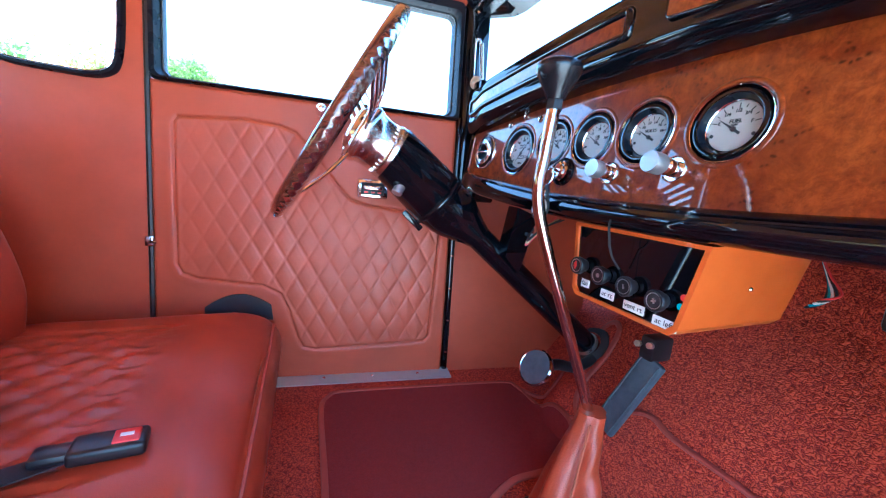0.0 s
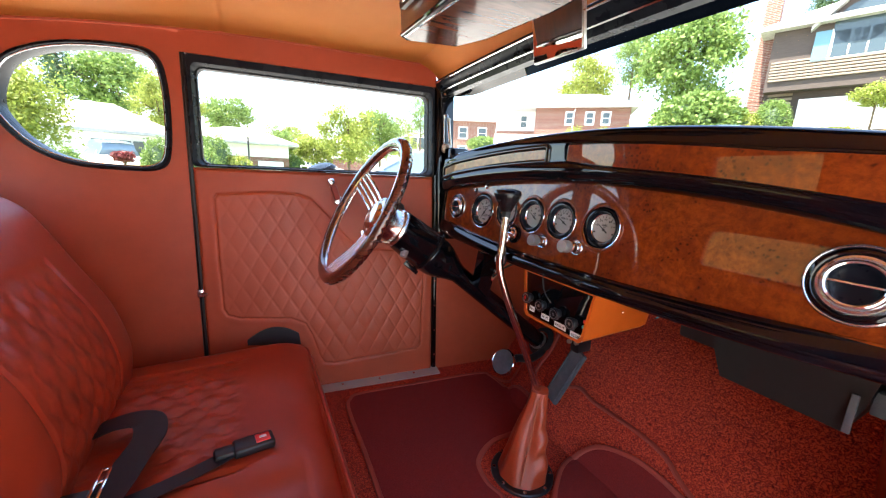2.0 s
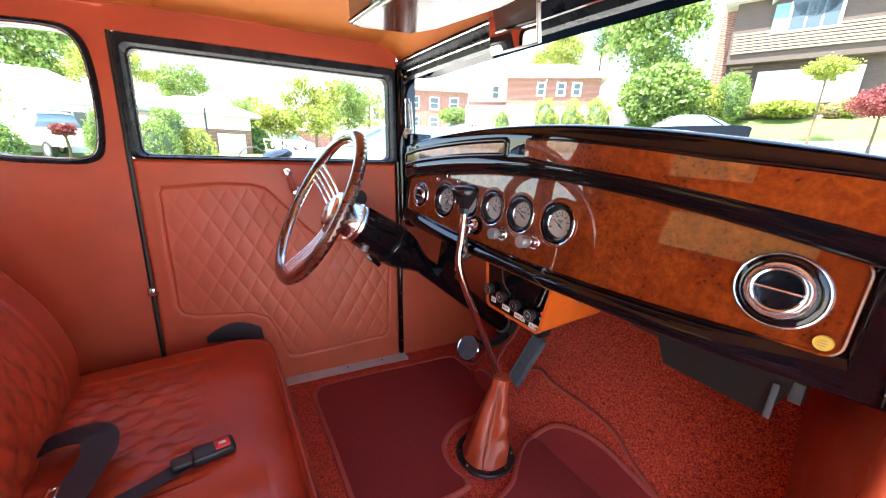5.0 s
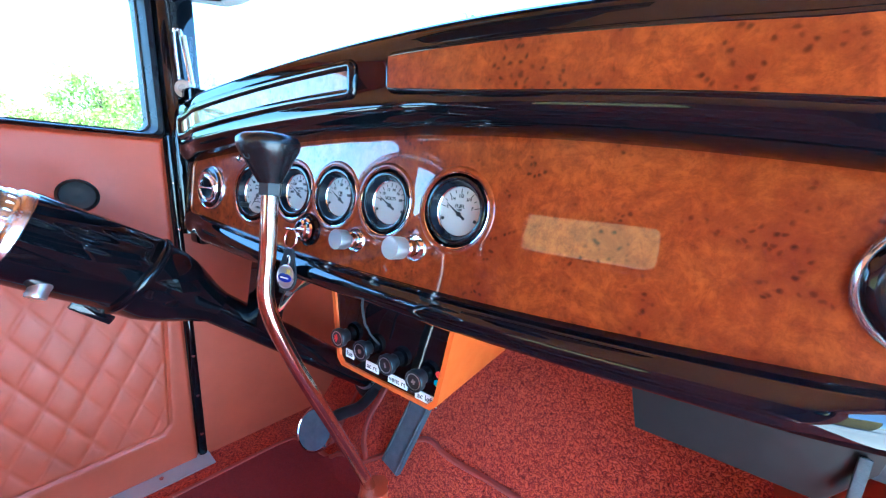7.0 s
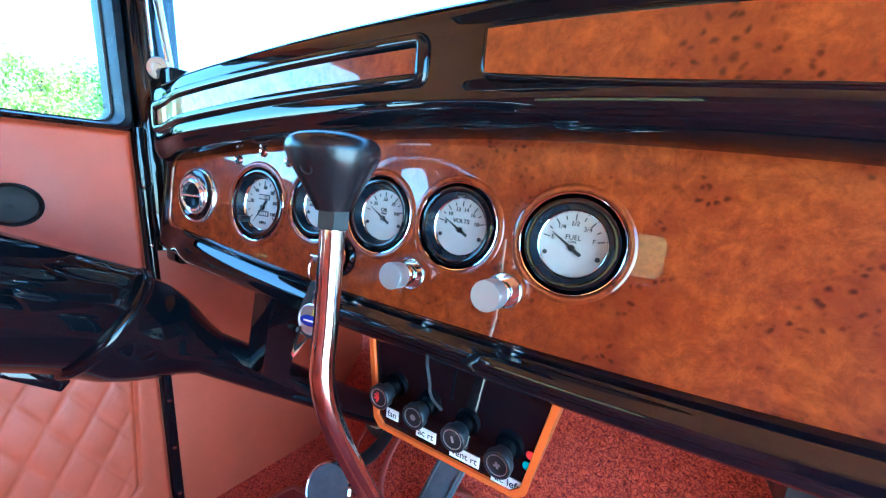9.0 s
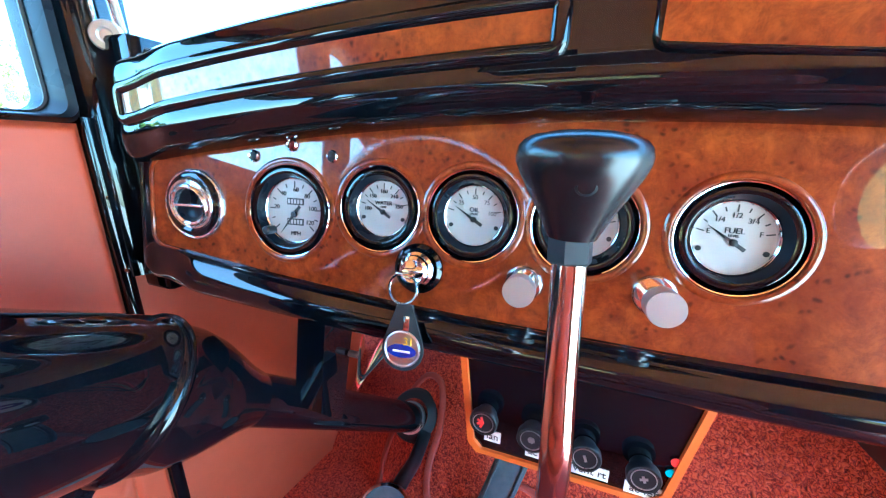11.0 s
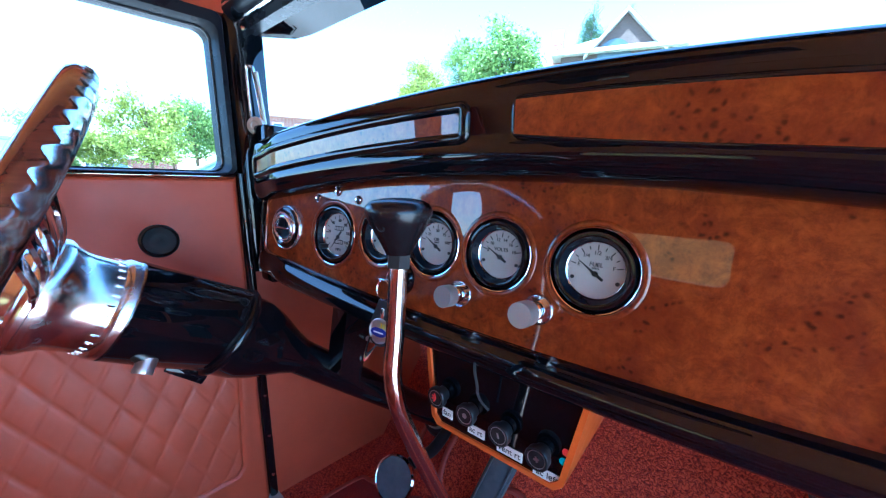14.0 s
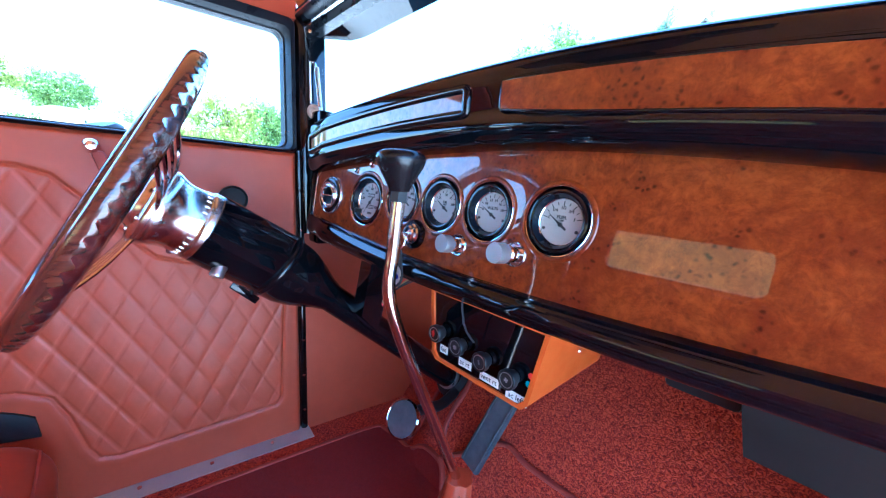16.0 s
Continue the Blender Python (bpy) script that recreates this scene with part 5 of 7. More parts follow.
f.append(tuple(rows_ * seg + j for j in range(seg)))
mesh_object("leather_boot", v, f, boot_leather, bt, "", 60)
Shape().sweep([bc.lerp(tc, 0.04 + 0.92 * q / 10) + Vector((-0.7, -0.72, 0)) * (0.058 * (1 - 0.04 - 0.92 * q / 10) ** 1.1 + 0.0225 * (0.04 + 0.92 * q / 10) + 0.003) for q in range(11)], 0.0018, 5).put("seam", thread, bt)
Shape().lathe([(0.056, 0.0), (0.074, 0.0), (0.074, 0.004), (0.072, 0.006), (0.060, 0.006), (0.056, 0.004)], pose(bc.x, bc.y, 0.002), 48, False).put("ring", satin_black, bt, "black retaining ring")
for q in range(8):
    a = 2 * math.pi * q / 8 + 0.2
    Shape().lathe([(0.0045, 0), (0.004, 0.002), (0, 0.003)], pose(bc.x + 0.066 * math.cos(a), bc.y + 0.066 * math.sin(a), 0.008), 10, False).put("screw", chrome, bt)

# ---------------------------------------------------------------- pedals
bp = thing("brake_pedal", "round chrome-edged brake pedal with a grey rubber pad", "pedal", (0.534, 0.624, 0.15))
mb = aim((0.536, 0.624, 0.15), (-0.82, -0.18, 0.5))
Shape().lathe([(0.038, -0.008), (0.040, -0.002), (0.040, 0.004), (0.037, 0.007), (0.035, 0.005)], mb, 40, False).put("rim", chrome, bp, "chrome edge")
Shape().lathe([(0, 0.0065), (0.0355, 0.006), (0.0355, -0.006), (0, -0.008)], mb, 40, False).put("pad", pad_rubber, bp, "grey rubber pad")
Shape().sweep(smooth_line([(0.54, 0.624, 0.147), (0.59, 0.626, 0.15), (0.65, 0.63, 0.135), (0.70, 0.632, 0.15)], 5), 0.012, 12).put("arm", satin_black, bp)
ap = thing("accelerator_pedal", "long grey rubber accelerator pedal", "pedal", (0.63, 0.48, 0.08))
c0, c1 = Vector((0.612, 0.497, 0.085)), Vector((0.652, 0.450, 0.245))
md = aim((c0 + c1) / 2, (c1 - c0), (-1, 0, 0.3))
Shape().box((0.048, 0.014, (c1 - c0).length), md, 0.004).put("pad", pad_rubber, ap, "grey rubber pad")
for sx in (-0.018, 0.018):
    Shape().box((0.003, 0.004, (c1 - c0).length * 0.96), md @ Matrix.Translation((sx, -0.008 if (md.to_3x3() @ Vector((0, -1, 0))).x < 0 else 0.008, 0)), 0.001).put("rib", pad_rubber, ap)
Shape().box((0.05, 0.03, 0.045), pose(0.665, 0.462, 0.262), 0.006).put("pivot", satin_black, ap, "black pedal pivot")
for q in range(2):
    Shape().lathe([(0.006, 0), (0.006, 0.008), (0, 0.009)], aim((0.638, 0.452 + 0.024 * q, 0.272 - 0.006 * q), (-1, -0.2, 0.2)), 8, False).put("bolt", brushed, ap)

# ---------------------------------------------------------------- mats on the floor
def on_floor(x, y, up):
    return Vector((x, y, floor_z(x, y) + up)) + (Vector((-0.6, 0, 0.3)) * up if x > toe_x(y) else Vector((0, 0, 0)))


def floor_mat(loop, label):
    mt = thing("floor_mat", label, "floor mat", (sum(p[0] for p in loop) / len(loop), sum(p[1] for p in loop) / len(loop), 0.0), group="floor mats")
    ln = [(p.x, p.y) for p in smooth_line([(a, b, 0) for a, b in loop], 6, True)]
    xs = [p[0] for p in ln]
    bm = bmesh.new()
    vs_ = [bm.verts.new((a, b, 0)) for a, b in ln]
    bm.faces.new(vs_)
    bmesh.ops.triangulate(bm, faces=bm.faces[:])
    for cut in (0.58,):
        bmesh.ops.bisect_plane(bm, geom=bm.verts[:] + bm.edges[:] + bm.faces[:], plane_co=(cut, 0, 0), plane_no=(1, 0, 0))
    for q in bm.verts:
        p = on_floor(q.co.x, q.co.y, 0.0085)
        q.co = p
    bm.normal_update()
    if sum(fc.normal.z for fc in bm.faces) < 0:
        bmesh.ops.reverse_faces(bm, faces=bm.faces[:])
    bm.verts.index_update()
    sh = Shape().add([q.co.copy() for q in bm.verts], [tuple(q.index for q in fc.verts) for fc in bm.faces])
    bm.free()
    sh.put("pile_face", plush_mat, mt, "dark red cut pile")
    Shape().sweep([on_floor(a, b, 0.006) for a, b in ln], 0.0058, 8, True, (1.15, 0.9)).put("binding", binding_mat, mt, "stitched leather edge binding")


floor_mat([(0.102, 0.40), (0.106, 0.60), (0.108, 0.78), (0.125, 0.83), (0.17, 0.845), (0.40, 0.822), (0.575, 0.80), (0.60, 0.77), (0.606, 0.70), (0.612, 0.60), (0.60, 0.555), (0.55, 0.515), (0.49, 0.505), (0.42, 0.500), (0.352, 0.46), (0.335, 0.40), (0.345, 0.35), (0.32, 0.33), (0.2, 0.34), (0.115, 0.36)], "dark red pile driver's floor mat with bound edges")
floor_mat([(0.13, 0.27), (0.30, 0.265), (0.42, 0.285), (0.47, 0.318), (0.525, 0.355), (0.575, 0.367), (0.615, 0.335), (0.634, 0.27), (0.638, 0.20), (0.63, 0.10), (0.62, -0.02), (0.58, -0.07), (0.3, -0.10), (0.14, -0.08), (0.11, 0.0), (0.11, 0.2)], "dark red pile passenger floor mat with bound edges")
tb = [on_floor(x, y, 0.004) for x, y in ((0.612, 0.585), (0.64, 0.53), (0.668, 0.485), (0.678, 0.45), (0.672, 0.40), (0.672, 0.29), (0.667, 0.21), (0.648, 0.15), (0.632, 0.08))]
tagged(Shape().sweep(smooth_line(tb, 6), 0.0055, 8, False, (1.2, 0.8)).put("trim", binding_mat), "bound edge of the toe board carpet", "trim", kind="structure")
tb = [on_floor(x, y, 0.004) for x, y in ((0.60, 0.78), (0.64, 0.72), (0.67, 0.715), (0.71, 0.72), (0.755, 0.70), (0.77, 0.66), (0.755, 0.62), (0.71, 0.605), (0.67, 0.61), (0.64, 0.60), (0.62, 0.57))]
tagged(Shape().sweep(smooth_line(tb, 6), 0.0055, 8, False, (1.2, 0.8)).put("trim", binding_mat), "bound carpet edge round the column hole", "trim", kind="structure")

# ---------------------------------------------------------------- bench seat
seat = thing("bench_seat", "terracotta leather bench seat with quilted centre panels", "seat", (-0.2, YC, 0.0))
prof = [(-0.47, 0.03), (-0.47, 0.19), (-0.40, 0.205), (-0.30, 0.207), (-0.20, 0.21), (-0.10, 0.212), (-0.05, 0.21), (-0.015, 0.20), (0.01, 0.182), (0.022, 0.155), (0.022, 0.12), (0.014, 0.06), (0.008, 0.005)]
pp = smooth_line([(a, b, 0) for a, b in prof], 8)
ys = []
YA, YB = -0.165, 0.905
n_y = 260
v, f = [], []
stitch_x = -0.155
for j in range(n_y + 1):
    u = j / n_y
    y = YA + (YB - YA) * u
    e = min(y - YA, YB - y)
    rnd = 1 - (1 - min(e / 0.06, 1)) ** 2.4
    for i, p in enumerate(pp):
        x, z = p.x, p.y
        dz = 0.0
        if z > 0.18 and x < 0.0:
            dz += -0.02 / (1 + math.exp((y - 0.66) / 0.04)) + 0.004 * math.exp(-(((y - 0.62) / 0.25) ** 2)) - 0.010 * math.exp(-(((y - YC) / 0.05) ** 2)) * (1 if x < -0.05 else 0.5)
            region = min(x + 0.45, stitch_x - x)
            ry = min(y - 0.45, 0.80 - y) if y > YC else min(y + 0.07, 0.30 - y)
            q = min(region, ry)
            if q > 0:
                a_, b_ = x / 0.06 + y / 0.06, x / 0.06 - y / 0.06
                dd = min(abs(a_ - round(a_)), abs(b_ - round(b_)))
                dz += min(q / 0.01, 1) * (0.0068 * min(dd * 3.0, 1) ** 0.65 - 0.0050)
            elif q > -0.007:
                dz -= 0.005
            dz += 0.0018 * noise.noise((x * 9, y * 9, 0)) + 0.0025 * math.sin(26 * (x + 0.35 * y)) * math.exp(-(((y - 0.52) / 0.1) ** 2)) * math.exp(-((x / 0.08) ** 2))
        k_ = 0.82 + 0.18 * rnd if z > 0.1 else 1.0
        v.append((x - (1 - rnd) * 0.05 * (1 if x > -0.1 else 0), y, 0.02 + (z - 0.02) * k_ + dz if z > 0.03 else z))
    if j:
        m_ = len(pp)
        f += [((j - 1) * m_ + i, (j - 1) * m_ + i + 1, j * m_ + i + 1, j * m_ + i) for i in range(m_ - 1)]
m_ = len(pp)
f.append(tuple(range(m_)))
f.append(tuple(n_y * m_ + i for i in range(m_ - 1, -1, -1)))
mesh_object("cushion", v, f, leather_seat, seat, "smooth leather cushion with a quilted insert", 60)
pipe = [(0.009 - (0.05 * (1 - min((YB - 0.004 - y) / 0.06, 1)) ** 2.4 if y > 0.8 else 0), y, 0.186 - (0.03 * (1 - min((YB - y) / 0.06, 1)) ** 2.4 if y > 0.8 else 0)) for y in [YA + 0.02 + (YB - YA - 0.03) * q / 50 for q in range(51)]]
Shape().sweep(pipe, 0.0028, 6).put("piping", binding_mat, seat, "sewn piping along the front edge")

bprof = [(-0.385, 0.17), (-0.372, 0.24), (-0.372, 0.30), (-0.395, 0.39), (-0.44, 0.48), (-0.475, 0.55), (-0.505, 0.598), (-0.545, 0.622), (-0.59, 0.62), (-0.625, 0.60), (-0.64, 0.5), (-0.60, 0.17)]
bp_ = smooth_line([(a, b, 0) for a, b in bprof], 7)
YA2, YB2 = -0.12, 0.875
v, f = [], []
for j in range(n_y + 1):
    y = YA2 + (YB2 - YA2) * j / n_y
    e = min(y - YA2, YB2 - y)
    rnd = 1 - (1 - min(e / 0.06, 1)) ** 2.4
    for i, p in enumerate(bp_):
        x, z = p.x, p.y
        front = i < 40
        d = 0.0
        if front:
            ry = min(y - 0.47, 0.735 - y) if y > YC else min(y + 0.0, 0.28 - y)
            q = min(ry, 0.50 - z, z - 0.2)
            if q > 0:
                a_, b_ = z / 0.07 + y / 0.06, z / 0.07 - y / 0.06
                dd = min(abs(a_ - round(a_)), abs(b_ - round(b_)))
                d += min(q / 0.012, 1) * (0.0062 * min(dd * 3.0, 1) ** 0.65 - 0.0044)
            elif q > -0.007:
                d -= 0.004
            d -= 0.012 * math.exp(-(((y - YC) / 0.04) ** 2))
        zz = 0.17 + (z - 0.17) * (0.80 + 0.20 * rnd)
        v.append((-0.56 + (x + 0.56) * (0.35 + 0.65 * rnd) + d, y, zz))
    if j:
        m_ = len(bp_)
        f += [((j - 1) * m_ + i, (j - 1) * m_ + i + 1, j * m_ + i + 1, j * m_ + i) for i in range(m_ - 1)]
m_ = len(bp_)
f.append(tuple(range(m_)))
f.append(tuple(n_y * m_ + i for i in range(m_ - 1, -1, -1)))
mesh_object("backrest", v, f, leather_seat, seat, "leather backrest with rounded bolster and quilting", 60)


def strap(pts, width, parent, name="strap", side=(0, 0, 1), thick=0.0016):
    """A flat band along points, lying on its side vector's plane."""
    p = smooth_line(pts, 6)
    v, f = [], []
    for i, q in enumerate(p):
        d = (p[min(i + 1, len(p) - 1)] - p[max(i - 1, 0)]).normalized()
        up = Vector(side)
        w_ = d.cross(up).normalized() * width / 2
        n_ = w_.cross(d).normalized() * thick
        v += [q - w_, q + w_, q + w_ + n_, q - w_ + n_]
        if i:
            f += [((i - 1) * 4 + j, (i - 1) * 4 + (j + 1) % 4, i * 4 + (j + 1) % 4, i * 4 + j) for j in range(4)]
    f += [(3, 2, 1, 0), tuple((len(p) - 1) * 4 + j for j in range(4))]
    return Shape().add(v, f).put(name, webbing, parent)


bk_ = thing("seat_belt_buckle", "black seat belt buckle with a red button on its strap", "seat belt", (-0.15, 0.49, 0.21))
strap([(-0.40, 0.425, 0.195), (-0.34, 0.425, 0.198), (-0.27, 0.44, 0.198), (-0.20, 0.462, 0.2), (-0.165, 0.476, 0.203)], 0.028, bk_)
mbk = Matrix.Translation((-0.13, 0.481, 0.205)) @ Matrix.Rotation(radians(10), 4, "Z") @ Matrix.Rotation(radians(4), 4, "Y")
Shape().box((0.066, 0.036, 0.017), mbk, 0.005, 3).put("case", satin_black, bk_)
Shape().box((0.04, 0.026, 0.012), mbk @ Matrix.Translation((-0.042, 0, 0)), 0.005, 2).put("neck", satin_black, bk_)
Shape().box((0.024, 0.024, 0.006), mbk @ Matrix.Translation((0.014, 0.0, 0.0075)), 0.002).put("button", red_plastic, bk_, "red release button")
Shape().box((0.012, 0.006, 0.0006), mbk @ Matrix.Translation((0.014, 0.0, 0.0107))).put("print_bar", paper, bk_)
sb = thing("seat_belt", "black seat belt webbing looped on the cushion with a metal tongue", "seat belt", (-0.35, 0.58, 0.190))
strap([(-0.43, 0.598, 0.206), (-0.385, 0.603, 0.218), (-0.335, 0.597, 0.233), (-0.297, 0.575, 0.239), (-0.288, 0.538, 0.232), (-0.302, 0.50, 0.222), (-0.315, 0.462, 0.213), (-0.325, 0.43, 0.2095)], 0.048, sb)
mtg = Matrix.Translation((-0.336, 0.460, 0.2165)) @ Matrix.Rotation(radians(88), 4, "Z") @ Matrix.Rotation(radians(-4), 4, "Y")
for off_y, wide in ((0.0055, 0.005), (-0.0055, 0.005)):
    Shape().box((0.074, wide, 0.003), mtg @ Matrix.Translation((0, off_y, 0)), 0.001).put("tongue", chrome, sb, "bright slotted metal tongue")
for off_x in (-0.034, 0.010, 0.034):
    Shape().box((0.006, 0.0075, 0.0028), mtg @ Matrix.Translation((off_x, 0, 0)), 0.0008).put("tongue_bar", chrome, sb)
Shape().box((0.036, 0.046, 0.012), mtg @ Matrix.Translation((-0.018, 0.030, -0.003)), 0.004).put("tongue_cover", satin_black, sb)

# ---------------------------------------------------------------- windscreen bracket, mirror, overhead console
br = thing("windscreen_bracket", "slotted chrome windscreen stay on the black post", "bracket", (0.46, 0.9, 0.78))
A, B = Vector((0.471, 0.933, 0.779)), Vector((0.466, 0.939, 0.875))
dn = Vector((-0.75, -0.66, 0)).normalized()
side_ = Vector((0.66, -0.75, 0)).normalized()
loop = [A - side_ * 0.010 + Vector((0, 0, 0.004)), A - side_ * 0.006 - Vector((0, 0, 0.008)), A + side_ * 0.006 - Vector((0, 0, 0.008)), A + side_ * 0.010 + Vector((0, 0, 0.004)), B + side_ * 0.0065, B + Vector((0, 0, 0.007)), B - side_ * 0.0065]
Shape().sweep(smooth_line(loop, 6, True), 0.0042, 8, True, (1.0, 0.7)).put("stay", bright_trim, br, "slotted chrome stay")
Shape().lathe([(0.0165, -0.005), (0.0165, 0.004), (0.0145, 0.007), (0.008, 0.008), (0.006, 0.006), (0, 0.006)], aim(A + dn * 0.003, dn), 28, False).put("nut", nickel, br, "round chrome thumb nut")
Shape().sweep([A + side_ * 0.016 - Vector((0, 0, 0.006)), B + side_ * 0.012], 0.003, 8).put("arm", nickel, br, "straight chrome arm")
Shape().box((0.01, 0.004, 0.03), Matrix.Translation(A + Vector((0.004, 0.004, -0.022))), 0.001).put("foot", chrome, br)
Shape().lathe([(0.0045, 0), (0.004, 0.002), (0, 0.003)], aim((0.462, 0.944, 0.948), dn), 12, False).put("screw", chrome, br)

mi = thing("rear_view_mirror", "small rectangular rear-view mirror in a thin bright frame", "mirror", (0.43, 0.49, 0.98))
mm = aim((0.40, 0.385, 0.962), (-0.984, -0.02, -0.176))
Shape().box((0.124, 0.092, 0.008), mm, 0.002).put("frame", brushed, mi, "thin metal frame")
mirror_mat = principled("mirror glass", (0.9, 0.9, 0.9), 0.01, 1.0)
Shape().box((0.118, 0.086, 0.002), mm @ Matrix.Translation((0, 0, 0.0042))).put("glass", mirror_mat, mi, "mirror glass")
Shape().sweep([(0.406, 0.382, 0.99), (0.412, 0.382, 1.035)], 0.005, 8).put("stem", chrome, mi)

oc = thing("overhead_console", "glossy dark veneer overhead console with a recessed radio", "console", (0.27, 0.40, 0.97))
plan = [(0.168, 0.565, 0.957), (0.163, 0.555, 0.956), (0.160, 0.320, 0.947), (0.166, 0.306, 0.946), (0.180, 0.290, 0.946), (0.276, 0.176, 0.944), (0.288, 0.168, 0.945), (0.302, 0.180, 0.946), (0.315, 0.30, 0.950), (0.305, 0.48, 0.956), (0.28, 0.55, 0.958), (0.185, 0.577, 0.958)]
n_ = len(plan)
low_ = [Vector(q) for q in plan]
cen_ = Vector((0.24, 0.39, 0.96))
in_ = [q + (Vector((cen_.x, cen_.y, q.z)) - q).normalized() * 0.010 - Vector((0, 0, 0.004)) for q in low_]
top_ = [Vector((q.x - (0.010 if q.x < 0.2 else 0), q.y, 1.092)) for q in low_]
Shape().add(top_ + low_ + in_, [(i + n_, (i + 1) % n_ + n_, (i + 1) % n_, i) for i in range(n_)] + [(i + 2 * n_, (i + 1) % n_ + 2 * n_, (i + 1) % n_ + n_, i + n_) for i in range(n_)] + [tuple(range(3 * n_ - 1, 2 * n_ - 1, -1))]).put("case", console_wood, oc, "glossy dark veneer case", 30)
Shape().add([q - Vector((0, 0, 0.0015)) for q in in_], [tuple(range(n_ - 1, -1, -1))]).put("lower_plate", polished_plate, oc, "polished dark veneer lower face")
Shape().sweep(low_, 0.0032, 8, True).put("edge_bead", black_paint, oc, "dark rounded edge bead")
Shape().sweep([in_[q] - Vector((0, 0, 0.001)) for q in (1, 2)], 0.0022, 8).put("edge_strip", chrome, oc, "thin bright lower strip")
mr_ = aim((0.1535, 0.43, 1.022), (-0.99, 0.0, -0.075))
hole = round_rect(-0.098, -0.036, 0.098, 0.036, 0.006, 3)
inner_ = round_rect(-0.086, -0.026, 0.086, 0.026, 0.004, 3)
Shape().hoop([[mr_ @ Vector((a_, b_, 0.0)) for a_, b_ in hole], [mr_ @ Vector((a_, b_, 0.008)) for a_, b_ in hole], [mr_ @ Vector((a_, b_, 0.006)) for a_, b_ in inner_], [mr_ @ Vector((a_, b_, 0.0)) for a_, b_ in inner_]]).put("radio_bezel", console_wood, oc, "raised veneer radio bezel", 30)
Shape().sweep([mr_ @ Vector((a_, b_, 0.0065)) for a_, b_ in inner_], 0.0018, 6, True).put("radio_trim", chrome, oc, "thin bright radio trim")
Shape().box((0.172, 0.052, 0.003), mr_ @ Matrix.Translation((0, 0, 0.0005)), 0.001).put("radio_face", black_paint, oc, "black radio face")
Shape().box((0.085, 0.020, 0.002), mr_ @ Matrix.Translation((0.012, 0.008, 0.0022))).put("radio_window", pad_rubber, oc)
Shape().lathe([(0.013, 0.001), (0.013, 0.014), (0.010, 0.017), (0, 0.017)], mr_ @ Matrix.Translation((-0.062, 0.002, 0)), 24, False).put("radio_knob", alu, oc)
Shape().lathe([(0.009, 0.001), (0.009, 0.010), (0.007, 0.012), (0, 0.012)], mr_ @ Matrix.Translation((0.07, -0.004, 0)), 20, False).put("radio_knob", alu, oc)
for q in range(5):
    Shape().box((0.013, 0.006, 0.004), mr_ @ Matrix.Translation((-0.026 + 0.017 * q, -0.014, 0.003)), 0.001).put("radio_button", brushed, oc)

dl = thing("roof_mirror_panel", "flat smoked mirror panel on the headlining beside the console", "mirror panel", (0.05, 0.52, 1.06))
plate = round_rect(-0.16, 0.44, 0.150, 0.60, 0.025, 5)
Shape().prism([Vector((a_, b_, 1.060)) for a_, b_ in plate], (0, 0, 0.03)).put("rim", black_paint, dl, "black rim")
Shape().prism([Vector((-0.005 + (a_ + 0.005) * 0.96, 0.52 + (b_ - 0.52) * 0.93, 1.0575)) for a_, b_ in plate], (0, 0, 0.004)).put("glass", mirror_tint, dl, "smoked mirror glass")

# ---------------------------------------------------------------- outside: ground
E0 = Vector((-0.1, -0.25, 0.73))
PROFILE = [(0, -0.45), (3, -0.45), (9.5, -0.1), (15.5, 0.48), (18, 0.85), (20.5, 1.05), (21.5, 1.8), (24, 2.8), (32, 3.3), (60, 3.6), (900, 3.6)]


def ground_z(x, y):
    az, d = math.degrees(math.atan2(y - E0.y, x - E0.x)), math.hypot(x - E0.x, y - E0.y)
    k = 1 - min(max((abs(az - 10) - 42) / 24, 0), 1) * 0.94
    for (a, ha), (b, hb) in zip(PROFILE, PROFILE[1:]):
        if d <= b:
            return -0.45 + k * (ha + (hb - ha) * (d - a) / (b - a) + 0.45)
    return -0.45 + k * 4.0


def spot(az, d, el=None):
    a = radians(az)
    x, y = E0.x + d * math.cos(a), E0.y + d * math.sin(a)
    return Vector((x, y, ground_z(x, y) if el is None else E0.z + d * math.tan(radians(el))))


concrete = relief(mottle(principled("pale concrete", (0.5, 0.48, 0.44), 0.85), [(0.3, (0.44, 0.42, 0.39)), (0.7, (0.56, 0.54, 0.5))], 1.5), 40, 0.3, 0.01)
lawn_mat = relief(mottle(principled("lawn", (0.12, 0.2, 0.04), 0.9), [(0.3, (0.09, 0.16, 0.03)), (0.7, (0.17, 0.25, 0.055))], 3.0, 6), 90, 0.8, 0.03)
brick_mat = principled("red brick", (0.3, 0.12, 0.08), 0.85)
bn, bl = brick_mat.node_tree.nodes, brick_mat.node_tree.links
bco, bsep, badd, bcom, btex = bn.new("ShaderNodeTexCoord"), bn.new("ShaderNodeSeparateXYZ"), bn.new("ShaderNodeMath"), bn.new("ShaderNodeCombineXYZ"), bn.new("ShaderNodeTexBrick")
bl.new(bco.outputs["Object"], bsep.inputs[0])
bl.new(bsep.outputs["X"], badd.inputs[0])
bl.new(bsep.outputs["Y"], badd.inputs[1])
bl.new(badd.outputs[0], bcom.inputs["X"])
bl.new(bsep.outputs["Z"], bcom.inputs["Y"])
bl.new(bcom.outputs[0], btex.inputs["Vector"])
btex.inputs["Scale"].default_value, btex.inputs["Mortar Size"].default_value = 1.0, 0.012
btex.inputs["Brick Width"].default_value, btex.inputs["Row Height"].default_value = 0.24, 0.08
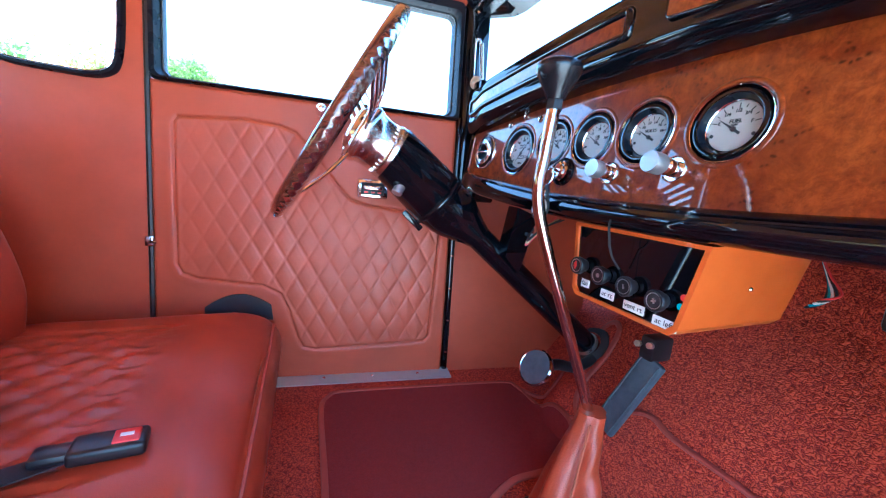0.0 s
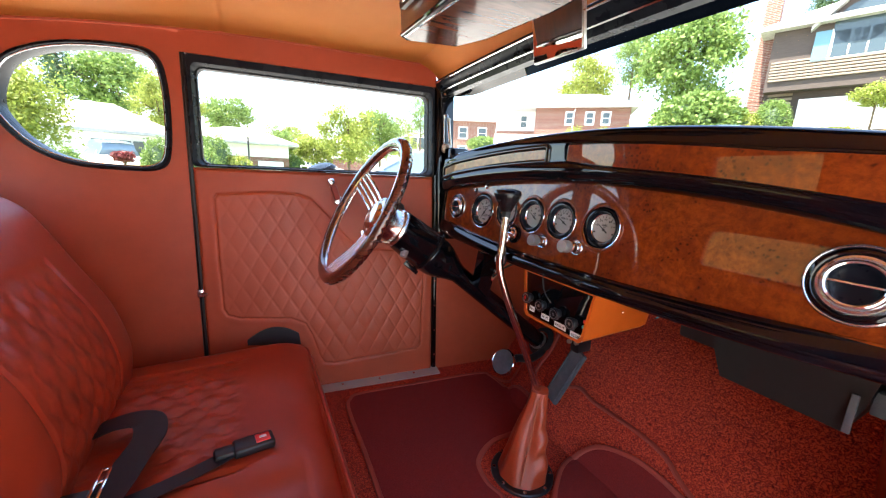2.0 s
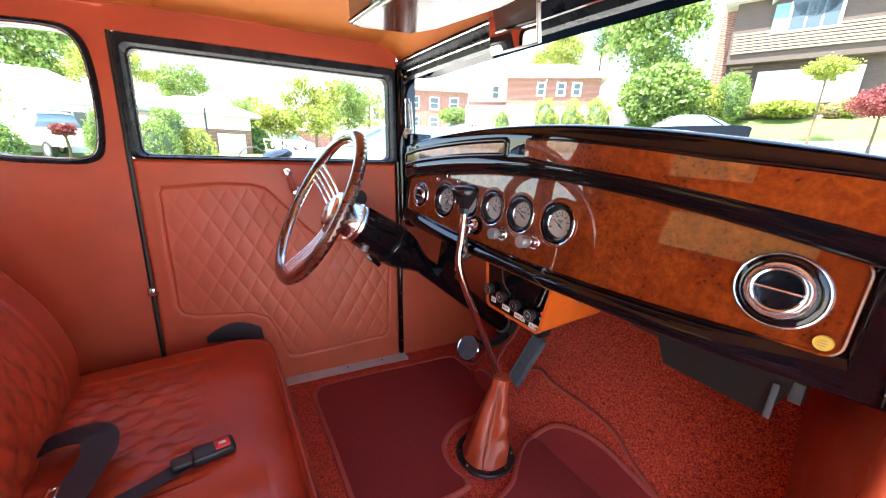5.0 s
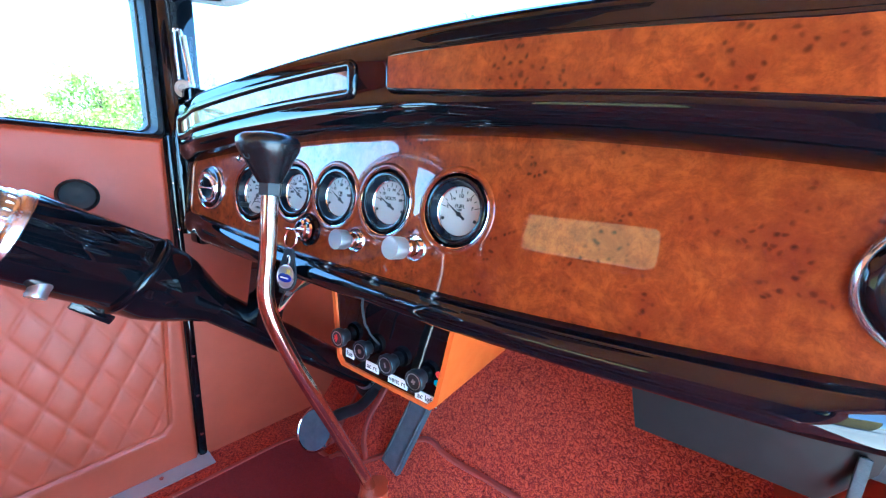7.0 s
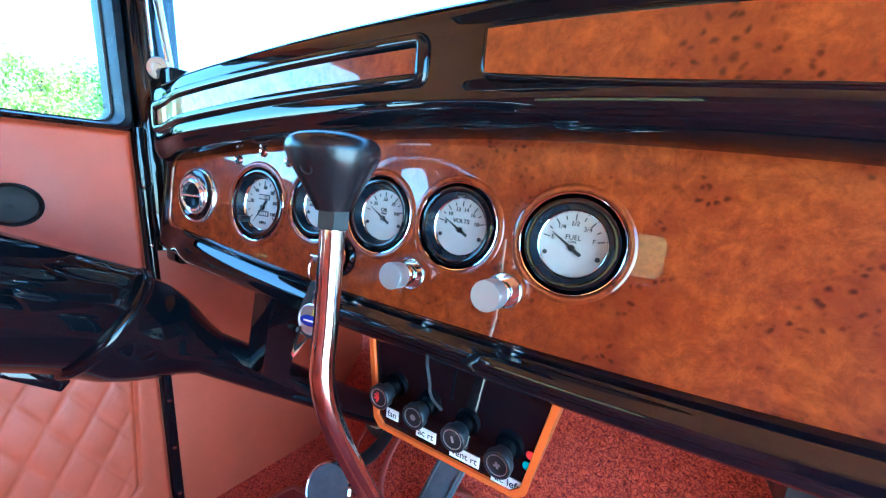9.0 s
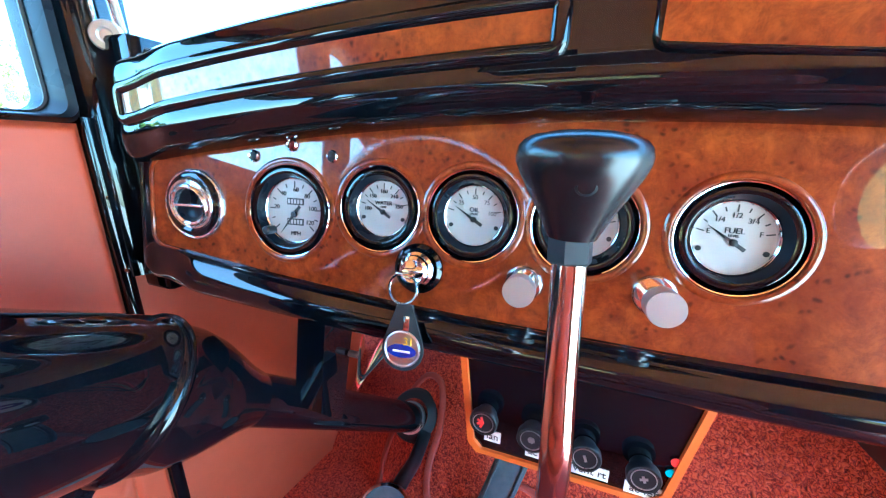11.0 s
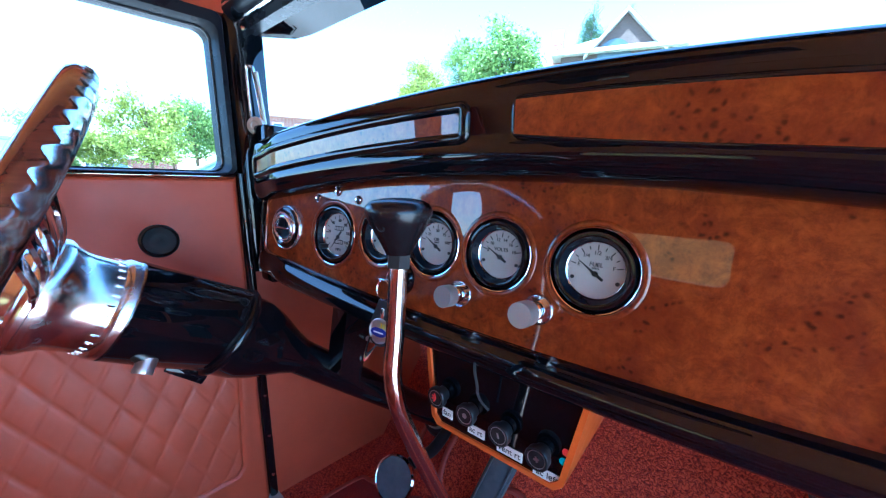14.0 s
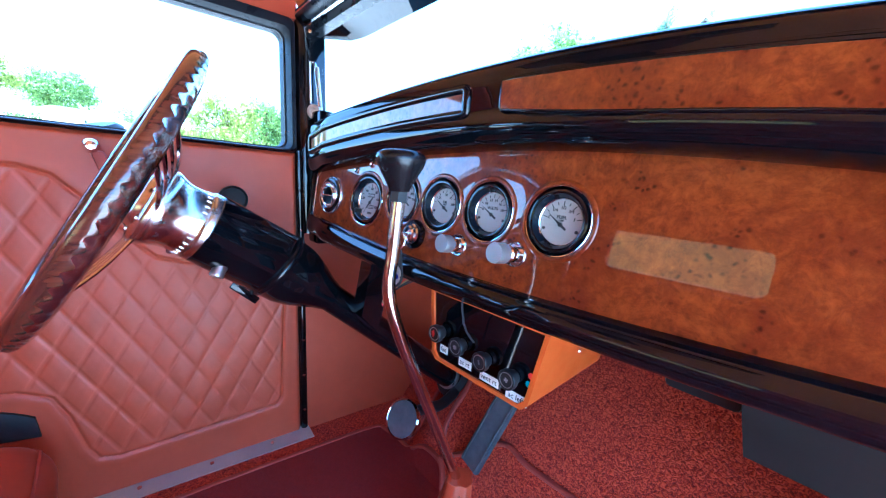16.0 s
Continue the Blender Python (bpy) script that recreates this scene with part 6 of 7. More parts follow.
btex.inputs["Color1"].default_value, btex.inputs["Color2"].default_value, btex.inputs["Mortar"].default_value = (0.20, 0.068, 0.044, 1), (0.14, 0.050, 0.033, 1), (0.26, 0.21, 0.17, 1)
bl.new(btex.outputs["Color"], bn["Principled BSDF"].inputs["Base Color"])
siding_mat = mottle(principled("brown siding", (0.12, 0.085, 0.07), 0.8), [(0.3, (0.05, 0.036, 0.03)), (0.7, (0.075, 0.055, 0.045))], 3, stretch=(1, 1, 12))
batten_mat = mottle(principled("weathered battens", (0.36, 0.28, 0.21), 0.8), [(0.3, (0.17, 0.13, 0.10)), (0.7, (0.24, 0.19, 0.145))], 6)
white_wall = mottle(principled("white render", (0.75, 0.74, 0.7), 0.8), [(0.3, (0.7, 0.69, 0.65)), (0.7, (0.8, 0.79, 0.75))], 3)
roof_mat = mottle(principled("pale shingles", (0.4, 0.39, 0.37), 0.85), [(0.3, (0.33, 0.32, 0.31)), (0.7, (0.47, 0.46, 0.44))], 6)
# blue-grey base stands in for sky reflected in the parked cars' windows
car_glass = principled("sky-lit car glass", (0.16, 0.22, 0.26), 0.06, 0.4)
pane_mat = principled("dark pane", (0.05, 0.07, 0.08), 0.08)
curtain_mat = principled("white curtain", (0.7, 0.7, 0.68), 0.8)
blue_shutter = principled("blue shutter", (0.10, 0.22, 0.28), 0.5)
bark = relief(mottle(principled("bark", (0.12, 0.08, 0.05), 0.9), [(0.3, (0.08, 0.055, 0.035)), (0.7, (0.16, 0.11, 0.07))], 12), 30, 0.6, 0.02)


def leaf_material(name, dark, light):
    m = principled(name, light, 0.6)
    n, l = m.node_tree.nodes, m.node_tree.links
    ge, rp = n.new("ShaderNodeNewGeometry"), n.new("ShaderNodeValToRGB")
    rp.color_ramp.elements[0].color, rp.color_ramp.elements[1].color = (*dark, 1), (*light, 1)
    l.new(ge.outputs["Random Per Island"], rp.inputs["Fac"])
    l.new(rp.outputs["Color"], n["Principled BSDF"].inputs["Base Color"])
    tr, mx = n.new("ShaderNodeBsdfTranslucent"), n.new("ShaderNodeMixShader")
    l.new(rp.outputs["Color"], tr.inputs["Color"])
    mx.inputs[0].default_value = 0.35
    l.new(n["Principled BSDF"].outputs[0], mx.inputs[1])
    l.new(tr.outputs[0], mx.inputs[2])
    l.new(mx.outputs[0], n["Material Output"].inputs["Surface"])
    return m


leaf_green = leaf_material("green leaves", (0.08, 0.15, 0.03), (0.24, 0.34, 0.085))
leaf_yellow = leaf_material("yellow-green leaves", (0.15, 0.2, 0.03), (0.34, 0.38, 0.075))
leaf_dark = leaf_material("dark needles and shrub core shade", (0.03, 0.07, 0.03), (0.09, 0.15, 0.06))
leaf_red = leaf_material("red maple leaves", (0.14, 0.025, 0.03), (0.32, 0.08, 0.08))
leaf_pale = leaf_material("pale blossom", (0.24, 0.20, 0.08), (0.50, 0.36, 0.22))

rad_d = [0.2, 1, 2, 3, 4.5, 6, 8, 9.5, 11, 13, 16, 20, 24, 28, 32, 40, 60, 100, 250, 900]
v = [(E0.x, E0.y, -0.45)]
f = []
for k in range(72):
    for d in rad_d:
        v.append(spot(k * 5, d))
n_ = len(rad_d)
for k in range(72):
    k2 = (k + 1) % 72
    f.append((0, 1 + k * n_, 1 + k2 * n_))
    f += [(1 + k * n_ + i, 1 + k * n_ + i + 1, 1 + k2 * n_ + i + 1, 1 + k2 * n_ + i) for i in range(n_ - 1)]
tagged(mesh_object("ground", v, f, concrete), "pale sunlit concrete driveway and street", "ground", kind="structure")


def patch(name, a0, a1, d0, d1, material, label, up=0.03):
    s = Shape().grid(lambda u, w: spot(a0 + (a1 - a0) * u, d0 + (d1 - d0) * w) + Vector((0, 0, up)), 20, 14, lambda u, w: spot(a0 + (a1 - a0) * u, d0 + (d1 - d0) * w) - Vector((0, 0, 0.1)))
    return tagged(s.put(name, material), label, "lawn", kind="structure")


patch("lawn_house", -30, 35, 20.7, 40, lawn_mat, "bright sunlit lawn rising to the houses")
patch("lawn_verge", -30, 22.5, 12, 20.6, lawn_mat, "bright sunlit lawn beside the street")
patch("lawn_corner", 70, 96, 16, 34, lawn_mat, "lawn in front of a brick bungalow")
patch("lawn_far", 98, 125, 9, 40, lawn_mat, "lawn with shrubs across the drive")


tan_render = mottle(principled("tan render", (0.54, 0.36, 0.12), 0.85), [(0.3, (0.50, 0.33, 0.10)), (0.7, (0.58, 0.39, 0.13))], 2.5)
tagged(Shape().box((0.3, 6.7, 3.2), pose(-5.2, -0.2, 1.1)).put("wall_garage", tan_render), "plain tan rendered wall behind the car", "wall", kind="structure")


# ---------------------------------------------------------------- outside: plants
def leaf_cloud(centres, count, size, spread, seed):
    rng = np.random.default_rng(seed)
    c = np.array(centres)[rng.integers(0, len(centres), count)]
    p = c + rng.normal(0, 1, (count, 3)) * np.array(spread)
    a = rng.normal(0, 1, (count, 3))
    a /= np.linalg.norm(a, axis=1)[:, None]
    b = np.cross(a, rng.normal(0, 1, (count, 3)))
    b /= np.linalg.norm(b, axis=1)[:, None]
    s = size * rng.uniform(0.6, 1.3, (count, 1))
    q = np.stack([p - a * s, p - b * s * 0.55, p + a * s, p + b * s * 0.55], 1).reshape(-1, 3)
    return [tuple(x) for x in q], [(4 * i, 4 * i + 1, 4 * i + 2, 4 * i + 3) for i in range(count)]


SEED = [10]


def tree(az, d, el_low, el_top, width, leaf, label, name="tree", clumps=60, leaves=2600, trunk=True, cone=False, weep=False):
    """A tree whose crown spans the given elevations and width in degrees as seen from the car."""
    SEED[0] += 1
    rng = np.random.default_rng(SEED[0])
    base = spot(az, d)
    zl, zt = E0.z + d * math.tan(radians(el_low)), E0.z + d * math.tan(radians(el_top))
    R, H = d * math.tan(radians(width)) / 2, (zt - zl) / 2
    t = thing(name, label, "tree" if trunk else "shrub", base)
    mid = Vector((base.x, base.y, (zl + zt) / 2))
    if trunk:
        r0 = max(0.04, H * 0.04)
        Shape().sweep([base - Vector((0, 0, 0.2)), base + Vector((0.05, 0, (mid.z - base.z) * 0.5)), mid, Vector((base.x, base.y, zt - H * 0.4))], [r0 * 1.3, r0, r0 * 0.7, r0 * 0.2], 8).put("trunk", bark, t)
        for k in range(6):
            a = k * 1.05 + rng.uniform(0, 0.5)
            s0 = Vector((base.x, base.y, zl + H * (0.1 + 0.22 * k)))
            Shape().sweep([s0, s0 + Vector((math.cos(a) * R * 0.35, math.sin(a) * R * 0.35, H * 0.2)), s0 + Vector((math.cos(a) * R * 0.75, math.sin(a) * R * 0.75, H * 0.4))], [r0 * 0.5, r0 * 0.35, r0 * 0.1], 6).put("limb", bark, t)
    cs = []
    for k in range(clumps):
        while True:
            q = rng.uniform(-1, 1, 3)
            if cone:
                if math.hypot(q[0], q[1]) < (1 - q[2]) / 2 + 0.05:
                    break
            elif 0.25 < np.linalg.norm(q) < 1:
                break
        if weep:
            q[2] = q[2] * 0.6 + 0.3
        cs.append((mid.x + q[0] * R * 0.85, mid.y + q[1] * R * 0.85, mid.z + q[2] * H * 0.85))
    sp = (R * 0.14, R * 0.14, H * (0.4 if weep else 0.11))
    v, f = leaf_cloud(cs, leaves * 3, max(0.04, R * 0.042), sp, SEED[0])
    mesh_object("crown", v, f, leaf, t, "", 0)
    return t


def bush(az, d, el_low, el_top, width, leaf, label, leaves=1500):
    """A clipped shrub: a dark core, coloured as the shade inside, under a skin of leaves."""
    SEED[0] += 1
    rng = np.random.default_rng(SEED[0])
    base = spot(az, d)
    zt = E0.z + d * math.tan(radians(el_top))
    zl = min(base.z, E0.z + d * math.tan(radians(el_low)))
    R, H = d * math.tan(radians(width)) / 2, (zt - zl) / 2
    t = thing("shrub", label, "shrub", base)
    c = Vector((base.x, base.y, (zl + zt) / 2))
    v, f = [], []
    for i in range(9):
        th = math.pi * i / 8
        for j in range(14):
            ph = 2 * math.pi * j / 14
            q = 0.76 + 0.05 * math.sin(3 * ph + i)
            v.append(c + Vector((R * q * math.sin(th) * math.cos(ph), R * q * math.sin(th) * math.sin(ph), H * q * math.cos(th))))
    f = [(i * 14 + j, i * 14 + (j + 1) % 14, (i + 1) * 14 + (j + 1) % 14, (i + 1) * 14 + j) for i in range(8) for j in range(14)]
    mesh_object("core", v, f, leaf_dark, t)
    n = rng.normal(0, 1, (420, 3))
    n /= np.linalg.norm(n, axis=1)[:, None]
    wob = 1 + 0.06 * np.sin(n[:, :1] * 7 + n[:, 1:2] * 5)
    cs = np.array(c) + n * np.array([R, R, H]) * 0.94 * wob
    v, f = leaf_cloud(cs, leaves * 3, max(0.03, R * 0.055), (R * 0.07, R * 0.07, H * 0.07), SEED[0])
    mesh_object("foliage", v, f, leaf, t, "", 0)
    return t


tree(31.5, 40, 9, 21.5, 13, leaf_green, "tall leafy green tree behind the houses", clumps=42, leaves=3600)
tree(43, 46, 10, 16.5, 8, leaf_yellow, "bright young tree behind the brick house")
tree(37.5, 44, 12, 18.5, 6, leaf_green, "leafy tree behind the brick house")
tree(19.6, 44, 17, 23.5, 4, leaf_dark, "dark spreading pine behind the gabled house", cone=True)
tree(15.2, 46, 17, 22.5, 3, leaf_dark, "dark pine behind the gabled house", cone=True)
tree(66.5, 30, 5, 11, 5, leaf_green, "small green street tree", leaves=1800)
tree(77, 26, 0.8, 9, 9, leaf_yellow, "airy young tree with yellow-green leaves beside the street", clumps=40, leaves=2400)
tree(72.5, 30, 1, 9.5, 7, leaf_green, "dense green tree beside the street", leaves=3000)
tree(81.5, 34, 0.2, 4.6, 7, leaf_yellow, "low spreading tree beside the street")
tree(87, 30, 0.4, 5.8, 5.5, leaf_green, "round leafy tree by the bungalow", leaves=2400)
tree(69.5, 34, 0.5, 8.2, 6, leaf_yellow, "airy bright tree beside the street", clumps=50, leaves=1500)
tree(75, 38, 0.5, 7.6, 7, leaf_yellow, "airy bright tree beyond the street", clumps=50, leaves=1500)
tree(84.5, 44, 1.0, 5.6, 6, leaf_yellow, "bright tree beyond the street", leaves=1800)
tree(92.5, 46, 4, 8.5, 7, leaf_green, "tree behind the bungalow")
tree(97.5, 40, 4, 9.5, 6, leaf_yellow, "tree behind the bungalow")
tree(103, 34, 4, 12, 9, leaf_green, "tall dense trees behind a white house", clumps=44, leaves=3600)
tree(99.5, 26, 2.5, 10, 6, leaf_yellow, "bright leafy tree by the drive", leaves=2800)
tree(107.5, 36, 6, 13, 6, leaf_dark, "dark conifer behind a white house", cone=True, leaves=3000)
tree(111, 14, -2, 7.5, 9, leaf_yellow, "weeping tree with hanging foliage", weep=True, leaves=4200, clumps=44)
tree(117, 18, 0, 9, 10, leaf_green, "leafy tree by the drive", leaves=2600)
tree(14.8, 20, 8.2, 10.6, 4.6, leaf_yellow, "small clipped lollipop tree on the lawn", leaves=1800)
tree(10.2, 19.5, 4.4, 7.8, 5.4, leaf_red, "low red Japanese maple on the lawn", leaves=2400)
tree(103.2, 16, -0.6, 0.8, 2.4, leaf_red, "low red maple by the white house", leaves=900)

bush(29.5, 23, 3.6, 10.9, 9.5, leaf_green, "large loose green shrub on the bank", 4200)
bush(25.2, 22.6, 4.4, 8.6, 4.5, leaf_yellow, "rounded yellow-green shrub on the bank", 1800)
bush(22.4, 22.8, 4.8, 9.6, 3.6, leaf_green, "tall clipped columnar shrub", 2400)
for az, w_, e0, e1, lf in ((27.5, 2.4, 4.4, 6.4, leaf_yellow), (25.4, 2.2, 4.4, 6.2, leaf_pale), (20.6, 2.8, 4.6, 6.1, leaf_pale), (18.4, 1.9, 4.8, 6.3, leaf_yellow), (16.6, 2.8, 4.8, 6.2, leaf_pale), (13.4, 2.0, 4.6, 6.2, leaf_pale), (12.2, 2.4, 5, 6.6, leaf_yellow), (23, 2.4, 4.3, 5.6, leaf_yellow), (6.5, 3.5, 4, 6, leaf_yellow), (31.5, 3, 3.6, 5, leaf_pale)):
    bush(az, 23.6, e0, e1, w_, lf, "low flowering shrub in the bed before the house" if lf is leaf_pale else "low rounded yellow-green shrub in the bed", 900)
for az, w_, e1 in ((43.9, 4.0, 7.2), (40.4, 3.7, 7.1), (36.9, 4.2, 7.3), (50.0, 2.7, 5.9)):
    bush(az, 20, 4.2, e1, w_, leaf_yellow, "round clipped yellow-green bush by the white wall", 1500)
bush(17.6, 23.7, 5.4, 6.5, 6, leaf_yellow, "clipped hedge under the front windows", 1500)
bush(57, 24, 3.8, 5.6, 4.5, leaf_green, "green shrubs by the white drive", 1400)
for az, d, e0, e1, w_, lf in ((94.2, 14, -1.4, 3.6, 4.2, leaf_green), (91.5, 14, -2, 0.9, 4.4, leaf_yellow), (95.4, 13, -2.4, 1.6, 4.5, leaf_green), (84.6, 28, -1, 1.4, 3.4, leaf_green), (99.8, 15, -1.8, 2.4, 4, leaf_green), (108, 12, -3, 0.5, 4, leaf_green)):
    bush(az, d, e0, e1, w_, lf, "rounded green garden shrub beside the street", 1800)


# ---------------------------------------------------------------- outside: houses
def facing(az, d, z=None):
    """A frame at that spot: x to the viewer's right, y away from the viewer, z up."""
    p = spot(az, d)
    if z is not None:
        p.z = z
    return Matrix.Translation(p) @ Matrix.Rotation(radians(az - 90), 4, "Z")


def house_window(parent, m, x, z, w, h, rows=1, cols=2, shutter=None, fill=None):
    win = Shape().box((w + 0.16, 0.10, h + 0.16), m @ Matrix.Translation((x, -0.04, z))).put("window", white_wall, parent, "white-framed window")
    for i in range(cols):
        for j in range(rows):
            Shape().box((w / cols - 0.06, 0.04, h / rows - 0.06), m @ Matrix.Translation((x - w / 2 + (i + 0.5) * w / cols, -0.09, z - h / 2 + (j + 0.5) * h / rows))).put("pane", fill or pane_mat, win)
    if shutter:
        for sx in (-1,):
            Shape().box((w * 0.32, 0.06, h + 0.1), m @ Matrix.Translation((x + sx * (w / 2 + w * 0.2), -0.09, z))).put("shutter", shutter, win)


def gable(parent, m, x0, x1, y0, y1, z0, z1, over=0.4):
    """A roof with its ridge running away from the viewer."""
    xm = (x0 + x1) / 2
    s = Shape()
    for a, b in ((x0 - over, xm), (x1 + over, xm)):
        zz = z0 - over * (z1 - z0) / (xm - x0)
        s.add([(a, y0 - over, zz), (b, y0 - over, z1), (b, y1, z1), (a, y1, zz), (a, y0 - over, zz + 0.18), (b, y0 - over, z1 + 0.18), (b, y1, z1 + 0.18), (a, y1, zz + 0.18)], [(0, 1, 2, 3), (4, 7, 6, 5), (0, 4, 5, 1), (3, 2, 6, 7), (0, 3, 7, 4), (1, 5, 6, 2)], m)
    s.put("roof", roof_mat, parent)


def long_roof(parent, m, x0, x1, y0, y1, z0, z1, over=0.5):
    """A roof with its ridge running across the view, hipped at the ends."""
    ym, h = (y0 + y1) / 2, (z1 - z0)
    v = [(x0 - over, y0 - over, z0), (x1 + over, y0 - over, z0), (x1 + over, y1 + over, z0), (x0 - over, y1 + over, z0), (x0 + 2.0, ym, z1), (x1 - 2.0, ym, z1)]
    v += [(a, b, c + 0.15) for a, b, c in v]
    Shape().add(v, [(3, 2, 1, 0), (6, 7, 11, 10), (8, 9, 10, 11), (7, 8, 11), (9, 6, 10), (0, 1, 7, 6), (1, 2, 8, 7), (2, 3, 9, 8), (3, 0, 6, 9)], m).put("roof", roof_mat, parent)


m = facing(17, 24, 2.7)
h1 = thing("gabled_house", "brown sided two-storey house with battens and a brick chimney", "house", m.translation)
Shape().box((5.8, 6, 2.6), m @ Matrix.Translation((0.1, 3.7, 1.25))).put("wall", siding_mat, h1, "dark brown sided ground floor")
Shape().box((5.8, 6.6, 2.65), m @ Matrix.Translation((0.1, 3.3, 3.85))).put("wall", siding_mat, h1, "dark brown sided upper floor")
Shape().prism([m @ Vector(q) for q in ((-1.3, -0.05, 5.1), (2.3, -0.05, 5.1), (0.5, -0.05, 7.05))], m.to_3x3() @ Vector((0, 0.12, 0))).put("gable_wall", siding_mat, h1)
for q in range(7):
    Shape().box((5.6, 0.10, 0.09), m @ Matrix.Translation((0.1, -0.05, 3.0 + 0.13 * q)), 0.01, 1).put("batten", batten_mat, h1)
for q in range(12):
    Shape().box((0.9, 0.08, 0.12), m @ Matrix.Translation((-2.2, 0.62, 0.25 + 0.2 * q)), 0.01, 1).put("batten", batten_mat, h1)
house_window(h1, m, 0.0, 4.25, 1.6, 1.1, 1, 3, blue_shutter)
Shape().lathe([(0.85, -0.05), (0.85, 0.05), (0, 0.05)], m @ Matrix.Translation((0.0, -0.06, 5.0)) @ Matrix.Rotation(radians(90), 4, "X"), 24).put("arched_window", pane_mat, h1, "arched window in the gable")
house_window(h1, m @ Matrix.Translation((0, 0.62, 0)), 0.3, 1.45, 3.4, 1.3, 1, 4, None, curtain_mat)
long_roof(h1, m, -2.8, 3.0, 0.0, 6.8, 5.15, 7.0)
gable(h1, m, -1.3, 2.3, -0.15, 3.4, 5.15, 7.1, 0.25)
chim = Shape()
for q in range(34):
    chim.box((0.62, 0.62, 0.2), m @ Matrix.Translation((-3.15, 1.2, 0.1 + 0.205 * q)), 0.012, 1)
chim.put("chimney", brick_mat, h1, "tall brick chimney")
Shape().box((6.5, 6, 4.3), m @ Matrix.Translation((6.3, 4.5, 2.1))).put("wing", siding_mat, h1, "lower brown wing")
long_roof(h1, m, 3.1, 9.6, 1.5, 7.5, 4.3, 5.4)
for x in (4.6, 7.2):
    house_window(h1, m @ Matrix.Translation((0, 1.5, 0)), x, 3.2, 1.1, 1.2, 1, 2)
    house_window(h1, m @ Matrix.Translation((0, 1.5, 0)), x, 1.2, 1.4, 1.2, 1, 2)

m = facing(45, 30, 2.6)
h2 = thing("brick_house", "red brick two-storey house with a pale hipped roof", "house", m.translation)
Shape().box((6.6, 8, 3.4), m @ Matrix.Translation((0.9, 4, 1.6))).put("wall", brick_mat, h2, "red brick wall")
Shape().box((3.4, 7, 1.5), m @ Matrix.Translation((-3.9, 5.0, 2.55))).put("wall", white_wall, h2, "white upper wall")
Shape().box((3.4, 7, 1.9), m @ Matrix.Translation((-3.9, 5.0, 0.85))).put("wall", brick_mat, h2, "red brick lower wall")
long_roof(h2, m, -5.6, 4.2, 0, 9, 3.3, 5.0)
for x in (0.1, 1.5, 2.6):
    house_window(h2, m, x, 2.55, 0.5, 0.8, 2, 1)
house_window(h2, m @ Matrix.Translation((0, 1.5, 0)), -3.4, 2.5, 0.5, 0.9, 2, 1)
Shape().sweep([m @ Vector((0.45, -0.12, 3.2)), m @ Vector((0.35, -0.12, 2.9)), m @ Vector((0.35, -0.12, 0.2))], 0.05, 6).put("downpipe", white_wall, h2)
w1 = tagged(Shape().box((9, 0.3, 1.1), facing(44, 22.5) @ Matrix.Translation((0, 0, 0.4)), 0.05).put("garden_wall", white_wall), "long low white garden wall", "wall", kind="structure")
gg = thing("garden_gate", "dark iron gate in the white wall", "gate", spot(53, 21))
for q in range(9):
    Shape().box((0.04, 0.04, 1.2), facing(53, 21) @ Matrix.Translation((-0.6 + 0.15 * q, 0, 0.6))).put("bar", satin_black, gg)
for zz in (0.05, 1.15):
    Shape().box((1.3, 0.05, 0.06), facing(53, 21) @ Matrix.Translation((0, 0, zz))).put("gate_rail", satin_black, gg)

m = facing(60, 44)
h3 = thing("far_brick_house", "distant brick house with white windows", "house", m.translation)
Shape().box((7.5, 7, 4.6), m @ Matrix.Translation((0, 3.5, 2.2))).put("wall", brick_mat, h3)
long_roof(h3, m, -3.75, 3.75, 0, 7, 4.5, 6.2)
for x in (-2.2, 0, 2.2):
    house_window(h3, m, x, 3.2, 0.9, 1.2, 2, 1)
    house_window(h3, m, x, 1.2, 0.9, 1.0, 2, 1)
Shape().box((4.0, 3, 3.2), m @ Matrix.Translation((-5.4, 2.5, 1.5))).put("sun_room", white_wall, h3, "white glazed side room")
for q in range(4):
    Shape().box((0.7, 0.06, 1.3), m @ Matrix.Translation((-6.7 + 0.9 * q, 0.98, 1.9))).put("pane", pane_mat, h3)

m = facing(90.5, 27)
h4 = thing("brick_bungalow", "white-roofed brick bungalow with a white garage door", "house", m.translation)
Shape().box((4.6, 6, 1.5), m @ Matrix.Translation((0.2, 3, 0.7))).put("wall", brick_mat, h4)
Shape().box((4.6, 6, 0.8), m @ Matrix.Translation((0.2, 3, 1.85))).put("wall", white_wall, h4, "white upper wall")
long_roof(h4, m, -3.2, 2.6, 0, 7, 2.2, 3.3)
Shape().box((1.5, 0.1, 1.2), m @ Matrix.Translation((1.4, -0.03, 0.6)), 0.01).put("garage_door", white_wall, h4)
pl = thing("lamp_post", "slim dark garden lamp post", "lamp post", spot(90.2, 20))
Shape().sweep([spot(90.2, 20), spot(90.2, 20) + Vector((0, 0, 2.3))], 0.04, 8).put("post", satin_black, pl)
Shape().lathe([(0.05, 0), (0.14, 0.1), (0.14, 0.3), (0.04, 0.4), (0, 0.42)], Matrix.Translation(spot(90.2, 20) + Vector((0, 0, 2.3))), 10).put("lantern", white_wall, pl)

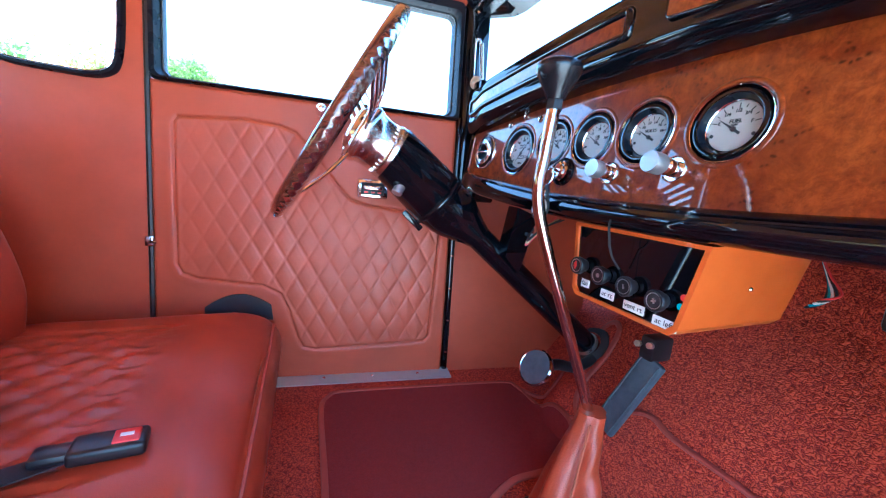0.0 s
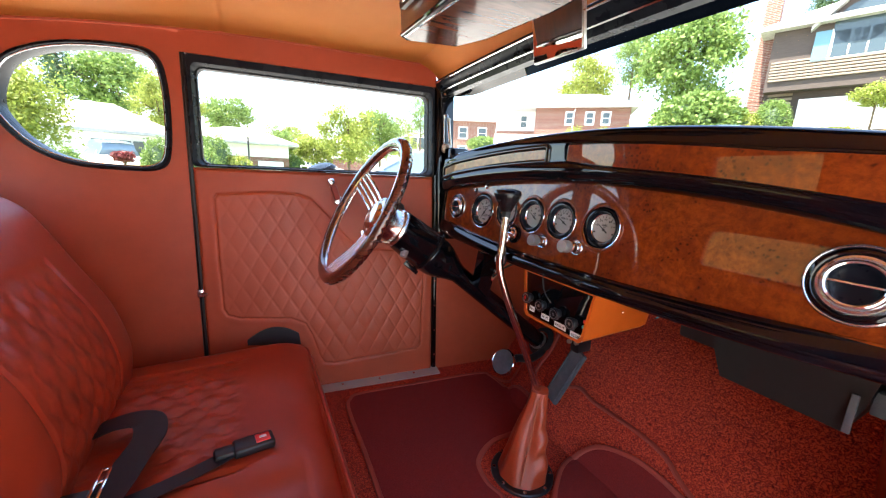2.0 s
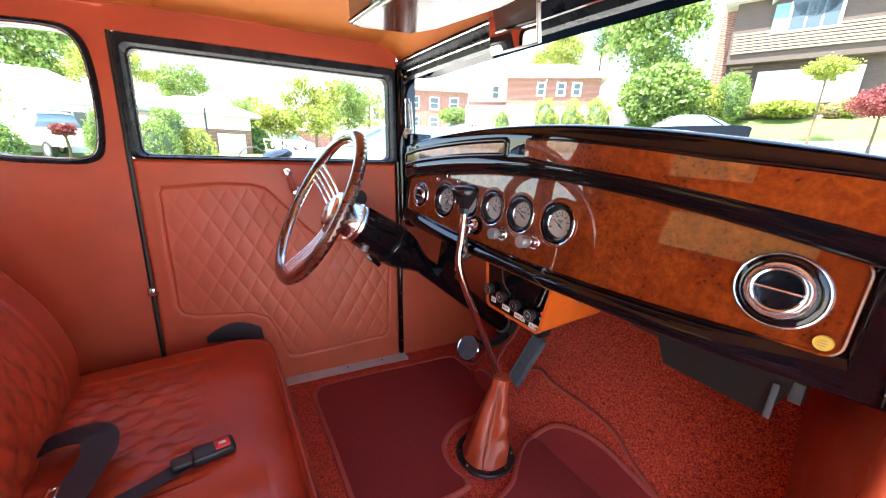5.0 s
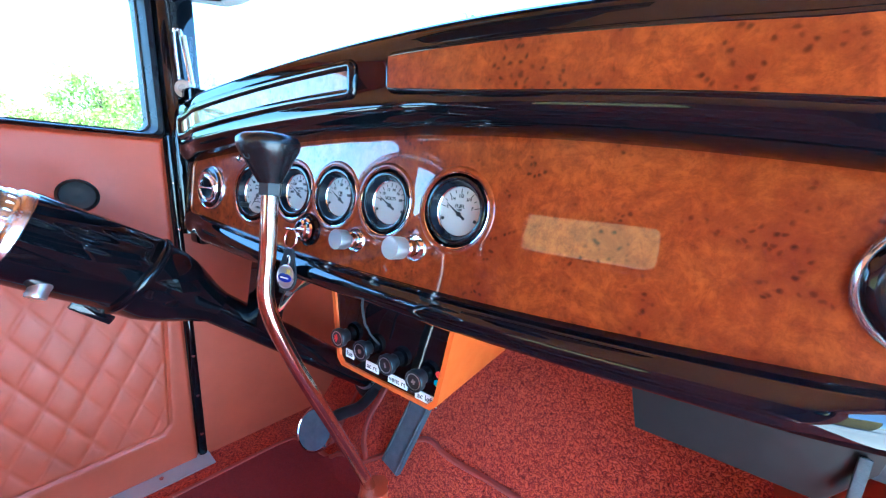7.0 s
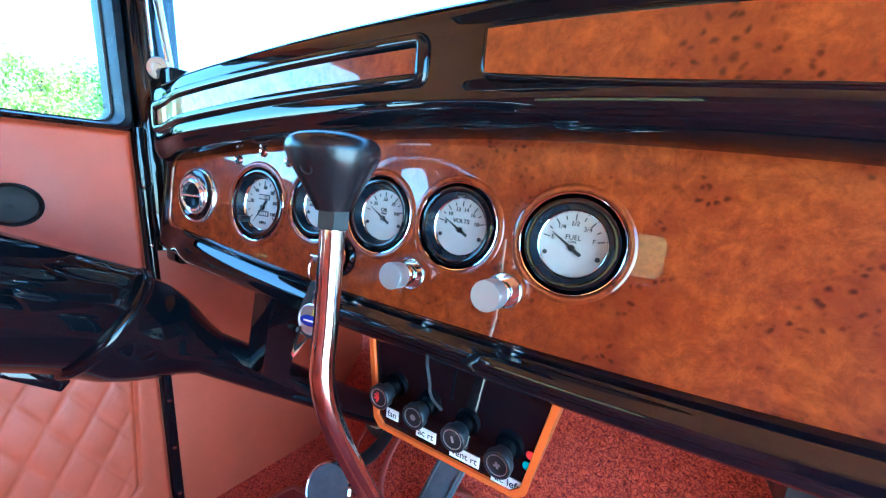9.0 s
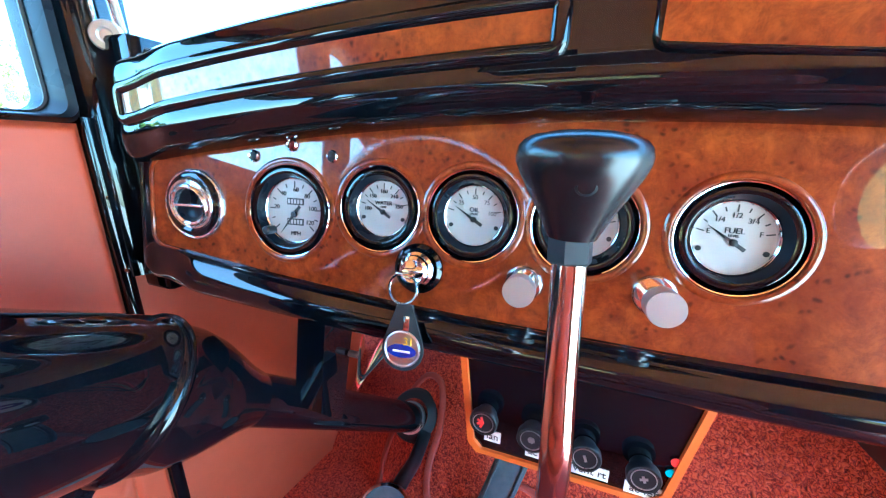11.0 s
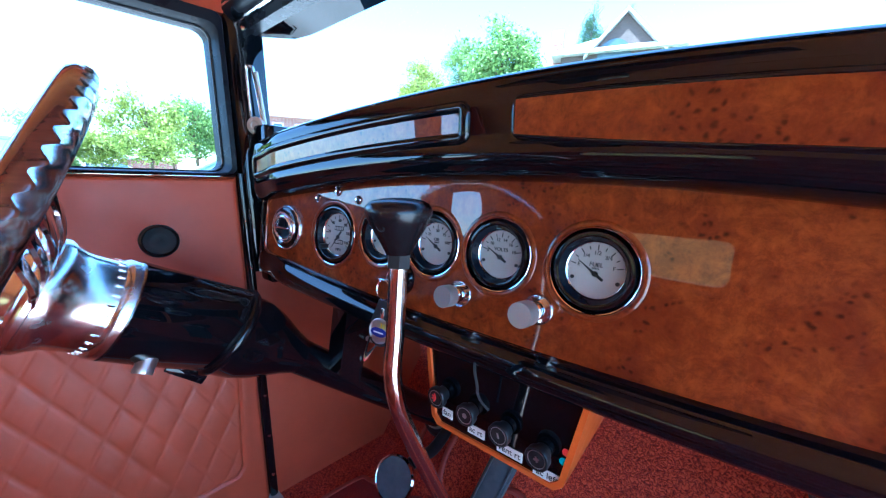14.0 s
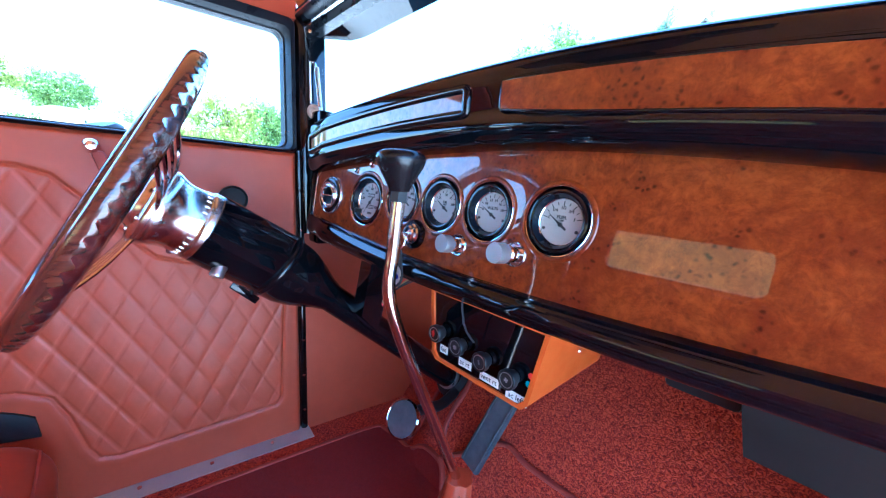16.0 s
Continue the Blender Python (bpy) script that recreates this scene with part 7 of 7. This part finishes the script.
m = facing(77.5, 60)
h5 = thing("far_brick_bungalow", "distant low brick house beyond the street", "house", m.translation)
Shape().box((6, 6, 2.4), m @ Matrix.Translation((0, 3, 1.1))).put("wall", brick_mat, h5)
long_roof(h5, m, -3, 3, 0, 6, 2.3, 3.4)
m = facing(82.5, 58)
h6 = thing("far_white_house", "distant white house beyond the street", "house", m.translation)
Shape().box((5, 6, 3.0), m @ Matrix.Translation((0, 3, 1.4))).put("wall", white_wall, h6)
long_roof(h6, m, -2.5, 2.5, 0, 6, 2.9, 4.2)
for x in (-1.4, 0, 1.4):
    house_window(h6, m, x, 1.7, 0.8, 0.9, 1, 2)

m = facing(104.8, 24)
h7 = thing("white_house", "white house with a broad pale roof and tall windows", "house", m.translation)
Shape().box((5.2, 6, 2.2), m @ Matrix.Translation((0, 3, 1.0))).put("wall", white_wall, h7)
long_roof(h7, m, -2.6, 2.6, 0, 6, 2.1, 3.6)
for q in range(5):
    Shape().box((0.42, 0.08, 1.3), m @ Matrix.Translation((-0.2 + 0.5 * q, -0.03, 1.15))).put("tall_window", pane_mat, h7)


# ---------------------------------------------------------------- outside: parked vehicles
def car(az, d, turn, paint, label, name="parked_car", truck=False, up=0.0):
    """A parked car: local x is its length, nose to +x."""
    p = spot(az, d)
    c = thing(name, label, "car", p)
    m = Matrix.Translation(p + Vector((0, 0, up))) @ Matrix.Rotation(radians(turn), 4, "Z")
    if truck:
        low = [(-2.5, 0.45), (-2.5, 1.05), (0.2, 1.08), (1.2, 1.05), (2.3, 0.95), (2.45, 0.5)]
        cab = [(-0.5, 1.05), (-0.35, 1.65), (0.6, 1.68), (1.15, 1.05)]
    else:
        low = [(-2.3, 0.4), (-2.34, 0.75), (-2.25, 0.98), (-1.3, 1.02), (0.9, 0.95), (2.0, 0.82), (2.3, 0.65), (2.32, 0.35)]
        cab = [(-1.7, 1.0), (-0.95, 1.38), (-0.3, 1.45), (0.35, 1.40), (1.15, 0.96)]

    def loft(line, w0, w1, z0, z1):
        ln = [(q.x, q.y) for q in smooth_line([(a, b, 0) for a, b in line], 5)]
        n = len(ln)
        sec = lambda z: w0 + (w1 - w0) * min(max((z - z0) / (z1 - z0), 0), 1)
        v = [(x, -sec(z), z) for x, z in ln] + [(x, sec(z), z) for x, z in ln] + [(x, -sec(z) * 0.8, z + 0.03) for x, z in ln] + [(x, sec(z) * 0.8, z + 0.03) for x, z in ln]
        f = [(i, i + 1, 2 * n + i + 1, 2 * n + i) for i in range(n - 1)] + [(2 * n + i, 2 * n + i + 1, 3 * n + i + 1, 3 * n + i) for i in range(n - 1)] + [(3 * n + i, 3 * n + i + 1, n + i + 1, n + i) for i in range(n - 1)]
        f += [tuple(range(n)), tuple(range(2 * n - 1, n - 1, -1))]
        return Shape().add(v, f, m)

    loft(low, 0.9, 0.84, 0.6, 1.05).put("body", paint, c)
    loft(cab, 0.80, 0.58, 1.0, 1.45).put("cabin_glass", car_glass, c, "side glass coloured like the sky it reflects")
    roof = [(x, z) for x, z in cab if z > 1.3]
    xs = [q[0] for q in roof]
    zr = max(q[1] for q in roof)
    Shape().grid(lambda u, w: (xs[0] - 0.1 + (xs[-1] - xs[0] + 0.25) * u, -0.58 + 1.16 * w, zr - 0.06 * (2 * u - 1) ** 2 - 0.04 * (2 * w - 1) ** 2 + 0.045), 8, 6).put("roof", paint, c).matrix_world = m
    for x in (-1.4, 1.4):
        for sy in (-1, 1):
            wm = m @ Matrix.Translation((x, sy * 0.84, 0.32)) @ Matrix.Rotation(radians(90), 4, "X")
            wh = Shape().lathe([(0.2, -0.1), (0.31, -0.1), (0.33, -0.05), (0.33, 0.05), (0.31, 0.1), (0.2, 0.1)], wm, 24, False).put("wheel", rubber, c)
            Shape().lathe([(0, 0.07), (0.2, 0.09), (0.2, -0.09), (0, -0.07)], wm, 20, False).put("rim", brushed, wh)
    for sy in (-1, 1):
        Shape().box((0.06, 0.3, 0.14), m @ Matrix.Translation((low[0][0] + 0.02, sy * 0.66, 0.86)), 0.02).put("tail_light", red_plastic, c)
        for x0, x1 in ((cab[0][0] + 0.3, cab[1][0] + 0.1), (cab[-1][0] - 0.1, cab[-2][0] + 0.05)):
            Shape().sweep([m @ Vector((x0, sy * 0.78, 1.05)), m @ Vector((x1, sy * 0.62, 1.4))], 0.03, 6).put("pillar", paint, c)
    return c


navy_paint = principled("dark blue car paint", (0.002, 0.003, 0.007), 0.3)
navy_paint.node_tree.nodes["Principled BSDF"].inputs["Specular IOR Level"].default_value = 0.15
silver_paint = principled("pale blue car paint", (0.25, 0.33, 0.42), 0.25, 0.3, coat=1.0)
white_paint = principled("white car paint", (0.75, 0.75, 0.73), 0.3, coat=1.0)
brown_paint = principled("brown load cover", (0.2, 0.12, 0.10), 0.6)
car(26.6, 20, 112, navy_paint, "dark blue saloon parked at the kerb", up=0.02)
car(66, 9.5, 165, silver_paint, "pale blue saloon parked across the drive")
car(104, 22, 128, white_paint, "white pickup truck parked by the garden", "parked_truck", True)
car(87.6, 34, 20, silver_paint, "small grey car parked far down the street")
car(80.5, 40, 30, white_paint, "white car parked far down the street")
bi = thing("bicycle", "white bicycle leaning beside the street", "bicycle", spot(82.6, 11))
for q in (-0.5, 0.5):
    Shape().sweep([facing(82.6, 11) @ Vector((q + 0.33 * math.cos(t), 0, 0.62 + 0.33 * math.sin(t))) for t in [2 * math.pi * k / 24 for k in range(24)]], 0.016, 6, True).put("wheel", rubber, bi)
Shape().sweep([facing(82.6, 11) @ Vector(p) for p in ((-0.5, 0, 0.62), (-0.1, 0, 0.62), (0.35, 0, 1.15), (0.5, 0, 0.62))], 0.018, 6).put("frame", white_paint, bi)
Shape().sweep([facing(82.6, 11) @ Vector(p) for p in ((-0.1, 0, 0.62), (-0.22, 0, 1.15), (0.35, 0, 1.15))], 0.018, 6).put("frame", white_paint, bi)
Shape().sweep([facing(82.6, 11) @ Vector(p) for p in ((0.35, 0, 1.15), (0.33, -0.2, 1.25))], 0.014, 6).put("handlebar", rubber, bi)
